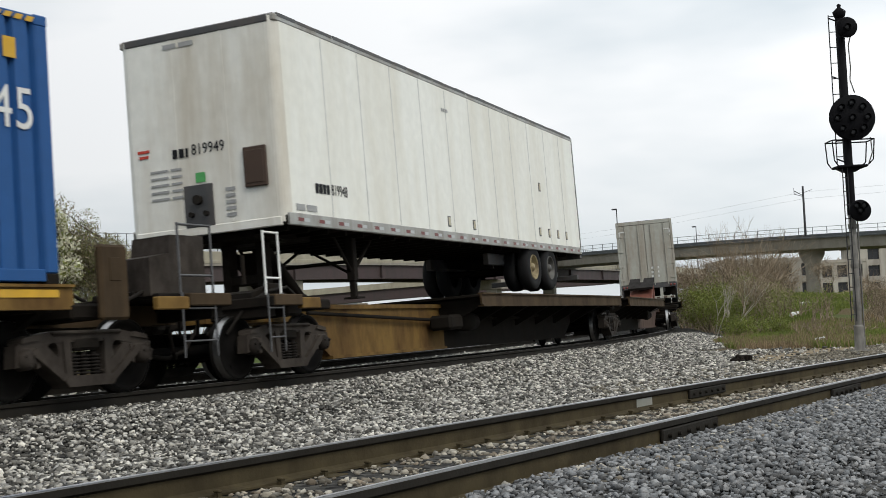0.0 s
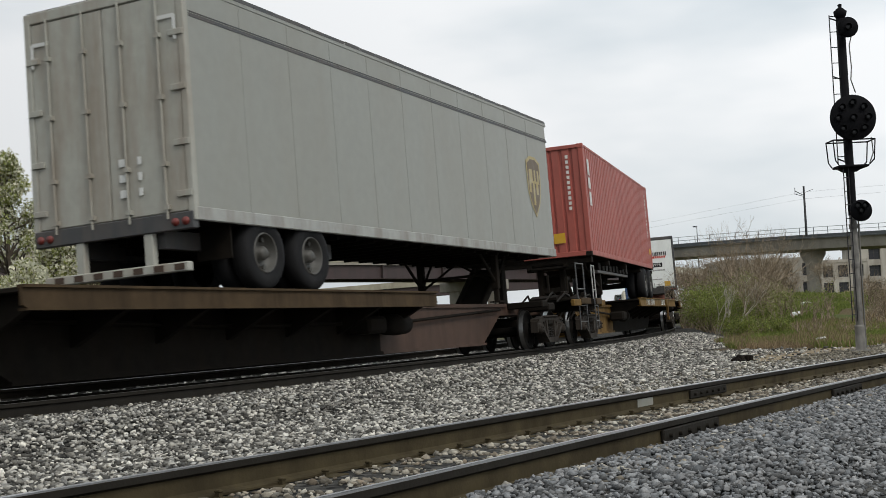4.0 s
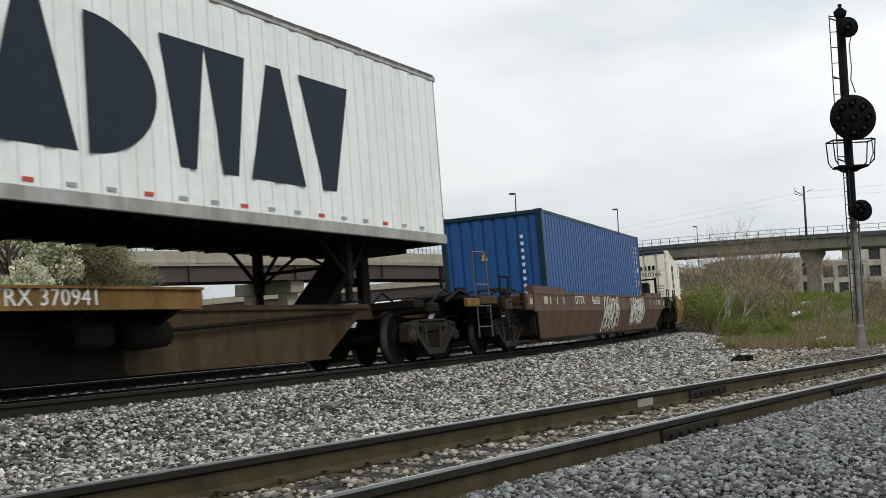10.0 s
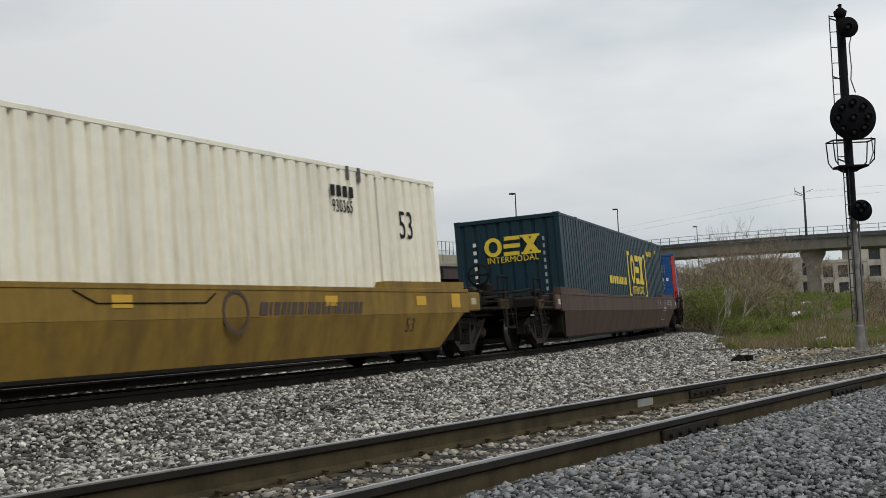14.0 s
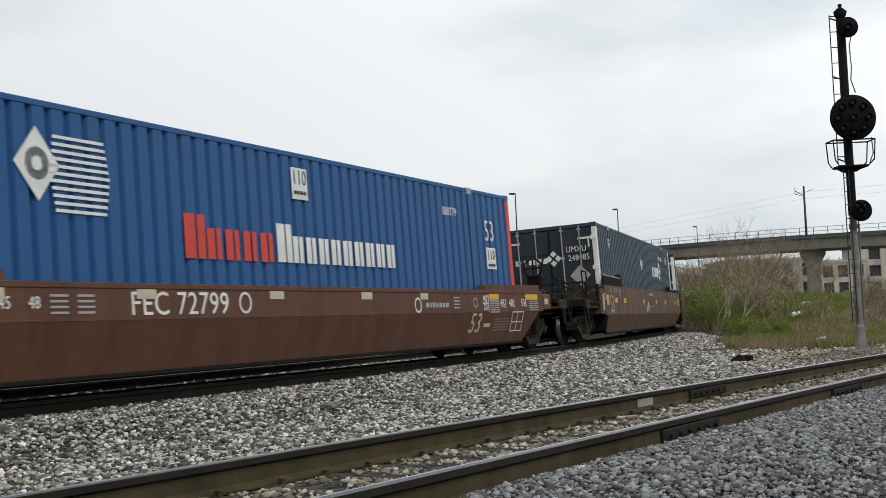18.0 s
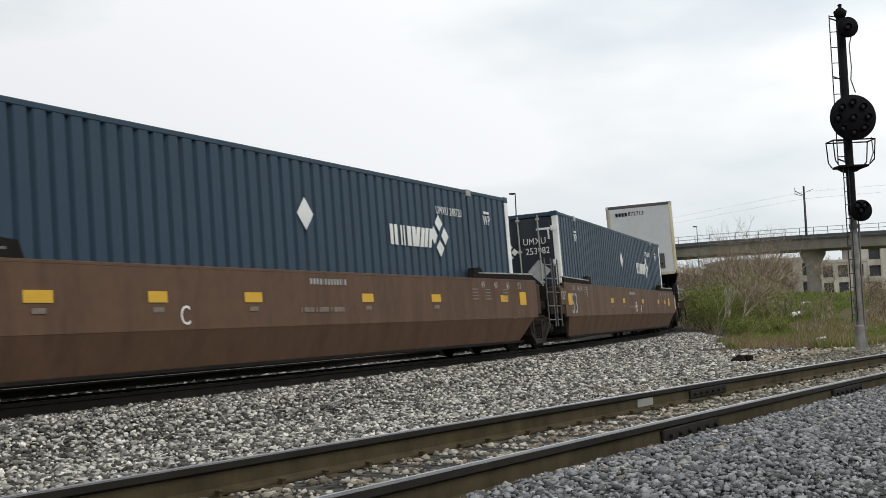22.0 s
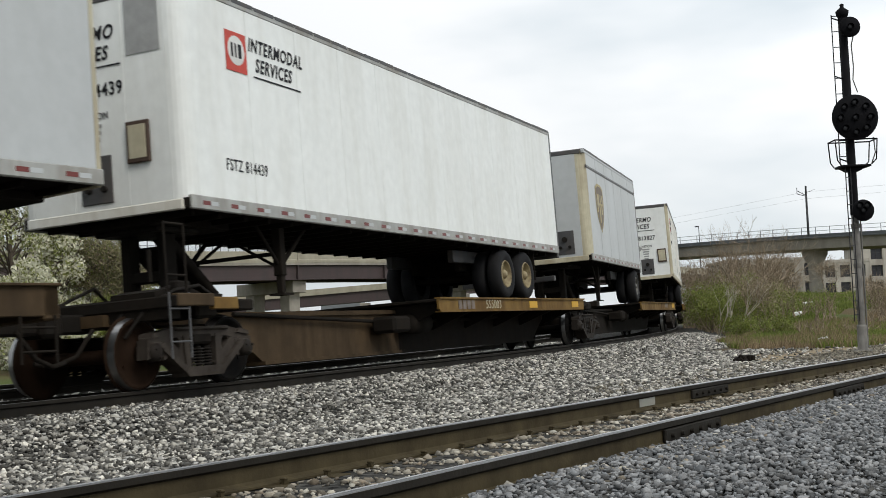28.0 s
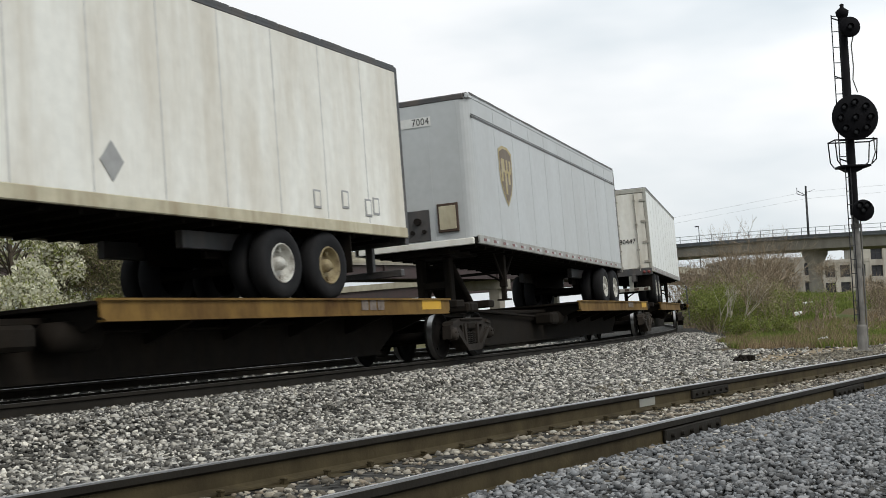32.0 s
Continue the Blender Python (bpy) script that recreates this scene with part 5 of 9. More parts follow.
    part("floor", Shape().box(-hl + 0.03, hl - 0.03, -hw + 0.03, hw - 0.03, 0.02, 0.14), "soot_shade", t)
    # nose wall with rounded corners
    xn = f * hl
    part("nose_wall", Shape().box(xn, xn - f * 0.05, -hw + round_nose, hw - round_nose, 0.12, h - 0.06, 0.006), nose, t)
    nseam = Shape()
    for y in (-0.42, 0.42):
        nseam.box(xn + f * 0.004, xn - f * 0.02, y - 0.02, y + 0.02, 0.14, h - 0.1)
    part("nose_seam", nseam, nose, t)
    for sy in (-1, 1):
        pts = [(f * (hl - round_nose + round_nose * math.sin(a)), sy * (hw - round_nose + round_nose * math.cos(a))) for a in np.linspace(0, math.pi / 2, 7)]
        inner = [(f * (hl - round_nose + (round_nose - 0.04) * math.sin(a)), sy * (hw - round_nose + (round_nose - 0.04) * math.cos(a))) for a in np.linspace(math.pi / 2, 0, 7)]
        part("nose_corner", Shape().prism(pts + inner, 0.05, h - 0.02, "z"), corner or nose, t)
    part("nose_rail", Shape().box(xn + f * 0.012, xn - f * 0.06, -hw + 0.1, hw - 0.1, 0.0, 0.13, 0.012), corner or "dirty_white", t)
    part("nose_rail", Shape().box(xn + f * 0.012, xn - f * 0.06, -hw + 0.1, hw - 0.1, h - 0.11, h - 0.005, 0.012), top, t)
    # rear frame and doors
    xr = -f * hl
    for sy in (-1, 1):
        part("rear_post", Shape().box(xr, xr + f * 0.10, sy * (hw + 0.004), sy * (hw - 0.10), 0.0, h - 0.01, 0.012), rear, t)
    part("rear_header", Shape().box(xr, xr + f * 0.10, -hw + 0.1, hw - 0.1, h - 0.16, h - 0.01, 0.012), rear, t)
    part("rear_sill", Shape().box(xr - f * 0.02, xr + f * 0.10, -hw + 0.02, hw - 0.02, -0.10, 0.12, 0.012), "dark_trim", t)
    for sy in (-1, 1):
        d = part("door", Shape().box(xr + f * 0.012, xr + f * 0.06, sy * 0.008, sy * (hw - 0.105), 0.13, h - 0.17, 0.012), "grey_door" if wall in ("grey_paint", "old_grey") else nose, t)
        for k in (0.25, 0.75):
            y = sy * (hw - 0.1) * k
            rod = Shape().rod((xr - f * 0.025, y, 0.05), (xr - f * 0.025, y, h - 0.14), 0.017, 6)
            for z in (0.2, 0.75, 1.6, 2.4):
                rod.box(xr + f * 0.02, xr - f * 0.045, y - 0.04, y + 0.04, z - 0.03, z + 0.03)
            if rods:
                part("lock_rod", rod, "grey_door", d)
        for z in ((0.35, 1.0, 1.7, 2.4) if rods else ()):
            part("hinge", Shape().box(xr - f * 0.02, xr + f * 0.02, sy * (hw - 0.24), sy * (hw - 0.02), z - 0.04, z + 0.04, 0.006), "grey_door" if rods else "dark_trim", d)
    for sy in (-1, 1):
        for k in (0.78, 0.9):
            part("tail_lamp", Shape().turned([(0.0, -0.03), (0.05, -0.025), (0.055, 0.0)], 12, "x", (xr - f * 0.02, sy * hw * k, 0.0)), "tail_red", t)
    g0 = ground - zb
    if bumper:
        b = Shape().box(xr - f * 0.02, xr + f * 0.10, -1.15, 1.15, -0.62, -0.50, 0.012)
        for sy in (-0.55, 0.55):
            b.box(xr + f * 0.0, xr + f * 0.10, sy - 0.07, sy + 0.07, -0.55, 0.0, 0.012)
        bp = part("rear_bumper", b, rear, t)
        tp = Shape()
        for i in range(7):
            tp.box(xr - f * 0.026, xr - f * 0.02, -1.1 + i * 0.32, -0.95 + i * 0.32, -0.60, -0.52)
        part("reflector_tape", tp, "tail_red" if rear == "dark_trim" else "brown_mark", bp)
    # running gear
    tx = tandem if tandem is not None else hl - 2.0
    xs = [-f * tx] if axles == 1 else [-f * (tx - 0.62), -f * (tx + 0.62)]
    if f > 0:
        xs = [-tx - 0.62, -tx + 0.62] if axles == 2 else [-tx]
    a, b = running_gear(t, sorted(xs), g0, 0.02, rims)
    for sy in (-1, 1):
        part("slider_rail", Shape().box(min(xs) - 1.5, max(xs) + 1.5, sy * 0.60, sy * 0.72, -0.30, -0.06, 0.01), "dark_trim", t)
    for sy in (-1, 1):
        part("mud_flap", Shape().box(-f * (tx + 1.35) - 0.012, -f * (tx + 1.35) + 0.012, sy * 0.65, sy * 1.2, g0 + 0.42, 0.0), "soot_shade", t)
    for i in range(int(length / 0.6)):
        part("floor_beam", BEAM_ME, "", t, at=(-hl + 0.3 + i * 0.6, 0, 0))
    part("king_plate", Shape().box(f * (hl - 0.25), f * (hl - 1.9), -0.6, 0.6, -0.10, 0.02, 0.02), "soot_shade", t)
    if leg:
        lx = f * (hl - 2.75)
        for sy in (-1, 1):
            lg = Shape()
            lg.box(lx - 0.07, lx + 0.07, sy * 0.78, sy * 0.92, -0.72, 0.02, 0.012)
            lg.box(lx - 0.05, lx + 0.05, sy * 0.80, sy * 0.90, -0.98, -0.70, 0.012)
            lg.box(lx - 0.14, lx + 0.14, sy * 0.73, sy * 0.97, -1.0, -0.97)
            lg.rod((lx, sy * 0.85, -0.6), (lx - f * 0.75, sy * 0.85, -0.02), 0.035, 6)
            lg.rod((lx, sy * 0.85, -0.62), (lx, -sy * 0.1, -0.05), 0.025, 6)
            lg.rod((lx, sy * 0.85, -0.6), (lx + f * 0.6, sy * 0.85, -0.02), 0.03, 6)
            part("landing_leg", lg, "soot_shade", t)
        part("leg_brace", Shape().rod((lx, -0.8, -0.4), (lx, 0.8, -0.4), 0.03, 6), "soot_shade", t)
    if tape:
        for i in range(int(length / 0.62)):
            x = -hl + 0.35 + i * 0.62
            part("reflector_tape", TAPE_RED, "", t, at=(x, -hw - 0.011, 0.085))
            part("reflector_tape", TAPE_WHITE, "", t, at=(x + 0.17, -hw - 0.011, 0.085))
    running(t, u, half, x_mid, base + sum(rise) / 2, pitch=-(rise[1] - rise[0]) / length)
    return t, hl, hw, h


TAPE_RED = fixed(Shape().box(-0.08, 0.08, -0.002, 0.004, -0.026, 0.026))
TAPE_RED.materials.append(M["tail_red"])
TAPE_WHITE = fixed(Shape().box(-0.08, 0.08, -0.002, 0.004, -0.026, 0.026))
TAPE_WHITE.materials.append(M["grey_paint"])


def refit(box):
    return box[1], box[2]


def shield(w, h):
    """A plain shield outline."""
    return [(0, -h / 2), (w * 0.30, -h * 0.30), (w * 0.46, -h * 0.10), (w / 2, h * 0.10), (w / 2, h * 0.42), (w * 0.2, h * 0.5), (-w * 0.2, h * 0.5), (-w / 2, h * 0.42), (-w / 2, h * 0.10),
            (-w * 0.46, -h * 0.10), (-w * 0.30, -h * 0.30)]


def diamond(w, h):
    return [(0, -h / 2), (w / 2, 0), (0, h / 2), (-w / 2, 0)]


def nose_fittings(t, box, boxes, meter=None):
    """Document boxes and the air-line panel on a trailer's nose."""
    for y, z, w, h, mat in boxes:
        s = Shape().box(-box[0] - 0.05, -box[0] + 0.0, -y - w / 2, -y + w / 2, z - h / 2, z + h / 2, 0.01)
        p = part("document_box", s, "brown_mark", t)
        part("box_door", Shape().box(-box[0] - 0.058, -box[0] - 0.045, -y - w / 2 + 0.04, -y + w / 2 - 0.04, z - h / 2 + 0.05, z + h / 2 - 0.05, 0.006), mat, p)
    if meter:
        y, z = meter
        p = part("air_line_panel", Shape().box(-box[0] - 0.02, -box[0] + 0.0, -y - 0.24, -y + 0.24, z - 0.3, z + 0.3, 0.008), "dark_trim", t)
        part("connector", Shape().rod((-box[0] - 0.09, -y, z + 0.08), (-box[0], -y, z + 0.08), 0.07, 10).rod((-box[0] - 0.07, -y + 0.12, z - 0.12), (-box[0], -y + 0.12, z - 0.12), 0.04, 8)
             .rod((-box[0] - 0.07, -y - 0.12, z - 0.12), (-box[0], -y - 0.12, z - 0.12), 0.04, 8), "grimy_steel", p)


def shield_mark(t, box, x, z, w=0.95, h=1.55):
    side_mark(t, box, "old_gold", plate(shield(w, h)), x, z, "shield_marking")
    m = side_mark(t, box, "old_brown", plate(shield(w * 0.86, h * 0.90)), x, z, "shield_field")
    m.matrix_basis = m.matrix_basis @ Matrix.Translation((0, 0, 0.003))
    p = Shape()
    p.many = True
    for a, b in ((-0.34, -0.10), (0.02, 0.12), (0.24, 0.36)):
        p.prism([(a * w, h * 0.06), (b * w, h * 0.06), (b * w, h * 0.28), (a * w, h * 0.28)], 0, 0.009, "z")
    for x0, w0, a, b in ((-0.30, 0.13, -0.10, 0.10), (-0.05, 0.13, -0.30, 0.10), (0.20, 0.15, -0.12, 0.10)):
        p.prism([(x0 * w - w0 * w / 2, a * h), (x0 * w + w0 * w / 2, a * h), (x0 * w + w0 * w / 2, b * h), (x0 * w - w0 * w / 2, b * h)], 0, 0.009, "z")
    side_mark(t, box, "old_gold", p, x, z, "shield_band")


# ---------------------------------------------------------------- the consist, from the front
# a container on the last platform of the car ahead
S0 = spine_unit(-29.3, -11.65, "rust_car", (-8.2, 8.4), "yellow_sill", -8.0, True, ends=(False, True), tail=1.95)
C = container("freight_container", "bright blue 45 foot steel container on a rail car", 13.72, 2.44, 1.19, 4.06, "blue_box", S0, 8.4 - 6.86, doors=True, door_mat="blue_box")
side_mark(C[0], C[1:], "white_mark", text_mesh("45", 0.46, "white_mark", 0.85), 13.72 - 0.50, 1.80)
side_mark(C[0], C[1:], "yellow_mark", bars([0.16], 0.22, 0.02), 13.72 - 0.52, 2.45)
side_mark(C[0], C[1:], "yellow_mark", bars([0.09, 0.09, 0.09, 0.09], 0.06, 0.05, 0.8), 13.72 - 0.45, 2.80)

part("yellow_stripe", bars([2.6], 0.08, 0), "yellow_mark", S0[0], at=on_side(6.9, -1.412, 1.08))
ep = S0[2] - 0.02
part("end_post", Shape().box(ep, ep + 0.42, -1.40, -1.30, 0.80, 1.62, 0.03).box(ep + 0.13, ep + 0.29, -1.41, -1.395, 1.22, 1.48, 0.05), "rust_car", S0[0])
part("brake_housing", Shape().prism([(ep + 0.95, 1.08), (ep + 1.90, 1.08), (ep + 1.90, 1.80), (ep + 1.32, 1.80), (ep + 1.28, 1.58), (ep + 0.95, 1.52)], -1.20, -0.60), "truck_cast", S0[0])
# three platforms: a white trailer, an empty one, a grey trailer with its doors forward
A = spine_unit(-7.7, 10.15, "yellow_sill", (-2.1, 8.95), "rust_car", -8.2, True, ends=(True, False), rails="white_mark")
T = trailer("semi_trailer", "dirty white 48 foot dry van trailer with grey rails", 14.91, 2.06, 5.02, A, -1.73, -1, rise=(0.0, 0.15), wall="stained_white", nose="dirty_white",
            rims=("rim_yellow", "rim_grey"), tandem=4.2, tape=True)
B1 = refit(T)
nose_fittings(T[0], B1, [(0.86, 0.86, 0.36, 0.56, "brown_mark")], (-0.10, 0.42))
end_mark(T[0], B1, "black_mark", text_mesh("819949", 0.16, "black_mark", 0.8), 0.10, 1.22)
end_mark(T[0], B1, "black_mark", bars([0.08, 0.08, 0.04], 0.13, 0.03), -0.36, 1.20)
end_mark(T[0], B1, "grey_mark", bars([0.22, 0.24], 0.07, 0.05), -0.28, 2.76)
end_mark(T[0], B1, "green_mark", bars([0.16], 0.14, 0.02), -0.05, 0.82)
end_mark(T[0], B1, "red_mark", bars([0.2], 0.04, 0.02), -0.98, 1.30)
end_mark(T[0], B1, "red_mark", bars([0.16], 0.04, 0.02), -0.98, 1.22)
for k in range(5):
    end_mark(T[0], B1, "grey_mark", bars([0.30, 0.18], 0.035, 0.05), -0.62, 0.98 - 0.10 * k)
    end_mark(T[0], B1, "grey_mark", bars([0.16], 0.05, 0.05), 0.42, 0.60 - 0.09 * k)
side_mark(T[0], B1, "black_mark", text_mesh("819948", 0.17, "black_mark", 0.72), 1.62, 0.57)
side_mark(T[0], B1, "black_mark", bars([0.09, 0.09, 0.09, 0.09], 0.14, 0.025), 1.08, 0.57)
side_mark(T[0], B1, "grey_mark", bars([0.06, 0.08, 0.1], 0.06, 0.03), 6.2, 2.45)
side_mark(T[0], B1, "grey_mark", bars([0.25, 0.3], 0.09, 0.05), 0.55, 0.26)
for x, z in ((11.55, 0.42), (12.25, 0.42), (12.95, 0.42), (13.65, 0.42), (11.78, 1.46), (6.0, 0.36), (7.3, 0.36)):
    part("marker_lamp", Shape().box(-B1[0] + x - 0.07, -B1[0] + x + 0.07, -B1[1] - 0.012, -B1[1], z - 0.10, z + 0.10, 0.01), "dark_trim", T[0])
    part("marker_lens", Shape().box(-B1[0] + x - 0.05, -B1[0] + x + 0.05, -B1[1] - 0.018, -B1[1], z - 0.08, z + 0.08, 0.01), "cream_trim", T[0])
spine_unit(10.15, 28.9, "plum_car", (-7.75, 1.95), "rust_car", 7.45, False, -1, (False, False), lead_truck=False)
Cc = spine_unit(28.9, 47.05, "plum_car", (-7.5, 2.35), "rust_car", 8.3, True, -1, (False, True), lead_truck=False, tail=1.95)
T = trailer("semi_trailer", "weathered grey dry van trailer with dirty rear doors", 13.68, 2.03, 5.11, Cc, 40.44 - 37.975, 1, wall="old_grey", nose="old_grey", stripe=True,
            rims=("rim_grey", "rim_grey"), tandem=4.6, tape=False, rear="grey_door")
B1 = refit(T)
for sx, y in ((-1, -1.02), (1, 1.02)):
    end_mark(T[0], B1, "white_mark", bars([0.28], 0.05, 0.02), y, 2.62)
    end_mark(T[0], B1, "white_mark", bars([0.05], 0.32, 0.02), y + sx * 0.14, 2.47)
shield_mark(T[0], B1, 12.55, 1.5, 0.85, 1.35)
for k in range(3):
    end_mark(T[0], B1, "white_mark", bars([0.10, 0.06], 0.10, 0.2), 0.35, 0.45 + 0.2 * k)

# three platforms: a red box on a chassis, an empty deck, a ribbed white trailer
D = spine_unit(50.85, 68.7, "yellow_sill", (-2.0, 7.5), "yellow_sill", -8.2, True, ends=(True, False), rails="grey_mark")
C = container("freight_container", "red 40 foot steel container on a road chassis", 12.19, 2.44, 2.22, 5.16, "red_box", D, 57.08 - 59.775, doors=False, pitch=0.276)
chs = thing("container_chassis", "dark steel road chassis under a red container", "chassis", "train")
cs = Shape()
for sy in (-1, 1):
    cs.box(-6.0, 6.0, sy * 0.42, sy * 0.55, -0.22, 0.0, 0.01)
for x in (-5.9, -3.2, 0.0, 3.2, 5.9):
    cs.box(x - 0.08, x + 0.08, -1.18, 1.18, -0.16, -0.02, 0.01)
part("frame_rail", cs, "soot_shade", chs)
part("light_bar", Shape().box(-3.9, 1.6, -0.95, -0.85, -0.36, -0.28, 0.01), "dark_trim", chs)
for k in range(9):
    part("side_plate", Shape().box(-3.8 + k * 0.62, -3.45 + k * 0.62, -0.97, -0.93, -0.27, -0.08, 0.01), "grimy_steel", chs)
running_gear(chs, [3.90, 5.16], 1.175 - 2.19, 0.0, ("rim_grey", "rim_grey"), 1.22)
for sy in (-1, 1):
    part("landing_leg", Shape().box(-3.25, -3.10, sy * 0.75, sy * 0.90, -0.95, -0.05, 0.01).rod((-3.17, sy * 0.82, -0.75), (-4.3, sy * 0.6, -0.05), 0.05, 6), "soot_shade", chs)
part("gooseneck", Shape().prism([(-6.0, -0.12), (-4.2, -0.12), (-3.6, -0.35), (-3.0, -0.35), (-3.0, -0.1), (-6.0, 0.0)], -0.5, 0.5), "soot_shade", chs)
running(chs, D[1], D[2], 57.08 - 59.775, 2.22)
box = C[1:]
for k, (w, h) in enumerate(((0.30, 0.42), (0.30, 0.30), (0.30, 0.36))):
    side_mark(C[0], box, "white_mark", bars([0.08, 0.16] if k != 1 else [0.07, 0.12, 0.06], h, 0.03), 0.55, 2.36 - 0.42 * k, "logo_bar")
end_mark(C[0], box, "white_mark", bars([0.10, 0.16, 0.16], 0.24, 0.05), -0.62, 2.32, "logo_bar")
for k in range(11):
    end_mark(C[0], box, "white_mark", bars([0.075], 0.085, 0.02), 0.78, 2.62 - 0.135 * k)
    side_mark(C[0], box, "white_mark", bars([0.05, 0.05 if k % 2 else 0.02], 0.10, 0.06), 11.45, 2.55 - 0.14 * k)
end_mark(C[0], box, "yellow_mark", bars([0.30], 0.26, 0.02), 0.42, 0.52)
side_mark(C[0], box, "yellow_mark", bars([0.34], 0.20, 0.02), 11.65, 0.62)
E_ = spine_unit(68.7, 87.3, "rust_car", (-7.65, 1.93), "yellow_sill", 7.9, False, -1, (False, False), lead_truck=False)
part("lettering", text_mesh("TWIN 28'-ALL PURPOSE SPINE CAR", 0.18, "white_mark", 0.92, 0.2), "white_mark", E_[0], at=on_side(-1.75, -1.411, 1.045))
part("logo_bar", bars([0.2, 0.2, 0.2], 0.17, 0.05), "white_mark", E_[0], at=on_side(1.15, -1.411, 1.045))
F = spine_unit(87.3, 105.25, "rust_car", (-7.15, 2.3), "yellow_sill", 8.1, True, -1, (False, True), lead_truck=False, tail=1.95)
part("lettering", text_mesh("TTRX 370941", 0.19, "white_mark", 1.1), "white_mark", F[0], at=on_side(-0.35, -1.411, 1.045))
part("lettering", text_mesh("2-28/157", 0.19, "white_mark", 1.1), "white_mark", F[0], at=on_side(-3.1, -1.411, 1.045))
part("lettering", text_mesh("TTRX 370941", 0.23, "white_mark", 1.1), "white_mark", D[0], at=on_side(0.38, -1.411, 1.045))
part("lettering", text_mesh("2-28/157", 0.21, "white_mark", 1.05), "white_mark", D[0], at=on_side(3.70, -1.411, 1.045))
for host, x in ((D, 4.6), (F, -4.5)):
    part("tie_down_bracket", Shape().box(x - 0.20, x - 0.12, -1.46, -1.40, 0.92, 1.15, 0.01).prism([(x - 0.12, 1.12), (x + 0.14, 1.12), (x + 0.10, 0.75), (x + 0.12, 0.46), (x - 0.06, 0.46), (x - 0.04, 0.75), (x - 0.14, 0.95)], -1.47, -1.41)
         .box(x - 0.10, x + 0.14, -1.49, -1.40, 0.42, 0.56, 0.02), "yellow_sill", host[0])
T = trailer("semi_trailer", "white ribbed sheet-and-post trailer with big dark side lettering", 16.05, 2.06, 5.07, F, 97.69 - 96.275, 1, rise=(0.03, -0.05), wall="white_paint", nose="white_paint",
            corner="dark_trim", rail="alu_rail", ribs=0.61, rims=("rim_grey", "rim_grey"), tandem=4.35, tape=False, rods=False)
B1 = refit(T)
# seven plain dark shapes stand for the big side lettering
def big_shape(kind, w):
    """A bold plain shape w wide: an upright with a half disc, a ring, a wedge, a half disc, wedges pointing down."""
    s, h = Shape(), 0.82

    def quad(a, b, c, d):
        s.prism([(p * w, q * h) for p, q in (a, b, c, d)], 0, 0.004, "z")

    def arc(cx, cy, r0, r1, ky, a0, a1, n):
        for k in range(n):
            a, b = a0 + (a1 - a0) * k / n, a0 + (a1 - a0) * (k + 1) / n
            s.prism([(cx + r0 * math.cos(a), cy + ky * r0 * math.sin(a)), (cx + r1 * math.cos(a), cy + ky * r1 * math.sin(a)),
                     (cx + r1 * math.cos(b), cy + ky * r1 * math.sin(b)), (cx + r0 * math.cos(b), cy + ky * r0 * math.sin(b))], 0, 0.004, "z")

    if kind == "loop":
        quad((-0.5, -1), (-0.14, -1), (-0.14, 1), (-0.5, 1))
        arc(-0.14 * w, 0.30 * h, 0.0, 0.64 * w, 0.70 * h / (0.64 * w), -math.pi / 2, math.pi / 2, 14)
    elif kind == "disc":
        arc(0, 0, 0.24 * w, 0.52 * w, 2 * h / w, 0, 2 * math.pi, 32)
    elif kind == "half":
        arc(-0.45 * w, 0, 0.0, 0.95 * w, h / (0.95 * w), -math.pi / 2, math.pi / 2, 18)
    elif kind == "wedge":
        quad((-0.52, -1), (0.52, -1), (0.14, 1), (-0.14, 1))
    elif kind == "points":
        for c in (-0.25, 0.25):
            quad((c - 0.25, 1), (c - 0.09, -1), (c + 0.09, -1), (c + 0.25, 1))
    else:
        quad((-0.55, 1), (-0.14, -1), (0.14, -1), (0.55, 1))
    return s


for x0, x1, kind in ((2.95, 4.10, "loop"), (4.22, 5.62, "disc"), (5.72, 7.0, "wedge"), (7.15, 8.40, "half"), (8.50, 10.25, "points"), (10.30, 11.55, "wedge"), (11.62, 12.85, "stem")):
    side_mark(T[0], B1, "slate_mark", big_shape(kind, x1 - x0), (x0 + x1) / 2, 1.45, "logo_block")
# the door panel and its marks
part("door_panel", Shape().box(-B1[0] - 0.035, -B1[0] - 0.028, -1.08, 1.08, 0.16, 2.70, 0.004), "white_paint", T[0])
for k, w in enumerate((0.17, 0.19, 0.20, 0.18, 0.26, 0.20, 0.18)):
    end_mark(T[0], (B1[0] + 0.036, 0), "black_mark", bars([w * 0.38, w * 0.30], 0.20, 0.03, 0.25 if k in (2, 4, 5) else 0.0), -0.64 + 0.235 * k, 2.06, "logo_shape")
end_mark(T[0], (B1[0] + 0.036, 0), "red_mark", bars([0.13, 0.08, 0.09, 0.07, 0.08, 0.07, 0.07], 0.13, 0.025, 0.5), 0.42, 1.87, "logo_shape")
pl = end_mark(T[0], (B1[0] + 0.036, 0), "black_mark", plate(rect(0.92, 0.24)), 0.12, 1.42, "number_plate_panel")
end_mark(T[0], (B1[0] + 0.042, 0), "white_mark", text_mesh("558996", 0.17, "white_mark", 1.05), 0.12, 1.42, "lettering")
end_mark(T[0], (B1[0] + 0.036, 0), "grey_mark", bars([0.08, 0.08, 0.08, 0.03, 0.08, 0.08, 0.08, 0.08, 0.1, 0.08, 0.03, 0.1], 0.08, 0.025), 0.12, 1.12)
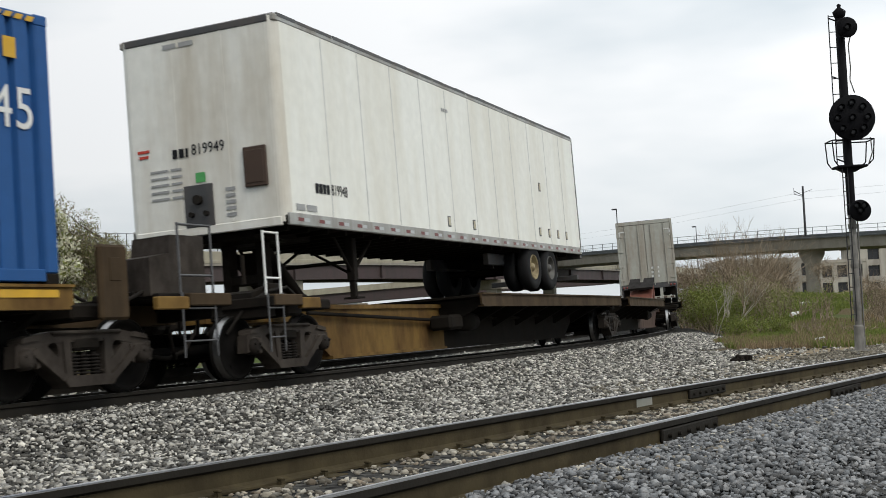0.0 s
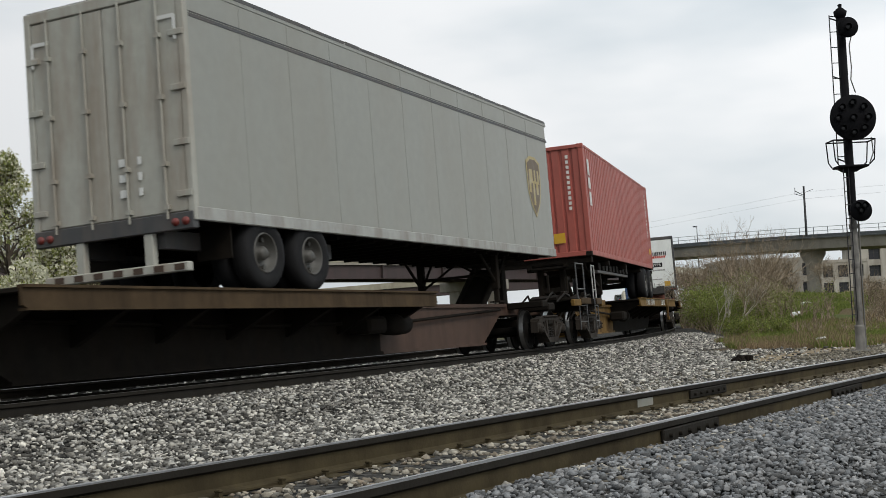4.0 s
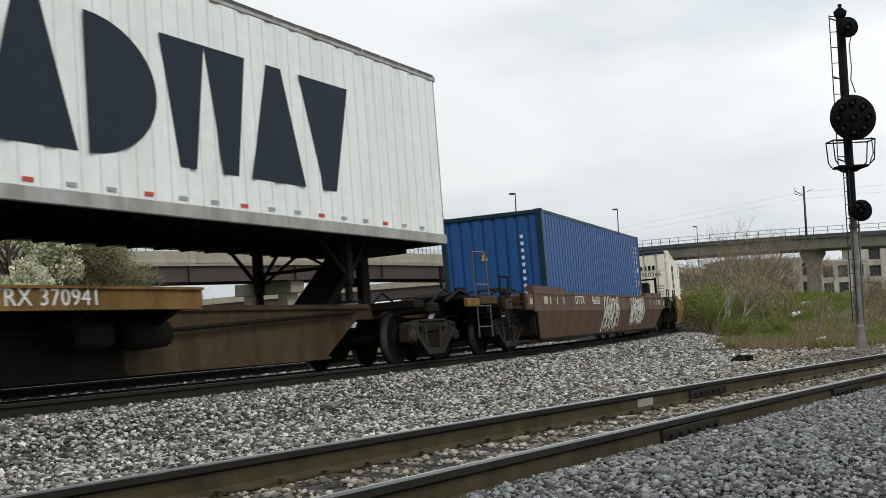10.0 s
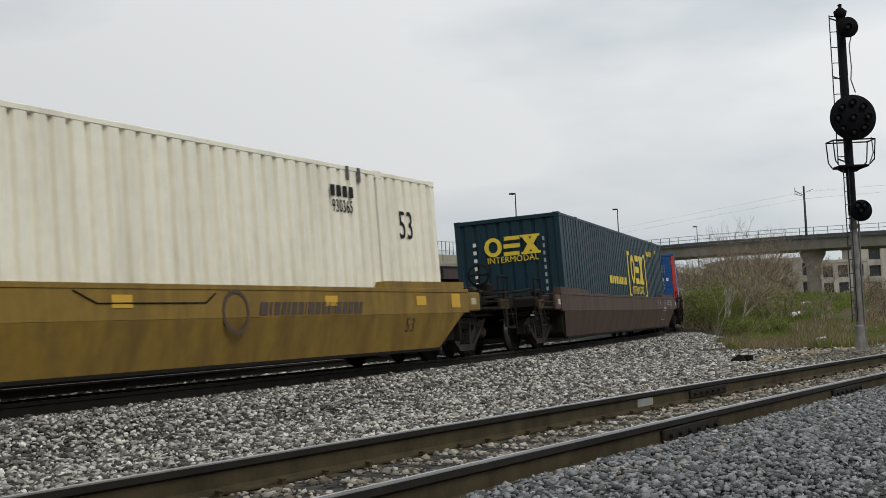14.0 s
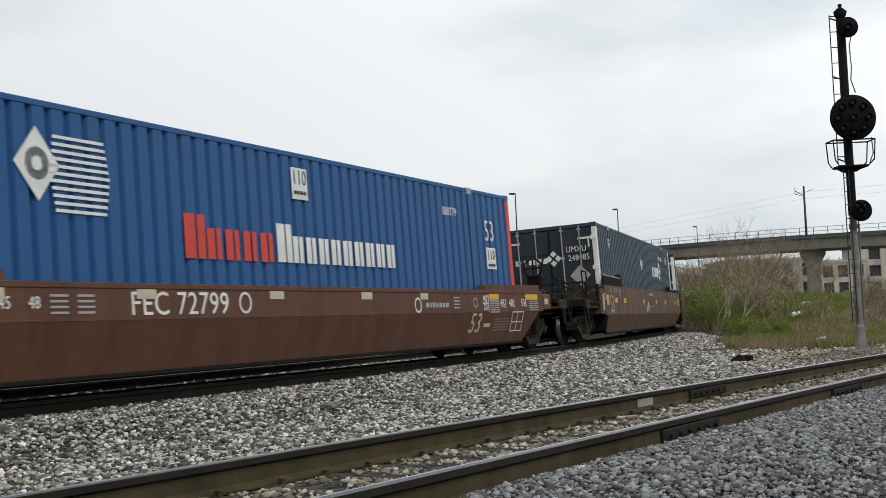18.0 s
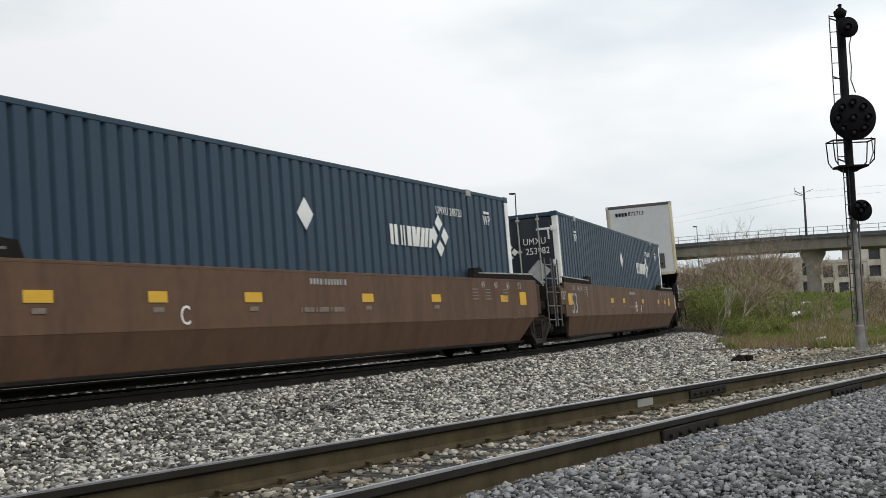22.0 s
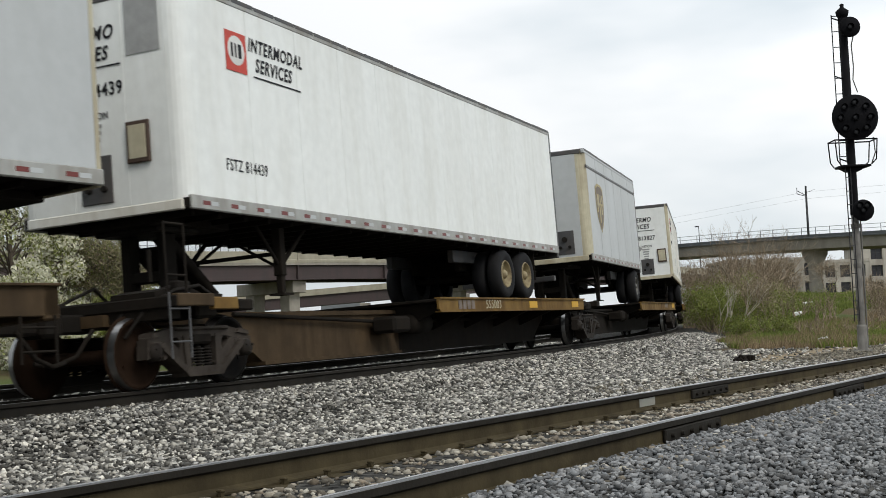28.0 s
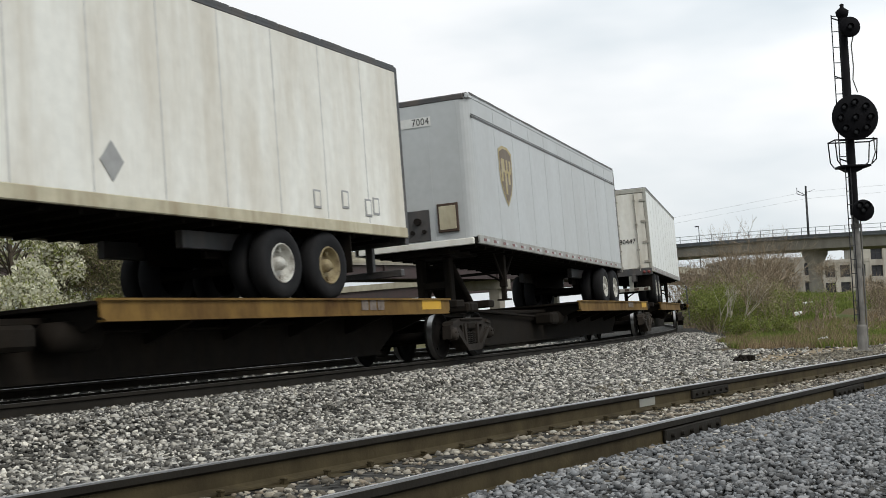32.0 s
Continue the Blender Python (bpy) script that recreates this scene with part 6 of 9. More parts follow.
end_mark(T[0], (B1[0] + 0.036, 0), "yellow_mark", plate(rect(0.34, 0.27)), 0.78, 0.33, "yellow_placard")
for y, z, w, h in ((0.12, 0.60, 0.78, 0.05), (-0.2, 0.32, 0.05, 0.2), (0.05, 0.3, 0.04, 0.18), (0.3, 0.32, 0.12, 0.06), (-0.5, 0.42, 0.2, 0.02), (-0.75, 0.55, 0.03, 0.2)):
    end_mark(T[0], (B1[0] + 0.036, 0), "grey_mark", plate(rect(w, h)), y, z)
for x in (0.5, 0.95):
    side_mark(T[0], B1, "grey_mark", ring(0.10, 0.16, 12), x, 0.62, "placard_holder")
for i in range(24):
    side_mark(T[0], B1, "red_mark" if i % 3 == 0 else "grey_mark", bars([0.16], 0.05, 0.0), 0.6 + i * 0.63, 0.24)

# single well cars
G = well_car(109.05, 126.65, "brown_car", 1.17, "brown single well car with white spray scrawls", brake_end=1, valve_box=True)
C = container("freight_container", "blue 40 foot steel container in a brown well car", 12.19, 2.44, 0.30, 3.15, "blue_box", G, 0.14, doors=False, pitch=0.276, rail_mat="teal_box", post_mat="teal_box")
for k in range(9):
    end_mark(C[0], C[1:], "white_mark", bars([0.07], 0.08, 0.02), 0.72, 2.25 - 0.16 * k)
for k in range(12):
    side_mark(C[0], C[1:], "white_mark", bars([0.07], 0.08, 0.02), 11.15, 2.45 - 0.15 * k)
    if k < 4:
        side_mark(C[0], C[1:], "white_mark", bars([0.07], 0.10, 0.02), 11.55, 2.45 - 0.15 * k)
side_mark(C[0], C[1:], "white_mark", bars([0.2], 0.14, 0.02), 11.6, 1.75)
side_mark(C[0], C[1:], "yellow_mark", bars([0.18], 0.14, 0.02), 11.6, 1.35)
side_mark(C[0], C[1:], "yellow_mark", plate([(-0.14, -0.12), (0.14, -0.12), (0, 0.14)]), 11.7, 0.98)
end_mark(C[0], C[1:], "yellow_mark", plate([(-0.08, -0.08), (0.08, -0.08), (0.02, 0.10), (-0.02, 0.10)]), -0.20, 1.86)


def scrawl(parent, x0, x1, z0, z1, seed, n=6):
    """A looping spray scrawl of thin strokes that says nothing; it follows the fold of the side."""
    r = random.Random(seed)

    def skin(x, z):
        return (x, -1.507 if z > 0.79 else -1.507 + (0.79 - z) / 0.59 * 0.18, z)

    w, h = (x1 - x0) / n, z1 - z0
    for i in range(n):
        cx = x0 + w * (i + 0.5)
        for q, (sc, dx, dz) in enumerate(((1.0, 0.0, 0.5), (r.uniform(0.35, 0.5), r.uniform(-0.1, 0.1), r.uniform(0.45, 0.7)))):
            s, pts, ph, k1, k2 = Shape(), [], r.uniform(0, 6), r.uniform(0.10, 0.28), r.uniform(0.05, 0.2)
            for k in range(25):
                a = 2 * math.pi * k / 24
                rad = 1 + k1 * math.sin(2 * a + ph) + k2 * math.sin(3 * a - ph)
                pts.append(skin(cx + w * (dx + 0.50 * sc * rad * math.cos(a)), z0 + h * (dz + 0.44 * sc * rad * math.sin(a))))
            s.tube(pts, 0.012, 4)
            part("spray_scrawl", s, "white_mark", parent)
        t_ = Shape().tube([skin(cx - w * 0.35, z1), skin(cx - w * r.uniform(0.2, 0.5), z0 + h * 0.4), skin(cx - w * r.uniform(0.1, 0.6), z0 - 0.06)], 0.012, 4)
        part("spray_scrawl", t_, "white_mark", parent)


scrawl(G[0], -1.3, 0.75, 0.30, 1.12, 3, 5)
scrawl(G[0], 2.45, 4.65, 0.42, 1.14, 9, 6)
part("lettering", text_mesh("DTTX", 0.2, "white_mark", 1.3), "white_mark", G[0], at=on_side(-4.05, -1.505, 1.03))
part("lettering", text_mesh("456262", 0.2, "white_mark", 1.1), "white_mark", G[0], at=on_side(-2.25, -1.505, 1.03))
for x, m_ in ((-6.9, "white_mark"), (-6.3, "white_mark"), (-5.7, "white_mark"), (5.9, "white_mark"), (6.5, "white_mark"), (7.0, "white_mark"), (-7.3, "cream_trim"), (7.5, "cream_trim")):
    part("marking", bars([0.05 if m_ == "white_mark" else 0.30], 0.16, 0), m_, G[0], at=on_side(x, -1.505, 1.02))

H = well_car(131.0, 149.95, "tan_car", 1.17, "tan yellow single well car with dark faded lettering", brake_end=9)
C = container("freight_container", "cream white 53 foot container with navy lettering", 16.15, 2.59, 0.25, 3.12, "box_white", H, 140.71 - 140.475, pitch=0.285, inner_posts=True)
b_ = C[1:]
def trio(k, w, h):
    """Three bold plain marks: a ring, a stack of bars, a saltire."""
    q = Shape()
    if k == 0:
        for i in range(20):
            a, b = 2 * math.pi * i / 20, 2 * math.pi * (i + 1) / 20
            q.prism([(w * 0.27 * math.cos(a), h * 0.30 * math.sin(a)), (w * 0.52 * math.cos(a), h * 0.5 * math.sin(a)),
                     (w * 0.52 * math.cos(b), h * 0.5 * math.sin(b)), (w * 0.27 * math.cos(b), h * 0.30 * math.sin(b))], 0, 0.004, "z")
    elif k == 1:
        for z0, z1, x0, x1 in ((-0.5, -0.30, -0.5, 0.42), (-0.11, 0.11, -0.48, 0.48), (0.30, 0.5, -0.42, 0.5)):
            q.prism([(x0 * w, z0 * h), (x1 * w, z0 * h), (x1 * w, z1 * h), (x0 * w, z1 * h)], 0, 0.004, "z")
    else:
        for d in (-1, 1):
            q.prism([(-d * 0.55 * w, -0.5 * h), (-d * 0.18 * w, -0.5 * h), (d * 0.55 * w, 0.5 * h), (d * 0.18 * w, 0.5 * h)][::d], 0, 0.004 + 0.0006 * d, "z")
        for d in (-1, 1):
            q.prism([(-0.56 * w, d * 0.5 * h), (0.56 * w, d * 0.5 * h), (0.56 * w, d * 0.38 * h), (-0.56 * w, d * 0.38 * h)], 0, 0.0052, "z")
    return q


# plain block marks where the bold navy lettering stands
for k, x in enumerate((2.85, 3.59, 4.33)):
    side_mark(C[0], b_, "navy_mark", trio(k, 0.66, 0.96), x, 1.93, "logo_block")
side_mark(C[0], b_, "black_mark", text_mesh("INTERMODAL", 0.24, "black_mark", 0.80), 3.65, 1.26, "lettering")
side_mark(C[0], b_, "black_mark", text_mesh("930365", 0.20, "black_mark", 0.7), 13.0, 2.20, "lettering")
side_mark(C[0], b_, "black_mark", bars([0.12, 0.12, 0.12, 0.12], 0.17, 0.06), 13.0, 2.44)
side_mark(C[0], b_, "black_mark", text_mesh("53", 0.48, "black_mark", 0.75), 15.0, 2.0, "lettering")
for x in (13.2, 13.55, 2.55, 2.85):
    side_mark(C[0], b_, "dark_trim", bars([0.09], 0.22, 0), x, 2.74, "vent")
for k, y in enumerate((-0.86, -0.53, -0.20)):
    end_mark(C[0], b_, "navy_mark", trio(k, 0.29, 0.36), y, 2.16, "logo_block")
end_mark(C[0], b_, "black_mark", text_mesh("INTERMODAL", 0.11, "black_mark", 0.95), -0.52, 1.90, "lettering")
end_mark(C[0], b_, "dark_trim", text_mesh("930365", 0.19, "dark_trim", 0.95), 0.58, 1.98, "lettering")
end_mark(C[0], b_, "black_mark", bars([0.10, 0.10, 0.10, 0.10], 0.17, 0.06), 0.45, 2.24)
for k in range(4):
    end_mark(C[0], b_, "grey_mark", bars([0.28], 0.035, 0), 0.88, 1.52 - 0.11 * k)
    end_mark(C[0], b_, "grey_mark", bars([0.14], 0.035, 0), 0.38, 1.52 - 0.11 * k)
for x in (-8.6, -5.4, -2.85, -0.1, 4.3, 7.1, 8.4):
    part("yellow_reflector", bars([0.34], 0.15 if abs(x) < 7.5 else 0.24, 0), "yellow_mark", H[0], at=on_side(x, -1.505, 1.0 if x > -8 else 0.92))
part("logo_ring", ring(0.24, 0.29, 16), "brown_mark", H[0], at=on_side(2.0, -1.507, 0.86))
part("faded_lettering", bars([0.16, 0.06, 0.13, 0.1, 0.06, 0.14, 0.13], 0.16, 0.05, 0.3), "brown_mark", H[0], at=on_side(-4.6, -1.505, 0.98))
part("faded_lettering", bars([0.16, 0.12, 0.10, 0.08], 0.18, 0.05, 0.3), "brown_mark", H[0], at=on_side(-3.6, -1.505, 1.0))
part("faded_lettering", bars([0.18, 0.06, 0.13, 0.10, 0.06, 0.12, 0.12, 0.02, 0.16, 0.12, 0.10, 0.08, 0.02, 0.18, 0.13, 0.12, 0.10, 0.08], 0.17, 0.045, 0.3), "brown_mark", H[0], at=on_side(3.85, -1.505, 0.90))
part("lettering", text_mesh("53", 0.24, "brown_mark", 1.0), "brown_mark", H[0], at=on_side(6.75, -1.448, 0.60) @ Matrix.Rotation(radians(17), 4, "X"))
part("door_cut", Shape().tube([(-0.85, -1.507, 1.12), (-0.5, -1.507, 0.98), (1.4, -1.507, 0.98), (1.6, -1.507, 1.10)], 0.010, 4), "soot_shade", H[0])

I = well_car(154.4, 173.6, "plum_car", 1.17, "plum brown single well car", brake_end=0, ext=(0.0, 0.45))
C = container("freight_container", "dark teal 53 foot container with yellow block lettering", 16.15, 2.59, 0.25, 3.15, "teal_box", I, 164.4 - 164.0, doors=False, pitch=0.285, inner_posts=True)
b_ = C[1:]
for k, x in enumerate((9.75, 10.55, 11.35)):
    side_mark(C[0], b_, "gold_mark", trio(k, 0.70, 0.90), x, 1.82, "logo_block")
side_mark(C[0], b_, "gold_mark", text_mesh("INTERMODAL", 0.26, "gold_mark", 0.95), 10.55, 1.16, "lettering")
for x, dx in ((8.95, 1), (12.2, -1)):
    s = bars([0.14], 1.44, 0)
    s.prism([(0, 0.60), (dx * 0.30, 0.60), (dx * 0.30, 0.72), (0, 0.72)], 0, 0.005, "z").prism([(0, -0.72), (dx * 0.30, -0.72), (dx * 0.30, -0.60), (0, -0.60)], 0, 0.005, "z")
    side_mark(C[0], b_, "gold_mark", s, x, 1.64, "bracket_marking")
side_mark(C[0], b_, "gold_mark", bars([0.34, 0.14, 0.22, 0.25, 0.12, 0.22, 0.2, 0.12, 0.24], 0.22, 0.10), 7.1, 1.42)
side_mark(C[0], b_, "gold_mark", text_mesh("648489", 0.17, "gold_mark", 0.85), 13.45, 2.42, "lettering")
side_mark(C[0], b_, "gold_mark", bars([0.08, 0.08, 0.08, 0.08], 0.16, 0.03), 12.85, 2.42)
side_mark(C[0], b_, "gold_mark", text_mesh("WP", 0.13, "gold_mark", 0.9), 14.75, 2.54, "lettering")
for k, y in enumerate((-0.36, 0.10, 0.56)):
    end_mark(C[0], b_, "gold_mark", trio(k, 0.42, 0.46), y, 2.20, "logo_block")
end_mark(C[0], b_, "gold_mark", text_mesh("INTERMODAL", 0.15, "gold_mark", 0.95), 0.1, 1.88, "lettering")
for k in range(8):
    end_mark(C[0], b_, "white_mark", bars([0.08], 0.09, 0), -0.82, 2.30 - 0.19 * k)
    end_mark(C[0], b_, "grey_mark", bars([0.05], 0.09, 0), 0.88, 2.30 - 0.17 * k)

for x, txt in ((5.4, "45"), (5.95, "48"), (7.0, "53")):
    part("lettering", text_mesh(txt, 0.17, "grey_mark", 0.9), "grey_mark", I[0], at=on_side(x, -1.506, 1.03))
for x, w in ((7.75, 0.5), (8.35, 0.62)):
    for k in range(3):
        part("stencil", bars([w], 0.028, 0), "grey_mark", I[0], at=on_side(x, -1.506, 1.09 - 0.07 * k))
part("yellow_placard", plate(rect(0.55, 0.13)), "yellow_sill", I[0], at=on_side(8.3, -1.506, 0.86))
part("stencil", bars([0.1, 0.04, 0.12, 0.1, 0.04], 0.09, 0.03), "grey_mark", I[0], at=on_side(6.9, -1.506, 0.84))
part("stencil_frame", Shape().box(-0.36, 0.36, -0.17, -0.15, 0, 0.003).box(-0.36, 0.36, 0.15, 0.17, 0, 0.003).box(-0.36, -0.34, -0.15, 0.15, 0, 0.003).box(0.34, 0.36, -0.15, 0.15, 0, 0.003), "cream_trim", I[0],
     at=on_side(6.75, -1.452, 0.60) @ Matrix.Rotation(radians(17), 4, "X"))
J = well_car(178.05, 197.1, "red_brown_car", 1.17, "red-brown single well car with white and yellow stencils", brake_end=9, ext=(-0.3, 0.3))
C = container("freight_container", "blue 53 foot container with orange-red corner posts", 16.15, 2.59, 0.25, 3.18, "pale_blue_box", J, 187.8 - 187.575, pitch=0.285, inner_posts=True, door_mat="blue_box",
              door_post="red_mark", post_mat="red_mark")
b_ = C[1:]
side_mark(C[0], b_, "white_mark", plate(diamond(0.66, 0.80)), 2.85, 2.22, "logo_shape")
side_mark(C[0], b_, "navy_mark", ring(0.08, 0.18, 12), 2.85, 2.222, "logo_shape")
for k in range(11):
    side_mark(C[0], b_, "white_mark", bars([0.95 - 0.03 * abs(k - 5)], 0.036, 0), 3.5, 2.54 - 0.08 * k, "logo_stripe")
for k in range(5):
    side_mark(C[0], b_, "red_mark", bars([0.16, 0.10] if k else [0.22, 0.16], 0.40 if k else 0.56, 0.04), 5.5 + 0.40 * k, 1.50 + (0.08 if k == 0 else 0), "logo_bar")
for k in range(10):
    side_mark(C[0], b_, "white_mark", bars([0.13, 0.10] if k else [0.2, 0.14], 0.38 if k else 0.54, 0.035), 7.55 + 0.355 * k, 1.50 + (0.08 if k == 0 else 0), "logo_bar")
side_mark(C[0], b_, "white_mark", plate(rect(0.42, 0.46)), 8.05, 2.46, "placard")
side_mark(C[0], (b_[0], b_[1] + 0.006), "navy_mark", text_mesh("110", 0.22, "navy_mark", 0.8), 8.05, 2.54, "lettering")
side_mark(C[0], b_, "white_mark", text_mesh("53", 0.42, "white_mark", 0.8), 15.0, 2.12, "lettering")
side_mark(C[0], b_, "white_mark", plate(rect(0.46, 0.42)), 15.0, 1.60, "placard")
side_mark(C[0], (b_[0], b_[1] + 0.006), "navy_mark", text_mesh("110", 0.20, "navy_mark", 0.9), 15.0, 1.66, "lettering")
side_mark(C[0], b_, "white_mark", text_mesh("880779", 0.16, "white_mark", 0.9), 13.2, 2.40, "lettering")
for x in (8.05, 15.0):
    side_mark(C[0], (b_[0], b_[1] + 0.006), "navy_mark", bars([0.07, 0.05, 0.08, 0.06], 0.05, 0.02), x, 2.33 if x < 9 else 1.47)
for y in (-0.78, 0.42):
    end_mark(C[0], b_, "white_mark", plate(diamond(0.40, 0.46)), y - 0.1, 2.30, "logo_shape")
    end_mark(C[0], b_, "navy_mark", ring(0.05, 0.10, 10), y - 0.1, 2.302, "logo_shape")
    for k in range(6):
        end_mark(C[0], b_, "grey_mark", bars([0.42], 0.025, 0), y + 0.25, 2.45 - 0.06 * k, "logo_stripe")
end_mark(C[0], b_, "white_mark", bars([0.10, 0.10, 0.10, 0.10], 0.14, 0.05), 0.72, 1.86)
end_mark(C[0], b_, "white_mark", text_mesh("880", 0.15, "white_mark", 0.9), 0.72, 1.67, "lettering")
end_mark(C[0], b_, "white_mark", text_mesh("779", 0.15, "white_mark", 0.9), 0.72, 1.48, "lettering")
for k in range(2):
    for y in (-0.5, 0.5):
        end_mark(C[0], b_, "white_mark", bars([0.16, 0.2, 0.14], 0.05, 0.05), y, 0.78 - 0.12 * k)
for x, w in ((-8.1, 0.7), (-5.9, 0.30), (-3.6, 0.34), (-0.9, 0.34), (1.6, 0.34), (3.6, 0.28), (6.62, 0.48), (8.62, 0.70)):
    part("yellow_reflector", bars([w], 0.11, 0), "yellow_mark" if x > 6 else "cream_trim", J[0], at=on_side(x, -1.505, 1.08))
part("lettering", text_mesh("FEC 72799", 0.28, "white_mark", 1.05), "white_mark", J[0], at=on_side(-2.95, -1.505, 0.96))
part("logo_ring", ring(0.11, 0.14, 16), "white_mark", J[0], at=on_side(-1.65, -1.505, 0.98))
part("lettering", text_mesh("53", 0.38, "cream_trim", 1.0, 0.2), "cream_trim", J[0], at=on_side(5.76, -1.442, 0.58) @ Matrix.Rotation(radians(17), 4, "X"))
for x, z, txt, h in ((6.19, 1.035, "40", 0.14), (6.19, 0.885, "20", 0.14), (7.04, 0.95, "45", 0.15), (7.48, 0.95, "48", 0.15), (8.13, 0.96, "53", 0.15)):
    part("lettering", text_mesh(txt, h, "white_mark", 0.95), "white_mark", J[0], at=on_side(x, -1.505, z))
    part("stencil", bars([0.022], 0.17, 0), "white_mark", J[0], at=on_side(x + 0.145, -1.505, z))
part("stencil", bars([0.24], 0.018, 0), "white_mark", J[0], at=on_side(6.19, -1.505, 0.96))
part("logo_ring", ring(0.075, 0.095, 16), "grey_mark", J[0], at=on_side(5.73, -1.505, 0.97))
for x, w, n, z in ((6.64, 0.46, 6, 1.00), (8.72, 0.50, 5, 0.99)):
    for k in range(n):
        part("stencil", bars([w * (0.55 if k == 4 else 0.45), w * (0.3 if k == 4 else 0.5)], 0.024, w * 0.05), "grey_mark", J[0], at=on_side(x, -1.505, z - 0.042 * k))
part("stencil", bars([0.3], 0.07, 0), "cream_trim", J[0], at=on_side(6.35, -1.428, 0.55) @ Matrix.Rotation(radians(17), 4, "X"))
for k in range(5):
    part("stencil", bars([0.32, 0.36], 0.024, 0.05), "faint_mark", J[0], at=on_side(7.03 + 0.02 * (k % 2), -1.458 + 0.016 * k, 0.66 - 0.052 * k) @ Matrix.Rotation(radians(17), 4, "X"))
part("logo_ring", ring(0.10, 0.13, 16), "white_mark", J[0], at=on_side(3.35, -1.505, 0.93))
part("faded_lettering", bars([0.12, 0.06, 0.1, 0.08, 0.1, 0.09, 0.12], 0.08, 0.04, 0.3), "grey_mark", J[0], at=on_side(4.1, -1.505, 0.93))
for x in (-6.9, -6.5, -5.0, -4.6, 4.9):
    for k in range(4):
        part("stencil", bars([0.26], 0.025, 0), "grey_mark", J[0], at=on_side(x, -1.505, 1.06 - 0.06 * k))
for x, txt in ((-5.75, "45"), (-5.35, "48")):
    part("lettering", text_mesh(txt, 0.13, "white_mark", 0.9), "white_mark", J[0], at=on_side(x, -1.505, 0.98))
s = Shape()
for a, b, c, d in ((-0.3, 0.3, -0.2, -0.18), (-0.3, 0.3, 0.18, 0.2), (-0.3, -0.28, -0.2, 0.2), (0.28, 0.3, -0.2, 0.2), (-0.02, 0.0, -0.2, 0.2), (-0.3, 0.3, -0.02, 0.0)):
    s.prism([(a, c), (b, c), (b, d), (a, d)], 0, 0.003, "z")
part("stencil_frame", s, "white_mark", J[0], at=on_side(7.84, -1.448, 0.60) @ Matrix.Rotation(radians(17), 4, "X"))

# a three-unit articulated well car with slate navy containers
K1 = well_car(201.55, 221.15, "brown_car", 1.42, "tall brown articulated well car unit with yellow reflectors", (True, False), True, True, 0)
K2 = well_car(221.15, 240.8, "brown_car", 1.42, "tall brown articulated well car unit with yellow reflectors", (False, False), False, True, 9)
K3 = well_car(240.8, 260.2, "brown_car", 1.42, "tall brown articulated well car unit with yellow reflectors", (False, True), False, True, 9, ext=(0.0, 0.65))
for host, front_u, num, letter in ((K1, 203.3, "248485", "B"), (K2, 222.95, "248720", "C"), (K3, 242.55, "253982", "A")):
    C = container("freight_container", "slate navy 53 foot container with white end posts", 16.15, 2.59, 0.25, 3.15, "navy_box", host, front_u + 8.075 - host[1], pitch=0.285, inner_posts=True,
                  door_mat="black_door", door_post="white_mark", post_mat="white_mark")
    b_ = C[1:]
    side_mark(C[0], b_, "white_mark", plate(diamond(0.45, 0.48)), 8.15, 2.04, "placard")
    for k, w in enumerate((0.34, 0.16, 0.44, 0.42, 0.36)):
        side_mark(C[0], b_, "white_mark", bars([w * 0.33, w * 0.31], 0.34, 0.05, 0.3 if k > 2 else 0.0), 10.92 + 0.33 * k, 1.88, "logo_bar")
    s = Shape()
    for a in (0, 1, 2, 3):
        c_, d_ = math.cos(a * math.pi / 2 + math.pi / 2), math.sin(a * math.pi / 2 + math.pi / 2)
        m_ = Matrix.Rotation(a * math.pi / 2, 4, "Z")
        s.prism([(-0.16, 0.22), (0.0, 0.08), (0.16, 0.22), (0.0, 0.38)], 0, 0.004 + 0.0005 * a, "z", m_)
    side_mark(C[0], b_, "white_mark", s, 12.70, 1.94, "logo_shape")
    side_mark(C[0], b_, "white_mark", text_mesh("UMXU " + num, 0.15, "white_mark", 0.85), 13.2, 2.40, "lettering")
    for x in (1.6, 14.7):
        side_mark(C[0], b_, "white_mark", text_mesh("WP", 0.19, "white_mark", 0.8), x + 0.25, 2.34, "lettering")
        side_mark(C[0], b_, "white_mark", bars([0.26], 0.05, 0), x + 0.25, 2.50)
    for k, w in enumerate((0.13, 0.05, 0.16, 0.14, 0.12)):
        end_mark(C[0], b_, "white_mark", bars([w], 0.14, 0.02, 0.3 if k > 2 else 0), -0.88 + 0.19 * k, 1.98, "logo_bar")
    s = Shape()
    for a in (0, 1, 2, 3):
        s.prism([(-0.09, 0.12), (0.0, 0.04), (0.09, 0.12), (0.0, 0.21)], 0, 0.004 + 0.0005 * a, "z", Matrix.Rotation(a * math.pi / 2, 4, "Z"))
    end_mark(C[0], b_, "white_mark", s, 0.10, 2.02, "logo_shape")
    end_mark(C[0], b_, "white_mark", text_mesh("UMXU", 0.16, "white_mark", 0.85), 0.72, 2.22, "lettering")
    end_mark(C[0], b_, "white_mark", text_mesh(num, 0.16, "white_mark", 0.85), 0.78, 1.99, "lettering")
    end_mark(C[0], b_, "grey_mark", plate(diamond(0.56, 0.54)), 0.78, 1.52, "placard")
    for y in (-0.95, 0.95):
        end_mark(C[0], b_, "white_mark", bars([0.34], 0.05, 0), y, 2.50)
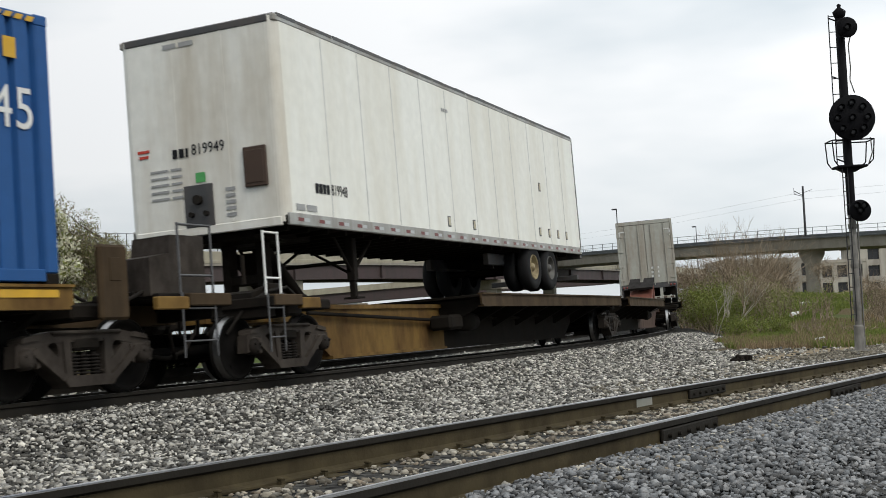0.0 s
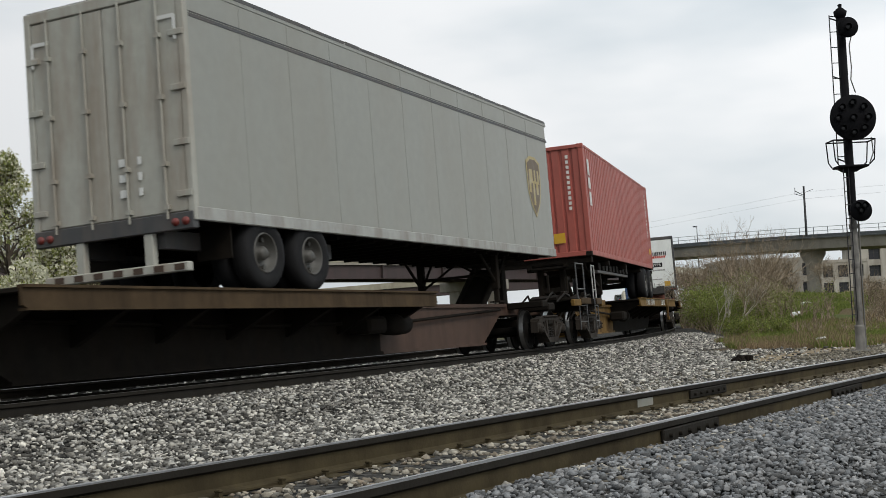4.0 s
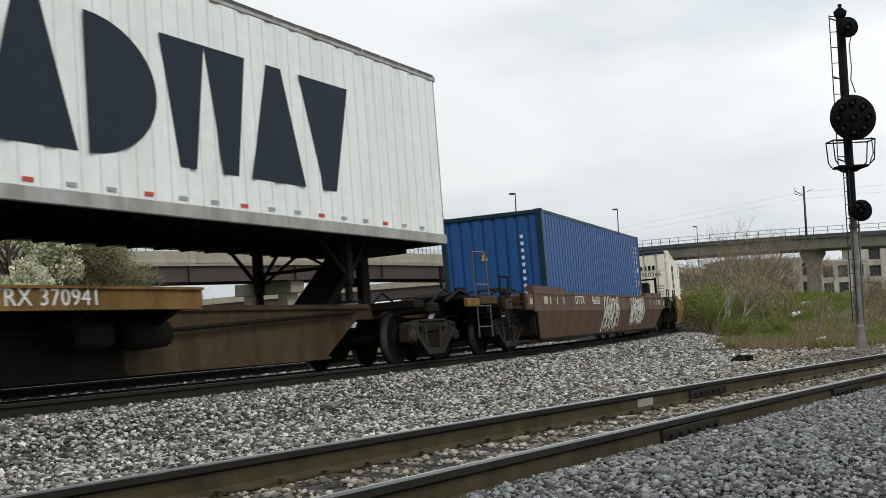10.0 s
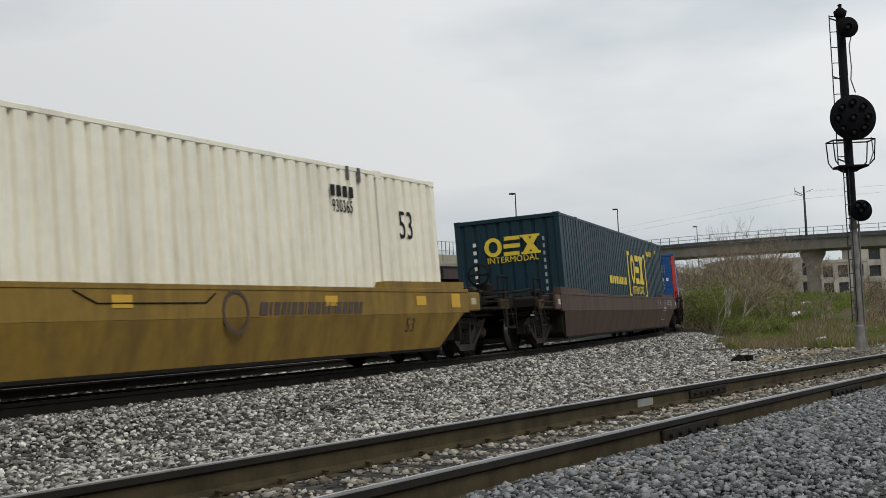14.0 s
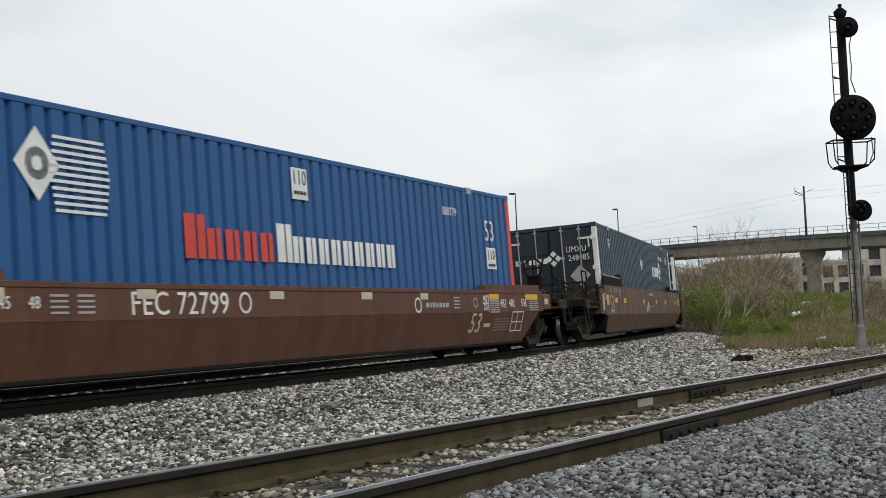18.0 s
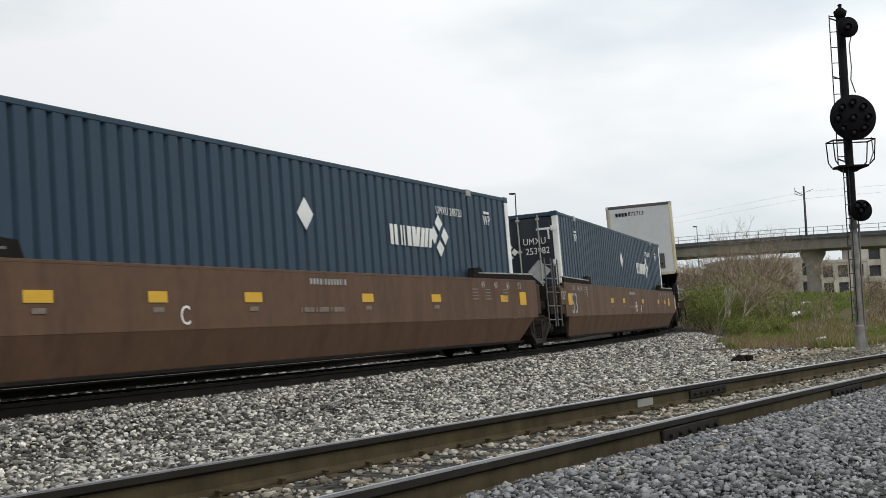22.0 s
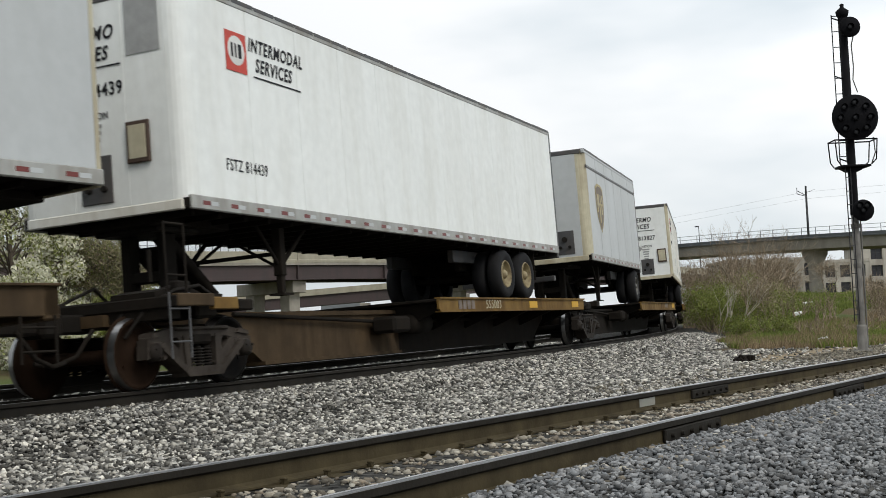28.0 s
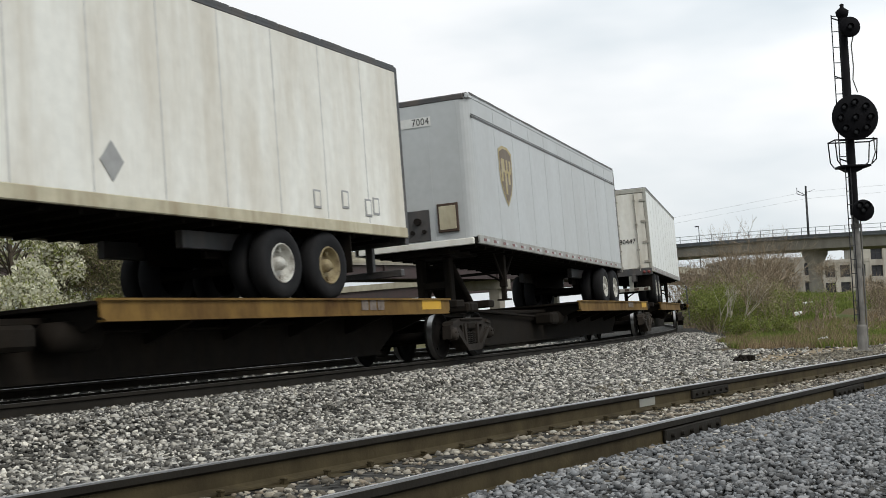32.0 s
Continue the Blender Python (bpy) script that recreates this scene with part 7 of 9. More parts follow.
        end_mark(C[0], b_, "white_mark", bars([0.04], 0.22, 0), y + (0.12 if y > 0 else -0.12), 2.36)
    car = host[0]
    for x, w in ([(-8.25, 0.36), (-3.0, 0.36), (-1.2, 0.36), (2.15, 0.36), (5.4, 0.36), (6.9, 0.34), (7.9, 0.36)] if letter == "A" else
                 [(-8.45, 0.36), (-7.05, 0.44), (-5.5, 0.42), (-1.65, 0.40), (1.45, 0.36), (3.9, 0.36), (7.0, 0.36), (8.0, 0.34)] + ([(-3.6, 0.34)] if letter == "C" else [])):
        part("yellow_reflector", bars([w], 0.26 if abs(x) > 7.5 else 0.13, 0), "yellow_mark", car, at=on_side(x, -1.506, 1.05))
        if abs(x) < 7:
            part("stencil", bars([0.2], 0.06, 0), "faint_mark", car, at=on_side(x, -1.506, 0.90))
    part("lettering", text_mesh("53", 0.50, "grey_mark", 0.95), "grey_mark", car, at=on_side(-7.78, -1.508, 0.93 if letter == "A" else 0.92))
    part("lettering", text_mesh(letter, 0.24, "white_mark", 0.9), "white_mark", car, at=on_side({"A": 1.75, "B": -1.0, "C": -3.1}[letter], -1.506, 0.82))
    if letter != "C":
        rx = 0.88 if letter == "A" else -0.62
        part("logo_ring", ring(0.13, 0.15, 16), "white_mark", car, at=on_side(rx, -1.506, 0.88))
        part("logo_bar", bars([0.02], 0.20, 0), "white_mark", car, at=on_side(rx, -1.506, 0.88))
        part("logo_bar", bars([0.22], 0.03, 0), "white_mark", car, at=on_side(rx, -1.509, 0.90))
    part("stencil", bars([0.05, 0.05, 0.05, 0.05, 0.01, 0.045, 0.045, 0.045, 0.045, 0.045, 0.045, 0.01, 0.05], 0.085, 0.04), "grey_mark", car, at=on_side(0.3, -1.506, 1.28))
    part("stencil", bars([0.04, 0.26, 0.05, 0.26, 0.05, 0.3], 0.07, 0.05), "faint_mark", car, at=on_side(0.1, -1.506, 0.88))
    for x, txt in ((-7.75, "53"), (-7.2, "40"), (-6.86, "45"), (-6.25, "40")):
        part("lettering", text_mesh(txt, 0.12, "grey_mark", 0.9), "grey_mark", car, at=on_side(x, -1.506, 1.31))
        part("stencil", bars([0.018], 0.14, 0), "grey_mark", car, at=on_side(x - 0.12, -1.506, 1.31))
    part("lettering", text_mesh("20", 0.12, "grey_mark", 0.9), "grey_mark", car, at=on_side(-6.25, -1.506, 1.17))
    for x in (-6.55, 5.6, 6.2, 7.1):
        for k in range(4):
            part("stencil", bars([0.28], 0.024, 0), "faint_mark", car, at=on_side(x, -1.506, 1.35 - 0.055 * k if x < 0 else 1.22 - 0.06 * k))
    for k, txt in enumerate(("49", "40", "45", "53")):
        part("lettering", text_mesh(txt, 0.13, "grey_mark", 0.9), "grey_mark", car, at=on_side(6.0 + 0.62 * k, -1.506, 1.30))
    part("side_plate", Shape().box(-9.1, -8.62, -1.50, -1.47, 0.92, 1.30, 0.01), "brown_car", car)
    part("lettering", text_mesh("125T", 0.19, "grey_mark", 0.9), "grey_mark", car, at=on_side(-8.86, -1.506, 1.12))

# a long flat car with two trailers, back to back
fu0, fu1 = 266.5, 287.15
FC = thing("flat_car", "long rusty brown piggyback flat car", "rail car", "train")
fh, fu = (fu1 - fu0) / 2, (fu0 + fu1) / 2
fl = 13.55
part("deck", Shape().box(-fl, fl, -1.36, 1.36, 1.08, 1.145, 0.01), "soot_shade", FC)
for sy in (-1, 1):
    part("side_sill", Shape().box(-fl, fl, sy * 1.42, sy * 1.37, 0.84, 1.15, 0.01).box(-fl, fl, sy * 1.47, sy * 1.36, 1.135, 1.165, 0.008).box(-fl + 2.6, fl - 2.6, sy * 1.45, sy * 1.37, 0.82, 0.85, 0.005), "rust_car", FC)
    for x in np.arange(-9.5, -4.4, 1.0):
        part("side_rib", Shape().box(x - 0.05, x + 0.05, sy * 1.47, sy * 1.41, 0.85, 1.14, 0.005), "rust_car", FC)
part("centre_sill", Shape().prism([(-fl + 0.5, 0.75), (-fh + 1.6, 0.75), (-fh + 2.8, 0.30), (fh - 2.8, 0.30), (fh - 1.6, 0.75), (fl - 0.5, 0.75), (fl - 0.5, 1.08), (-fl + 0.5, 1.08)], -0.45, 0.45), "soot_shade", FC)
for x in np.linspace(-fl + 3.8, fl - 3.8, 11):
    part("cross_bearer", Shape().prism([(-1.34, 1.06), (-1.34, 0.88), (-0.45, 0.55), (0.45, 0.55), (1.34, 0.88), (1.34, 1.06)], x - 0.05, x + 0.05, "x"), "soot_shade", FC)
for sx in (-1, 1):
    part("end_sill", Shape().box(sx * fl, sx * (fl - 0.2), -1.42, 1.42, 0.80, 1.15, 0.02), "rust_car", FC)
    part("bolster_arm", Shape().box(sx * fh - 0.25, sx * fh + 0.25, -1.36, 1.36, 0.80, 1.06, 0.03), "soot_shade", FC)
    ladder("step_ladder", FC, "soot_shade", sx * (fl - 0.3) - 0.2, -1.44, 0.38, 0.85, 0.42, 2)
    coupler(FC, sx * (fl - 0.1), sx)
    hitch(FC, sx * (fl - 1.05), True, "rust_car", -sx)
part("lettering", text_mesh("252566", 0.2, "white_mark", 1.0), "white_mark", FC, at=on_side(-5.6, -1.425, 0.99))
part("logo_bar", bars([0.12, 0.12, 0.12], 0.18, 0.05), "white_mark", FC, at=on_side(-7.1, -1.425, 0.99))
for x, w in ((-12.9, 0.35), (-11.2, 0.75), (-8.2, 0.3), (1.5, 0.3), (8.0, 0.5), (11.5, 0.5)):
    part("yellow_reflector", bars([w], 0.10, 0), "yellow_mark", FC, at=on_side(x, -1.425, 1.02))
part("brake_beam", Shape().tube([(-4.5, -0.6, 0.45), (-2.6, -0.62, 0.78), (3.0, -0.62, 0.78)], 0.04, 6), "soot_shade", FC)
add_truck(FC, fu, fh, fu0)
add_truck(FC, fu, fh, fu1)
running(FC, fu, fh)
HF = (FC, fu, fh)
T = trailer("semi_trailer", "grey dry van trailer with a brown and gold shield", 14.18, 2.22, 5.09, HF, 262.92 + 7.09 - fu, -1, wall="grey_paint", nose="grey_paint", corner="cream_trim",
            stripe=True, rims=("rim_grey", "rim_grey"), tandem=4.72)
B1 = refit(T)
shield_mark(T[0], B1, 1.88, 1.53, 0.9, 1.25)
nose_fittings(T[0], B1, [(-0.74, 0.45, 0.30, 0.46, "cream_trim")], (0.60, 0.55))
end_mark(T[0], B1, "black_mark", text_mesh("872713", 0.16, "black_mark", 0.9), -0.12, 2.52, "lettering")
end_mark(T[0], B1, "black_mark", bars([0.09, 0.09, 0.09, 0.09], 0.14, 0.03), -0.70, 2.52)
T = trailer("semi_trailer", "pale grey dry van trailer with its doors forward", 13.85, 2.22, 5.09, HF, 277.35 + 6.925 - fu, 1, wall="grey_paint", nose="grey_paint", corner="cream_trim", stripe=True,
            rims=("rim_grey", "rim_grey"), tandem=3.85)
B1 = refit(T)
side_mark(T[0], B1, "yellow_mark", plate(rect(0.22, 0.2)), 9.3, 0.42, "placard")

# five platforms of vans
U = [293.2, 309.85, 327.25, 344.88, 362.3, 379.8]
V1 = spine_unit(U[0], U[1], "rust_car", (-1.72, 7.03), "yellow_sill", -7.9, True, ends=(True, False), low=0.10)
# sills wholly near black here: the shade under the vans is in the colour
V2 = spine_unit(U[1], U[2], "soot_shade", (-1.45, 7.30), "yellow_sill", -7.6, True, ends=(False, False), lead_truck=False, low=0.13)
V3 = spine_unit(U[2], U[3], "soot_shade", (-1.4, 7.3), "yellow_sill", -7.6, True, ends=(False, False), lead_truck=False, low=0.13)
V4 = spine_unit(U[3], U[4], "soot_shade", (-1.5, 7.2), "yellow_sill", -7.6, True, ends=(False, False), lead_truck=False, low=0.13)
V5 = spine_unit(U[4], U[5], "soot_shade", (-7.0, 3.0), "yellow_sill", 7.6, True, -1, ends=(False, True), lead_truck=False, low=0.13)
part("lettering", text_mesh("555003", 0.17, "cream_trim", 1.15), "cream_trim", V1[0], at=on_side(0.95, -1.411, 0.94))
part("logo_bar", bars([0.16, 0.16, 0.16, 0.16], 0.16, 0.05), "faint_mark", V1[0], at=on_side(-0.45, -1.411, 0.94))
part("yellow_reflector", bars([0.5], 0.14, 0), "yellow_mark", V1[0], at=on_side(3.3, -1.411, 0.94))
part("yellow_reflector", bars([0.5], 0.14, 0), "yellow_mark", V1[0], at=on_side(6.3, -1.411, 0.94))
for host in (V2, V3, V4):
    part("yellow_reflector", bars([0.7], 0.16, 0), "yellow_mark", host[0], at=on_side(6.6, -1.411, 0.94))
    part("logo_bar", bars([0.2, 0.2, 0.2], 0.15, 0.05), "faint_mark", host[0], at=on_side(4.6, -1.411, 0.94))


def van_marks(T, num, panel=True, dx0=0.0, dy=0.0):
    """A square red badge beside two lines of lettering, on the side and on the nose."""
    t, b = T[0], refit(T)
    for put, x, z, k in ((side_mark, 1.45 + dx0, 2.15, 0.95), (end_mark, -0.72 + dy, 2.18, 0.9)):
        put(t, b, "red_mark", plate(rect(0.52 * k, 0.56 * k)), x, z, "logo_plate")
        m = put(t, b, "white_mark", ring(0.0, 0.21 * k, 16), x, z + 0.02, "logo_disc")
        m.matrix_basis = m.matrix_basis @ Matrix.Translation((0, 0, 0.003))
        m = put(t, b, "black_mark", bars([0.05, 0.04, 0.08], 0.2 * k, 0.04), x, z + 0.02, "logo_bar")
        m.matrix_basis = m.matrix_basis @ Matrix.Translation((0, 0, 0.004))
        dx = 1.02 if put is side_mark else 0.86
        put(t, b, "black_mark", text_mesh("INTERMODAL" if put is side_mark else "INTERMO", 0.20 * k, "black_mark", 0.80, 0.25, 0.022), x + dx, z + 0.16, "lettering")
        put(t, b, "black_mark", text_mesh("SERVICES", 0.20 * k, "black_mark", 0.80, 0.25, 0.022), x + dx - 0.08, z - 0.10, "lettering")
        put(t, b, "black_mark", plate(rect(1.25 if put is side_mark else 1.1, 0.02)), x + dx + 0.02, z - 0.26, "rule")
    end_mark(t, b, "black_mark", text_mesh("FSTZ " + num, 0.17, "black_mark", 0.85, 0.0, 0.015), 0.12 + dy, 1.62, "lettering")
    zs = 0.62 if panel else 1.44
    side_mark(t, b, "black_mark", text_mesh("FSTZ " + num, 0.16, "black_mark", 0.80), 1.55 + dx0, zs, "lettering")
    end_mark(t, b, "black_mark", text_mesh("CAUTION", 0.09, "black_mark", 0.85), 0.32 + 1.3 * dy, 1.30, "lettering")
    for k in range(5):
        end_mark(t, b, "grey_mark", bars([0.28 - 0.03 * k], 0.045, 0), 0.32 + 1.3 * dy, 1.18 - 0.09 * k)
    nose_fittings(t, b, [(0.92 + dy, 0.90, 0.34, 0.52, "cream_trim")], (0.34 + 1.3 * dy, 0.50))


T = trailer("semi_trailer", "clean white 48 foot dry van with a red badge", 14.6, 2.13, 4.98, V1, 292.75 + 7.3 - V1[1], -1, ground=1.075, wall="white_paint", nose="white_paint", rims=("rim_yellow", "rim_yellow"),
            tandem=4.35, round_nose=0.22, seams=False)
van_marks(T, "814439", True, -0.2, -0.30)
end_mark(T[0], refit(T), "grey_mark", plate(rect(0.5, 0.7)), 0.75, 2.35, "worn_patch")
end_mark(T[0], refit(T), "yellow_mark", plate(rect(0.18, 0.16)), 0.66, 0.72, "placard")
T = trailer("semi_trailer", "short grey single-axle pup trailer with a brown shield", 8.4, 2.08, 4.94, V2, 310.12 + 4.2 - V2[1], -1, ground=1.045, wall="grey_paint", nose="grey_paint", corner="cream_trim", stripe=True,
            axles=1, rims=("rim_grey",), tandem=3.2, round_nose=0.24)
shield_mark(T[0], refit(T), 1.75, 1.45, 1.12, 1.3)
nose_fittings(T[0], refit(T), [(-0.72, 0.40, 0.36, 0.62, "grey_paint")], (0.62, 0.50))
end_mark(T[0], refit(T), "black_mark", text_mesh("936791", 0.15, "black_mark", 0.9), -0.1, 2.62, "lettering")
T = trailer("semi_trailer", "dirty white 48 foot dry van with yellowed corner posts", 15.02, 2.06, 4.96, V3, 327.25 + 7.51 - V3[1], -1, ground=1.045, wall="dirty_white", nose="white_paint", corner="cream_trim",
            rims=("rim_white", "rim_yellow"), tandem=4.38, tape=False, round_nose=0.12, rail="cream_trim")
van_marks(T, "813827", False)
b_ = refit(T)
for y, z, w in ((-0.82, 1.02, 0.5), (0.0, 1.22, 0.38)):
    end_mark(T[0], b_, "grey_mark", plate(diamond(w, w)), y, z, "placard")
for x, z in ((5.5, 0.80), (7.85, 0.56)):
    side_mark(T[0], b_, "grey_mark", plate(diamond(0.40, 0.48)), x, z, "placard")
for k in range(6):
    end_mark(T[0], b_, "grey_mark", bars([0.36], 0.04, 0), -0.70, 0.68 - 0.09 * k)
for x, z in ((12.2, 0.45), (13.0, 0.50), (13.7, 0.42), (13.95, 0.46)):
    part("marker_plate", Shape().box(-b_[0] + x - 0.10, -b_[0] + x + 0.10, -b_[1] - 0.012, -b_[1], z - 0.14, z + 0.14, 0.01), "grey_mark", T[0])
    part("marker_lens", Shape().box(-b_[0] + x - 0.07, -b_[0] + x + 0.07, -b_[1] - 0.018, -b_[1], z - 0.11, z + 0.11, 0.01), "dirty_white", T[0])
T = trailer("semi_trailer", "grey dry van trailer with rounded nose corners and a shield", 12.95, 2.10, 5.0, V4, 345.03 + 6.475 - V4[1], -1, ground=1.045, rise=(0.0, -0.12), wall="grey_paint", nose="grey_paint", stripe=True,
            rims=("rim_white", "rim_white"), tandem=4.9, round_nose=0.24)
b_ = refit(T)
shield_mark(T[0], b_, 2.1, 1.5, 0.9, 1.25)
nose_fittings(T[0], b_, [(0.72, 0.55, 0.42, 0.55, "cream_trim")], (0.1, 0.45))
end_mark(T[0], b_, "white_mark", plate(rect(0.62, 0.18)), 0.2, 2.45, "number_panel")
end_mark(T[0], (b_[0] + 0.005, 0), "black_mark", text_mesh("7004", 0.14, "black_mark", 0.9), 0.3, 2.45, "lettering")
T = trailer("semi_trailer", "dirty white dry van trailer with stained rear doors", 14.0, 2.08, 4.9, V5, 363.45 + 7.0 - V5[1], 1, ground=1.045, wall="white_paint", nose="dirty_white", rims=("rim_white", "rim_white"), tandem=5.1, rear="grey_door")
end_mark(T[0], refit(T), "black_mark", text_mesh("80447", 0.17, "black_mark", 0.9), 0.55, 1.05, "lettering")
# ---------------------------------------------------------------- ground
_P = np.stack([_x, _y], -1)[(_s > -80) & (_s < 200)]
_PH = _h[(_s > -80) & (_s < 200)]
_ns = np.arange(-40, 90, 0.5)
_NP = np.array([near_way(s)[:2] for s in _ns])
_NH = np.array([near_way(s)[2] for s in _ns])
_NZ = np.array([near_way(s)[3] for s in _ns])


def lateral(x, y, line, heads):
    """How far points lie to the near side of a track (negative beyond it), and the index of the nearest piece."""
    p = np.stack([np.ravel(x), np.ravel(y)], -1)
    best = np.empty(len(p), int)
    for a in range(0, len(p), 20000):
        d = ((p[a:a + 20000, None, :] - line[None, ::2, :]) ** 2).sum(-1)
        best[a:a + 20000] = d.argmin(1) * 2
    v = p - line[best]
    h = heads[best]
    return (v[:, 0] * np.cos(h) - v[:, 1] * np.sin(h)).reshape(np.shape(x)), best.reshape(np.shape(x))


def ease(x, a, b):
    t = np.clip((x - a) / (b - a), 0, 1)
    return t * t * (3 - 2 * t)


def ground_z(x, y):
    """The height of the land, and how much of it is sand and grass."""
    x, y = np.asarray(x, float), np.asarray(y, float)
    n1, _ = lateral(x, y, _P, _PH)
    n2, i2 = lateral(x, y, _NP, _NH)
    base = np.full(x.shape, -0.36)
    bed1 = -0.17 + np.clip(n1, -0.75, 0.75) * CANT - 0.25 * ease(n1, 1.6, 3.2)
    bed1 = np.where(n1 < -1.3, -0.20 - 0.02 * ease(-n1, 1.3, 2.6), bed1)
    bed1 = bed1 - 0.35 * ease(-n1, 6.0, 8.5)
    bed2 = _NZ[i2] - 0.185 - 0.30 * ease(np.abs(n2), 1.7, 3.2) + 0.065 * ease(n2, 0.80, 0.95)
    z = np.maximum(np.maximum(base, bed1), bed2)
    z = np.where(n1 < -8.5, -0.55, z)
    # the bank that rises past the signal
    bank = ease(n1, 3.0, 8.0) * ease(y, 33, 78) * ease(-n2, 2.5, 9.0)
    z = z + bank * 1.8
    rough = 0.10 * np.sin(x * 0.9 + 1.3 * np.sin(y * 0.37)) * np.sin(y * 0.71 + x * 0.2)
    z = z + rough * ease(bank, 0.02, 0.3) * 1.6
    left = ease(-n1, 9, 22) * ease(y, 20, 60)
    z = z + left * 0.8
    edge = 0.7 * np.sin(y * 0.8) + 0.5 * np.sin(x * 1.7 + y * 0.3)
    sand = ease(n1 + edge * 0.4, 3.6, 6.2) * ease(-n2 + edge * 0.4, 1.6, 2.6) * ease(y + edge, 20, 25)
    grass = ease(n1 + edge * 0.6, 3.0, 4.6) * ease(y + edge * 0.7, 30.0, 33.0) * ease(-n2 + edge, 3.0, 4.2)
    grass = np.maximum(grass, ease(-n1, 8.5, 12.0))
    grass = np.maximum(grass, ease(y, 110, 150) * ease(np.abs(n1), 7, 10))
    return z, sand, grass, n1, n2


def spread(lo, mid0, mid1, hi, step):
    """Grid lines, fine between mid0 and mid1 and ever wider outside."""
    core = np.arange(mid0, mid1 + step / 2, step)
    out, d, x = [], step, mid1
    while x < hi:
        d *= 1.25
        x += d
        out.append(min(x, hi))
    inn, d, x = [], step, mid0
    while x > lo:
        d *= 1.25
        x -= d
        inn.append(max(x, lo))
    return np.array(inn[::-1] + list(core) + out)


gx = spread(-3000, -22, 40, 3000, 0.5)
gy = spread(-3000, 2, 95, 4000, 0.5)
GX, GY = np.meshgrid(gx, gy)
GZ, GS, GG, _, _ = ground_z(GX, GY)
me = bpy.data.meshes.new("ground")
nx, ny = len(gx), len(gy)
ii = (np.arange(ny - 1)[:, None] * nx + np.arange(nx - 1)[None, :]).ravel()
me.from_pydata(np.stack([GX.ravel(), GY.ravel(), GZ.ravel()], -1).tolist(), [], np.stack([ii, ii + 1, ii + nx + 1, ii + nx], -1).tolist())
ca = me.color_attributes.new("cover", "FLOAT_COLOR", "POINT")
ca.data.foreach_set("color", np.stack([GS.ravel(), GG.ravel(), np.zeros(nx * ny), np.ones(nx * ny)], -1).ravel().astype(np.float32))
me.polygons.foreach_set("use_smooth", [True] * len(me.polygons))
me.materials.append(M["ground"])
tagged(new("ground", me), "grey trackside ballast giving way to sand and grassy bank", "ground", kind="structure")


# ---------------------------------------------------------------- tracks
def rail_mesh(fn, s0, s1, off, z_off, step=1.0, head=True, worn=None, flank=False):
    """A rail swept along a track; fn gives x, y, heading, height."""
    w = Shape()
    if flank:
        prof = [(-0.011, -0.0555), (-0.038, -0.040), (-0.037, -0.005), (0.037, -0.005), (0.038, -0.040), (0.011, -0.0555)]
    elif head:
        prof = [(-0.036, -0.004), (-0.030, 0.0), (0.030, 0.0), (0.036, -0.004)] if worn is None else [(worn[0], 0.001), (worn[1], 0.001)]
    else:
        prof = [(0.036, -0.004), (0.037, -0.040), (0.010, -0.056), (0.009, -0.140), (0.030, -0.155), (0.072, -0.165), (0.072, -0.178), (-0.072, -0.178), (-0.072, -0.165), (-0.030, -0.155), (-0.009, -0.140),
                (-0.010, -0.056), (-0.037, -0.040), (-0.036, -0.004)]
    ss = np.arange(s0, s1 + step / 2, step)
    vs, fs = [], []
    for s in ss:
        x, y, h, z, cant = fn(s)
        for a, b in prof:
            n = off + a
            nn = n * math.cos(cant) - (b + z_off) * math.sin(cant)
            zz = n * math.sin(cant) + (b + z_off) * math.cos(cant)
            vs.append((x + math.cos(h) * nn, y - math.sin(h) * nn, z + zz))
    k = len(prof)
    for i in range(len(ss) - 1):
        fs += [(i * k + j, i * k + j + 1, (i + 1) * k + j + 1, (i + 1) * k + j) for j in range(k - 1)]
    return w.add(vs, fs)


def main_line(s):
    x, y, h = way(s)
    return x, y, h, 0.0, CANT


def third_line(s):
    x, y, h = way(s)
    return x - math.cos(h) * 4.25, y + math.sin(h) * 4.25, h, -0.03, 0.0


def front_line(s):
    x, y, h, z = near_way(s)
    return x, y, h, z, 0.0


tie_me = fixed(Shape().box(-1.3, 1.3, -0.115, 0.115, -0.20, 0.0, 0.015))
tie_me.materials.append(M["tie_wood"])
plate_me = fixed(Shape().box(-0.17, 0.17, -0.09, 0.09, 0.0, 0.018, 0.004))
plate_me.materials.append(M["rail_web"])
spike_me = fixed(Shape().box(-0.014, 0.014, -0.014, 0.014, 0.0, 0.035).box(-0.026, 0.020, -0.017, 0.017, 0.030, 0.046, 0.006))
spike_me.materials.append(M["rail_web"])
rnd = random.Random(11)
for name, fn, a, b, web, tie_a, tie_b, label in (
        ("railway_track_near", front_line, -14, 70, "rail_web", -6, 40, "jointed track with rusty brown rails on old timber ties"),
        ("railway_track_main", main_line, -120, 300, "rail_dark", -26, 60, "curved main track with dark oily rails"),
        ("railway_track_far", third_line, -90, 150, "rail_dark", -26, 30, "parallel track with brown rails beyond the train")):
    tr = thing(name, label, "railway track", kind="structure")
    for off in (-0.7535, 0.7535):
        part("rail", rail_mesh(fn, a, b, off, 0.0, 1.0, False), web, tr)
        part("rail_head", rail_mesh(fn, a, b, off, 0.0, 1.0, True), "rail_crown" if name.endswith("near") else "dull_head", tr)
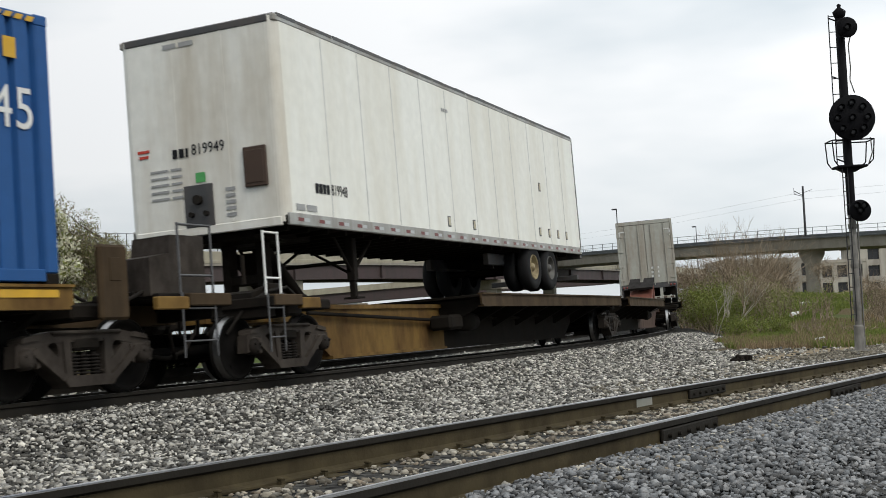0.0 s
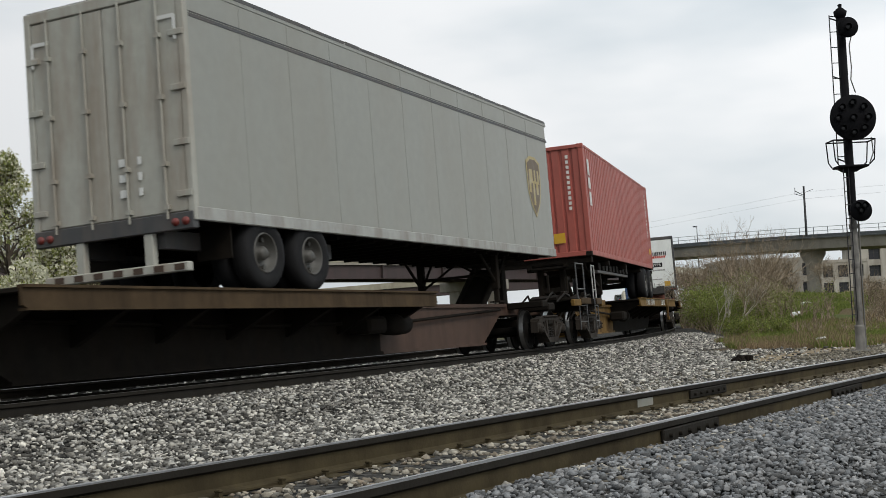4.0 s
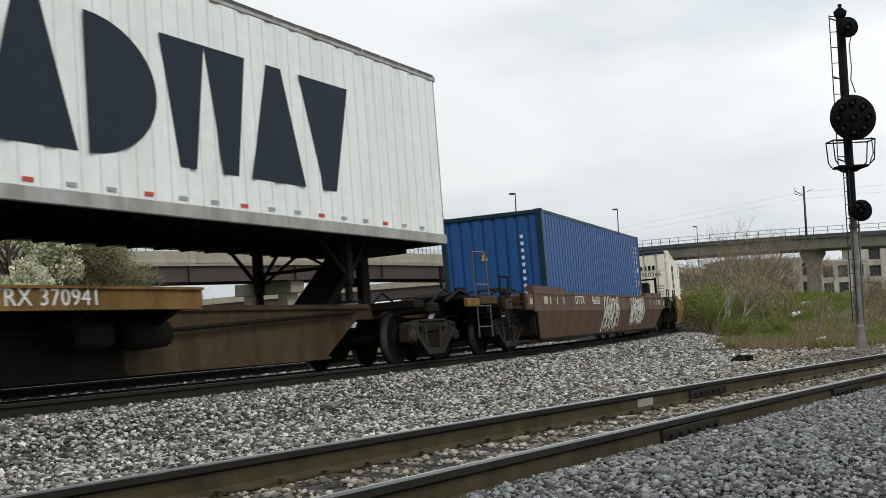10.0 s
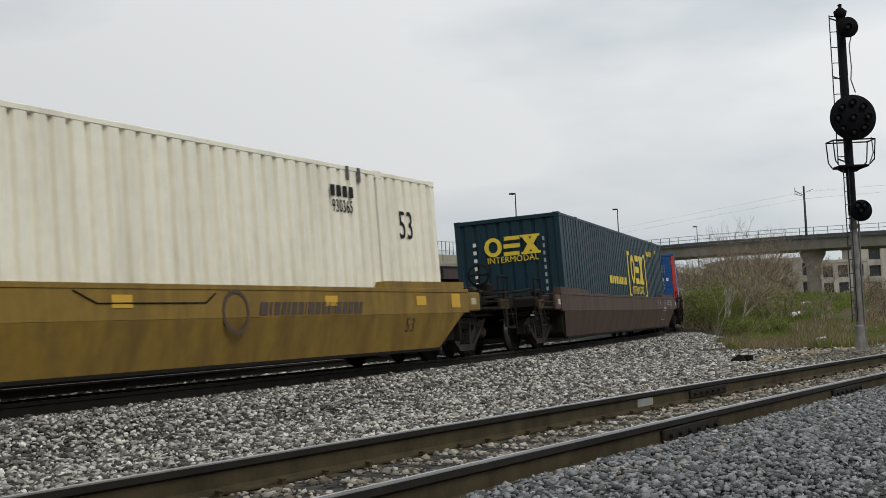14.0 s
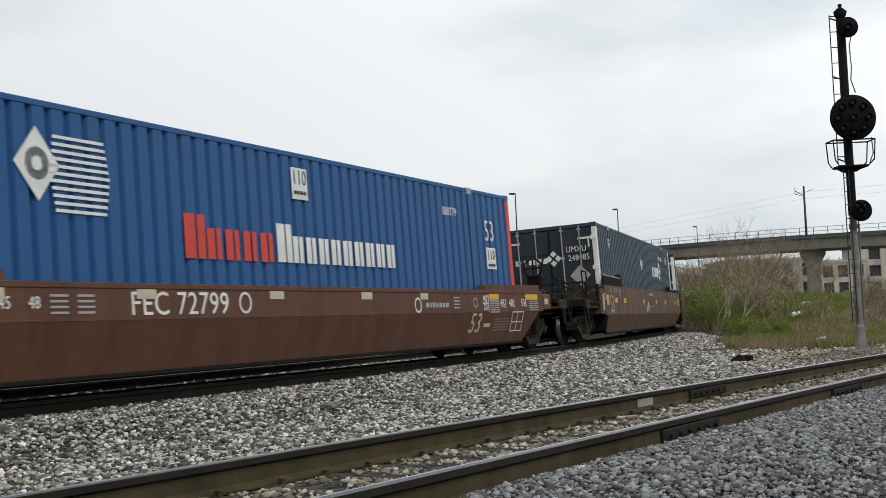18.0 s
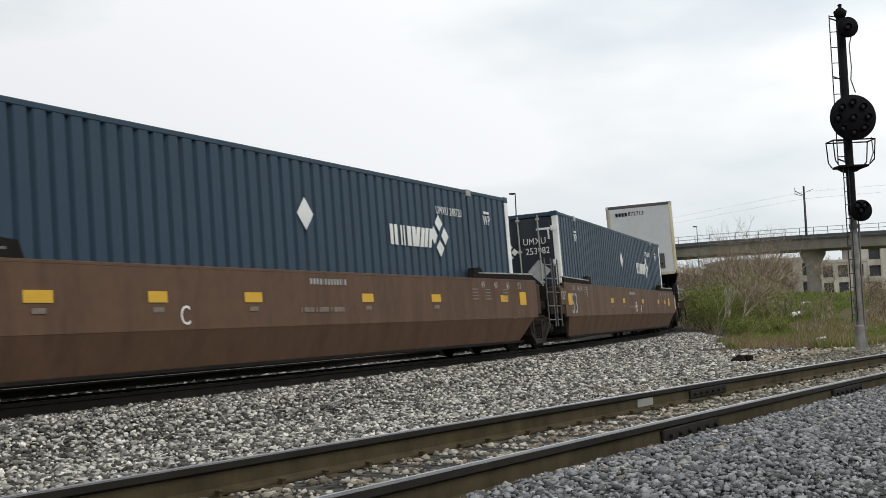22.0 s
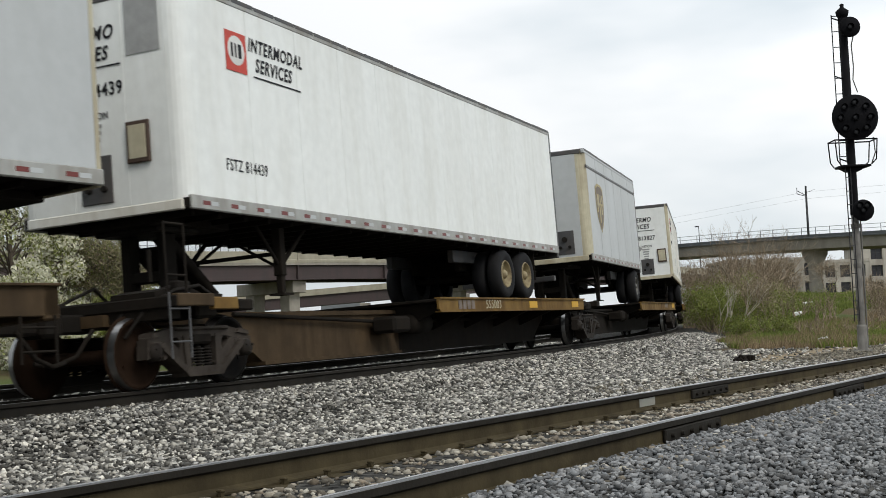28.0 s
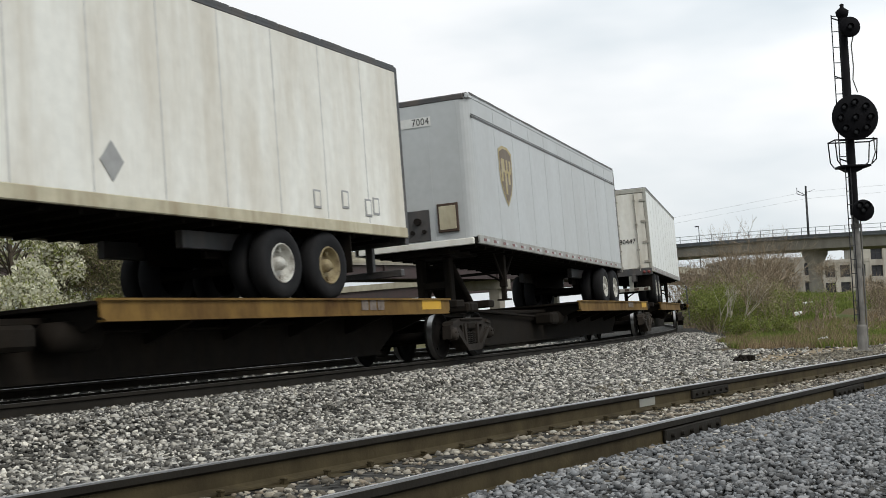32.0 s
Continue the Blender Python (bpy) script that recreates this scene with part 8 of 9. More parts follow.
        if name.endswith("near"):
            part("head_flank", rail_mesh(fn, a, b, off, 0.0, 1.0, flank=True), "rail_dark", tr)
        if name.endswith("near") and off < 0:
            part("worn_band", rail_mesh(fn, a, b, off, 0.0, 1.0, True, (-0.030, 0.016)), "rail_head", tr)
        elif name.endswith("near"):
            part("worn_band", rail_mesh(fn, a, b, off, 0.0, 1.0, True, (-0.030, -0.004)), "rail_head", tr)
    n = int((tie_b - tie_a) / 0.51)
    for i in range(n):
        s = tie_a + i * 0.51 + rnd.uniform(-0.03, 0.03)
        x, y, h, z, cant = fn(s)
        m = Matrix.Translation((x, y, z - 0.197 * math.cos(cant))) @ Matrix.Rotation(-h + rnd.uniform(-0.01, 0.01), 4, "Z") @ Matrix.Rotation(-cant, 4, "Y")
        tie = part("tie", tie_me, "", tr, at=m)
        if name.endswith("near") or (name.endswith("main") and s < 26):
            for off in (-0.7535, 0.7535):
                if off < 0 and name.endswith("main"):
                    continue
                pl = part("tie_plate", plate_me, "", tie, at=(off, 0, 0.001))
                for sx in (-0.092, 0.092):
                    part("spike", spike_me, "", tie, at=(off + sx, rnd.choice((-0.05, 0.05)), 0.012))


def joint_bar(tr, fn, s, off, side):
    """A pair of bolted plates at a rail joint."""
    x, y, h, z, cant = fn(s)
    m = Matrix.Translation((x, y, z)) @ Matrix.Rotation(-h, 4, "Z")
    j = Shape()
    for sx in (-1, 1):
        j.box(off + sx * 0.012, off + sx * 0.042, -0.55, 0.55, -0.145, -0.052, 0.008)
        for k in range(6):
            yy = -0.45 + 0.18 * k
            j.rod((off + sx * 0.04, yy, -0.098), (off + sx * 0.068, yy, -0.098), 0.018, 6)
    part("joint_bar", j, "rail_dark", tr, at=m)


near_track = bpy.data.objects["railway_track_near"]
for s_, off_ in ((6.47, -0.7535), (2.04, 0.7535), (6.45, 0.7535)):
    joint_bar(near_track, front_line, s_, off_, 1)
x_, y_, h_, z_, _ = front_line(4.77)
part("rail_tag", Shape().box(-0.7535 + 0.010, -0.7535 + 0.014, -0.19, 0.19, -0.135, -0.058), "old_grey", near_track, at=Matrix.Translation((x_, y_, z_)) @ Matrix.Rotation(-h_, 4, "Z"))

# ---------------------------------------------------------------- ballast stones
def stones(name, mat, label, pts, sizes, seed, sides=8):
    """Many small broken stones as one mesh."""
    r = np.random.RandomState(seed)
    if sides == 8:
        v0 = np.array([(1, 0, 0), (-1, 0, 0), (0, 1, 0), (0, -1, 0), (0, 0, 1), (0, 0, -1)], float)
        f0 = np.array([(0, 2, 4), (2, 1, 4), (1, 3, 4), (3, 0, 4), (2, 0, 5), (1, 2, 5), (3, 1, 5), (0, 3, 5)])
    elif sides == 12:                    # a blunt broken block
        v0 = np.array([(a, b, c) for a in (-0.62, 0.62) for b in (-0.62, 0.62) for c in (-0.62, 0.62)], float)
        f0 = np.array([(0, 1, 3), (0, 3, 2), (4, 6, 7), (4, 7, 5), (0, 4, 5), (0, 5, 1), (2, 3, 7), (2, 7, 6), (0, 2, 6), (0, 6, 4), (1, 5, 7), (1, 7, 3)])
    else:
        g = (1 + 5 ** 0.5) / 2
        v0 = np.array([(-1, g, 0), (1, g, 0), (-1, -g, 0), (1, -g, 0), (0, -1, g), (0, 1, g), (0, -1, -g), (0, 1, -g), (g, 0, -1), (g, 0, 1), (-g, 0, -1), (-g, 0, 1)]) / math.sqrt(1 + g * g)
        f0 = np.array([(0, 11, 5), (0, 5, 1), (0, 1, 7), (0, 7, 10), (0, 10, 11), (1, 5, 9), (5, 11, 4), (11, 10, 2), (10, 7, 6), (7, 1, 8), (3, 9, 4), (3, 4, 2), (3, 2, 6), (3, 6, 8), (3, 8, 9), (4, 9, 5), (2, 4, 11),
                       (6, 2, 10), (8, 6, 7), (9, 8, 1)])
    n, k = len(pts), len(v0)
    v = np.repeat(v0[None], n, 0) * r.uniform(0.62, 1.25, (n, k, 1)) * (1.0 if sides != 12 else r.uniform(0.72, 1.22, (n, k, 3)))
    v = v * r.uniform(0.50, 1.45, (n, 1, 3)) * sizes[:, None, None]
    q = r.normal(size=(n, 4))
    q /= np.linalg.norm(q, axis=1, keepdims=True)
    w, x, y, z = q.T
    R = np.stack([np.stack([1 - 2 * (y * y + z * z), 2 * (x * y - w * z), 2 * (x * z + w * y)], -1), np.stack([2 * (x * y + w * z), 1 - 2 * (x * x + z * z), 2 * (y * z - w * x)], -1),
                  np.stack([2 * (x * z - w * y), 2 * (y * z + w * x), 1 - 2 * (x * x + y * y)], -1)], 1)
    v = np.einsum("nij,nkj->nki", R, v) * [1.08, 1.08, 0.74] + pts[:, None, :]
    f = (f0[None] + (np.arange(n) * k)[:, None, None]).reshape(-1, 3)
    me = bpy.data.meshes.new(name)
    me.vertices.add(n * k)
    me.vertices.foreach_set("co", v.reshape(-1).astype(np.float32))
    me.loops.add(len(f) * 3)
    me.loops.foreach_set("vertex_index", f.reshape(-1).astype(np.int32))
    me.polygons.add(len(f))
    me.polygons.foreach_set("loop_start", np.arange(0, len(f) * 3, 3, dtype=np.int32))
    me.update(calc_edges=True)
    me.validate()
    me.materials.append(M[mat])
    return tagged(new(name, me), label, "ballast", kind="stuff")


def scatter(x0, x1, y0, y1, density, seed, keep):
    r = np.random.RandomState(seed)
    n = int((x1 - x0) * (y1 - y0) * density)
    x, y = r.uniform(x0, x1, n), r.uniform(y0, y1, n)
    # only the wedge of land before the camera
    m = (np.abs(x) < 0.40 * y + 1.2)
    x, y = x[m], y[m]
    z, sand, grass, n1, n2 = ground_z(x, y)
    m = keep(x, y, n1, n2, sand, grass, r)
    return np.stack([x[m], y[m], z[m]], -1), n1[m], n2[m], r


def laid(x0, x1, y0, y1, cell, seed, keep):
    """Stones that lie side by side, one to a cell."""
    r = np.random.RandomState(seed)
    gx_, gy_ = np.meshgrid(np.arange(x0, x1, cell), np.arange(y0, y1, cell))
    x = (gx_ + r.uniform(-0.48, 0.48, gx_.shape) * cell).ravel()
    y = (gy_ + r.uniform(-0.48, 0.48, gy_.shape) * cell).ravel()
    m = (np.abs(x) < 0.40 * y + 1.2)
    x, y = x[m], y[m]
    z, sand, grass, n1, n2 = ground_z(x, y)
    m = keep(x, y, n1, n2, sand, grass, r)
    x, y, z = x[m], y[m], z[m]
    size = cell * r.normal(0.58, 0.16, len(x)).clip(0.26, 1.1)
    return np.stack([x, y, z + r.uniform(-0.2, 0.55, len(x)) * cell], -1), size


def sandy(x, y, n1, n2, sand, grass, r):
    return (n2 < -0.9) & (n2 > -3.6) & (n1 > 2.5) & (y > 15) & (r.uniform(size=len(x)) < 0.2 + 0.6 * sand)


def between(x, y, n1, n2, sand, grass, r):
    return (n2 < -0.80) & (n1 > 0.83) & (grass < 0.5) & (r.uniform(size=len(x)) > sand * 0.95)


def foreground(x, y, n1, n2, sand, grass, r):
    return (n2 > 0.815)


def cribs(x, y, n1, n2, sand, grass, r):
    return (np.abs(n2) < 0.66) | ((np.abs(n2) > 0.84) & (np.abs(n2) < 1.5) & (r.uniform(size=len(x)) < 0.5))


def beyond(x, y, n1, n2, sand, grass, r):
    return ((n1 < -0.83) & (n1 > -3.4)) | (np.abs(n1) < 0.66)


for nm, mt, lb, x0, x1, y0, y1, cell, seed, keep, sides in (
        ("ballast_stones_between", "stone_pale", "pale grey broken stone between two tracks", -9, 14, 6, 18, 0.044, 1, between, 12),
        ("ballast_stones_middle", "stone_pale", "pale grey broken stone beside the main track", -7, 16, 18, 27, 0.052, 13, between, 12),
        ("ballast_stones_distant", "stone_pale", "pale grey broken stone towards the curve", -4, 24, 27, 50, 0.066, 3, between, 8),
        ("ballast_stones_foreground", "stone_dark", "dark blue-grey broken stone in the foreground", -2, 9, 5, 14, 0.034, 5, foreground, 12),
        ("ballast_stones_right", "stone_dark", "dark blue-grey broken stone along the near track", 2, 14, 14, 24, 0.048, 15, foreground, 12),
        ("ballast_stones_sandy", "stone_tan", "tan chips strewn where gravel meets sand", 2, 18, 15, 36, 0.065, 17, sandy, 8)):
    p, sz = laid(x0, x1, y0, y1, cell, seed, keep)
    stones(nm, mt, lb, p, sz, seed + 1, sides)
p, _, n2_, r = scatter(-4, 22, 6, 40, 420, 7, cribs)
# most chips lie between the ties
sp_ = p[:, 0] * math.sin(0.567) + (p[:, 1] - 7.4993) * math.cos(0.567)
off_tie = np.abs((sp_ + 6.0 + 0.255) % 0.51 - 0.255)
keep_ = (off_tie > 0.125) | (r.uniform(size=len(p)) < 0.12)
p = p[keep_]
p[:, 2] += 0.004
stones("ballast_stones_cribs", "stone_cream", "tan and cream stone chips among the ties", p, r.gamma(5.0, 0.0038, len(p)).clip(0.010, 0.034), 8, 20)
p, _, _, r = scatter(-14, 10, 12, 46, 120, 9, beyond)
stones("ballast_stones_beyond", "stone_pale", "pale grey broken stone under and past the train", p + [0, 0, 0.006], r.gamma(6.0, 0.0085, len(p)).clip(0.016, 0.07), 10, 8)

# ---------------------------------------------------------------- signal mast


SX, SY = 9.31, 27.2
SZ = -0.36
sig = thing("railway_signal", "tall black mast signal with round target heads and silver base", "railway signal")
sig.location = (SX, SY, SZ)
part("base", Shape().box(-0.17, 0.17, -0.17, 0.17, -0.05, 0.06, 0.02).turned([(0.0, 0.62), (0.105, 0.62), (0.112, 0.56), (0.115, 0.08), (0.15, 0.06), (0.15, 0.0)], 16, "z"), "mast_silver", sig)
part("lower_mast", Shape().turned([(0.085, 0.6), (0.08, 3.1), (0.0, 3.1)], 16, "z"), "mast_silver", sig)
part("upper_mast", Shape().turned([(0.095, 3.1), (0.09, 7.62), (0.0, 7.62)], 16, "z"), "mast_black", sig)
part("finial", Shape().turned([(0.06, 7.6), (0.13, 7.68), (0.15, 7.78), (0.04, 7.88), (0.05, 7.94), (0.0, 7.97)], 14, "z"), "mast_black", sig)


def signal_head(x, z, rad, lamps):
    hd = part("signal_head", Shape().turned([(0.0, 0.0), (rad * 0.97, 0.0), (rad, 0.02), (rad, 0.05), (rad * 0.97, 0.06), (0.0, 0.06)], 36, "y", (x, -0.28, z)).rod((x, -0.22, z), (0.0, 0.0, z), 0.06, 8), "mast_black", sig)
    for a, rr in lamps:
        lx, lz = x + rr * math.cos(a), z + rr * math.sin(a)
        part("lens", Shape().turned([(0.0, -0.006), (0.04, -0.005), (0.05, 0.0)], 12, "y", (lx, -0.285, lz)), "lens", hd)
        part("hood", Shape().turned([(0.075, 0.0), (0.08, -0.06), (0.074, -0.06), (0.068, 0.0)], 12, "y", (lx, -0.28, lz)), "mast_black", hd)


signal_head(0.06, 5.29, 0.52, [(math.pi / 4 * k, 0.34) for k in range(8)] + [(0.0, 0.0)])
signal_head(0.07, 7.36, 0.235, [(0.0, 0.0)])
signal_head(0.11, 3.18, 0.245, [(0.0, 0.0), (2.2, 0.14), (0.9, 0.14)])
lad = Shape()
for lx in (-0.22, -0.06):
    lad.rod((lx - 0.02, 0.05, 4.3), (lx - 0.02, 0.05, 7.72), 0.012, 6)
for i in range(10):
    lad.rod((-0.24, 0.05, 4.45 + 0.36 * i), (-0.08, 0.05, 4.45 + 0.36 * i), 0.010, 6)
for z in (4.35, 6.25, 7.6):
    lad.tube([(-0.24, 0.05, z + 0.05), (-0.12, -0.02, z - 0.02), (0.0, 0.0, z)], 0.016, 6)
part("upper_ladder", lad, "mast_black", sig)
lad = Shape()
for lx in (-0.19, -0.075):
    lad.rod((lx - 0.0, -0.12, 0.7), (lx, -0.12, 4.2), 0.012, 6)
for i in range(11):
    lad.rod((-0.19, -0.12, 0.85 + 0.31 * i), (-0.075, -0.12, 0.85 + 0.31 * i), 0.010, 6)
part("lower_ladder", lad, "pole_steel", sig)
cage = Shape().box(-0.30, 0.38, -0.20, 0.30, 4.18, 4.23, 0.01)
cage.prism([(-0.3, 4.18), (0.3, 4.18), (0.12, 4.08), (-0.12, 4.08)], -0.1, 0.1)
for cx, cy, ox in ((-0.30, -0.2, -0.08), (-0.30, 0.3, -0.08), (0.38, -0.2, 0.12), (0.38, 0.3, 0.12)):
    cage.tube([(cx, cy, 4.22), (cx + ox, cy, 4.34), (cx + ox * 1.35, cy, 4.80)], 0.014, 6)
cage.tube([(-0.41, -0.2, 4.80), (0.54, -0.2, 4.80), (0.54, 0.3, 4.80), (-0.41, 0.3, 4.80), (-0.41, -0.2, 4.80)], 0.016, 6)
part("platform_cage", cage, "mast_black", sig)
part("cable", Shape().tube([(0.22, 0.0, 7.2), (0.17, 0.02, 7.0), (0.19, 0.02, 6.5), (0.16, 0.02, 6.2), (0.24, 0.0, 5.9)], 0.014, 5), "mast_silver", sig)
part("cable", Shape().tube([(0.5, -0.1, 4.85), (0.52, -0.1, 4.5), (0.44, -0.05, 4.25)], 0.014, 5), "mast_silver", sig)
part("conduit", Shape().rod((0.10, -0.05, 0.1), (0.10, -0.05, 3.0), 0.018, 6), "mast_silver", sig)
for z in (0.95, 1.9, 2.8):
    part("clamp", Shape().turned([(0.095, z), (0.10, z + 0.05), (0.095, z + 0.1)], 14, "z"), "mast_silver", sig)

# ---------------------------------------------------------------- the curved road bridge
def poly(points, step):
    """Evenly spaced points and directions along a smooth line through points."""
    p = np.array(points, float)
    d = np.concatenate([[0], np.cumsum(np.linalg.norm(np.diff(p[:, :2], axis=0), axis=1))])
    q = np.arange(0, d[-1] + 0.01, step)
    out = []
    for s in q:
        k = min(max(np.searchsorted(d, s) - 1, 0), len(d) - 2)
        p0, p1, p2, p3 = p[max(k - 1, 0)], p[k], p[k + 1], p[min(k + 2, len(p) - 1)]
        t = (s - d[k]) / (d[k + 1] - d[k])
        out.append(0.5 * ((2 * p1) + (p2 - p0) * t + (2 * p0 - 5 * p1 + 4 * p2 - p3) * t * t + (3 * p1 - p0 - 3 * p2 + p3) * t ** 3))
    out = np.array(out)
    tan = np.gradient(out, axis=0)
    return out, np.arctan2(tan[:, 1], tan[:, 0])


def sweep(line, ang, outline):
    """An outline of (across, up) points swept along a line; across is positive to its far side."""
    s, k = Shape(), len(outline)
    vs = [(x - math.sin(a) * n, y + math.cos(a) * n, z + u) for (x, y, z), a in zip(line, ang) for n, u in outline]
    fs = [(i * k + j, i * k + (j + 1) % k, (i + 1) * k + (j + 1) % k, (i + 1) * k + j) for i in range(len(line) - 1) for j in range(k)]
    fs += [tuple(range(k))[::-1], tuple(range((len(line) - 1) * k, len(line) * k))]
    return s.add(vs, fs)


def lamp_post(x, y, z, ang, height=10.0):
    lp = thing("street_lamp", "dark steel street lamp on a bridge parapet", "street lamp", "street lamps on the bridge")
    lp.matrix_world = Matrix.Translation((x, y, z)) @ Matrix.Rotation(ang, 4, "Z")
    part("post", Shape().turned([(0.0, height), (0.085, height), (0.13, 0.0), (0.28, 0.0), (0.28, 0.25), (0.17, 0.35)], 10, "z"), "pole_steel", lp)
    part("lamp_head", Shape().box(-0.95, 0.05, -0.14, 0.14, height - 0.12, height + 0.12, 0.04).box(-0.85, -0.25, -0.17, 0.17, height - 0.16, height - 0.10, 0.02), "pole_steel", lp)


# (across, far, height of the parapet's top)
BL = [(-75, 92, 8.9), (-50, 108, 9.3), (-26.7, 131, 9.7), (-8, 153, 10.1), (11, 185, 10.4), (32, 225, 10.9), (60, 283, 11.2), (95, 350, 11.2)]
line, ang = poly(BL, 4.0)
br = thing("road_bridge", "curved concrete road bridge with plum steel girder and mesh fence", "bridge")
part("parapet", sweep(line, ang, [(0, 0), (0.3, 0), (0.35, -1.25), (-0.06, -1.32), (-0.06, -1.0), (0, -0.95)]), "concrete", br)
part("deck", sweep(line, ang, [(-0.02, -1.3), (10, -1.3), (10, -1.6), (-0.02, -1.6)]), "pier_concrete", br)
part("far_parapet", sweep(line, ang, [(9.7, -0.2), (10, -0.2), (10, -1.4), (9.7, -1.4)]), "concrete", br)
for n in (0.35, 3.3, 6.4, 9.4):
    part("girder", sweep(line, ang, [(n - 0.22, -1.58), (n + 0.22, -1.58), (n + 0.22, -1.64), (n + 0.03, -1.66), (n + 0.03, -3.25), (n + 0.22, -3.28), (n + 0.22, -3.33), (n - 0.22, -3.33), (n - 0.22, -3.28), (n - 0.03, -3.25),
                                     (n - 0.03, -1.66), (n - 0.22, -1.64)]), "girder", br)
fp, fa = poly(BL, 1.05)
fence_post_me = fixed(Shape().box(-0.035, 0.035, -0.035, 0.035, 0.0, 1.85))
fence_post_me.materials.append(M["fence_steel"])
for (x, y, z), a in zip(fp, fa):
    if y < 262:
        part("fence_post", fence_post_me, "", br, at=Matrix.Translation((x - math.sin(a) * 0.12, y + math.cos(a) * 0.12, z)) @ Matrix.Rotation(a, 4, "Z"))
for u in (1.80, 0.55):
    part("fence_rail", sweep(line, ang, [(0.10, u), (0.14, u), (0.14, u + 0.05), (0.10, u + 0.05)]), "fence_steel", br)
mesh_fence = Shape()
for k in range(4):
    mesh_fence_u = 0.1 + 0.11 * k
    sw = sweep(line, ang, [(0.11, mesh_fence_u), (0.125, mesh_fence_u), (0.125, mesh_fence_u + 0.03), (0.11, mesh_fence_u + 0.03)])
    mesh_fence.add(sw.v, sw.f)
part("fence_mesh", mesh_fence, "fence_steel", br)
for (x, y, z), a in zip(*poly(BL, 15.3)):
    part("girder_stiffener", Shape().box(-0.06, 0.06, -0.24, 0.24, -3.3, -1.62), "girder", br, at=Matrix.Translation((x - math.sin(a) * 0.2, y + math.cos(a) * 0.2, z)) @ Matrix.Rotation(a, 4, "Z"))
    part("parapet_joint", Shape().box(-0.10, 0.10, -0.075, 0.0, -1.28, 0.015), "concrete", br, at=Matrix.Translation((x, y, z)) @ Matrix.Rotation(a, 4, "Z"))
for (x, y), ph in (((-26.7, 131), 9.7), ((-8, 153), 10.1), ((11.5, 185), 10.4), ((33, 225), 10.9), ((60, 283), 11.2)):
    lamp_post(x, y + 0.1, ph - 0.1, 0.2)
    part("pilaster", Shape().box(-0.38, 0.38, -0.14, 0.30, -1.34, 0.06, 0.02), "concrete", br, at=Matrix.Translation((x, y + 0.05, ph)) @ Matrix.Rotation(0.8, 4, "Z"))
# piers: a cap on columns
for px, py, pz, pa in ((-17.5, 142.5, 6.55, 0.80), (9.0, 181.0, 7.0, 1.0), (-55, 105, 6.0, 0.6)):
    pr = part("pier", Shape().box(-1.0, 1.0, -0.2, 11.0, -1.45, 0.0, 0.06).box(-0.8, 0.8, 0.8, 2.6, -9.0, -1.4, 0.05).box(-0.8, 0.8, 7.6, 9.4, -9.0, -1.4, 0.05), "pier_concrete", br,
              at=Matrix.Translation((px, py, pz)) @ Matrix.Rotation(pa, 4, "Z"))
# the lower road and its bridges in the distance, under the first
low = thing("distant_bridge", "low grey concrete bridge seen under the nearer one", "bridge")
ll, la = poly([(-160, 250, 4.0), (-80, 256, 6.8), (-35, 262, 9.1), (0, 266, 10.7), (40, 275, 11.9)], 10.0)
part("deck", sweep(ll, la, [(0, 0), (9, 0), (9, -1.3), (0, -1.3)]), "concrete", low)
part("girder", sweep(ll, la, [(0.5, -1.3), (8.5, -1.3), (8.5, -3.6), (0.5, -3.6)]), "girder", low)
for x, zt_ in ((-62, 3.6), (-40, 4.9), (-18, 6.0), (4, 7.1)):
    part("pier", Shape().box(x - 1.0, x + 1.0, 262, 268, -1.0, zt_, 0.1), "pier_concrete", low)
tower = thing("office_block", "pale blue-grey office block far off", "building")
part("wall", Shape().box(-44, -30, 420, 440, 0, 13.5), "fence_steel", tower)

# ---------------------------------------------------------------- the viaduct with its trolley poles
VL = [(-10, 255, 11.9), (14, 206, 11.4), (34.6, 177, 11.0), (46, 165, 10.75), (57, 155, 10.4), (75, 142, 9.9), (110, 125, 9.4)]
line, ang = poly(VL, 4.0)
vd = thing("rail_viaduct", "long concrete viaduct with a railing and poles", "bridge")
part("parapet", sweep(line, ang, [(0, 0), (0.3, 0), (0.3, -0.5), (-0.25, -0.56), (-0.25, -0.40), (0, -0.36)]), "viaduct_edge", vd)
part("girder", sweep(line, ang, [(0.1, -0.5), (8.4, -0.5), (8.4, -1.9), (6.5, -2.1), (2.0, -2.1), (0.3, -1.95)]), "pier_concrete", vd)
fp, fa = poly(VL, 2.2)
for (x, y, z), a in zip(fp, fa):
    part("fence_post", fence_post_me, "", vd, at=Matrix.Translation((x, y, z)) @ Matrix.Rotation(a, 4, "Z") @ Matrix.Diagonal((1, 1, 0.52, 1)))
for u in (0.40, 0.92):
    part("fence_rail", sweep(line, ang, [(-0.03, u), (0.03, u), (0.03, u + 0.07), (-0.03, u + 0.07)]), "pale_rail", vd)
for px, py, pz in ((50.1, 163.2, 8.55), (71, 147.5, 8.0), (31.5, 184.0, 9.0), (17.5, 204.0, 9.3)):
    part("pier", Shape().prism([(-0.95, -12), (0.95, -12), (0.95, -1.9), (1.7, -0.5), (1.7, 0.0), (-1.7, 0.0), (-1.7, -0.5), (-0.95, -1.9)], 1.0, 3.0), "pier_concrete", vd,
         at=Matrix.Translation((px, py, pz)) @ Matrix.Rotation(-0.3, 4, "Z"))


def trolley_pole(x, y, z, h=6.2):
    tp = thing("trolley_pole", "dark steel trolley wire pole with cross arms", "utility pole", "poles on the viaduct")
    tp.location = (x, y, z)
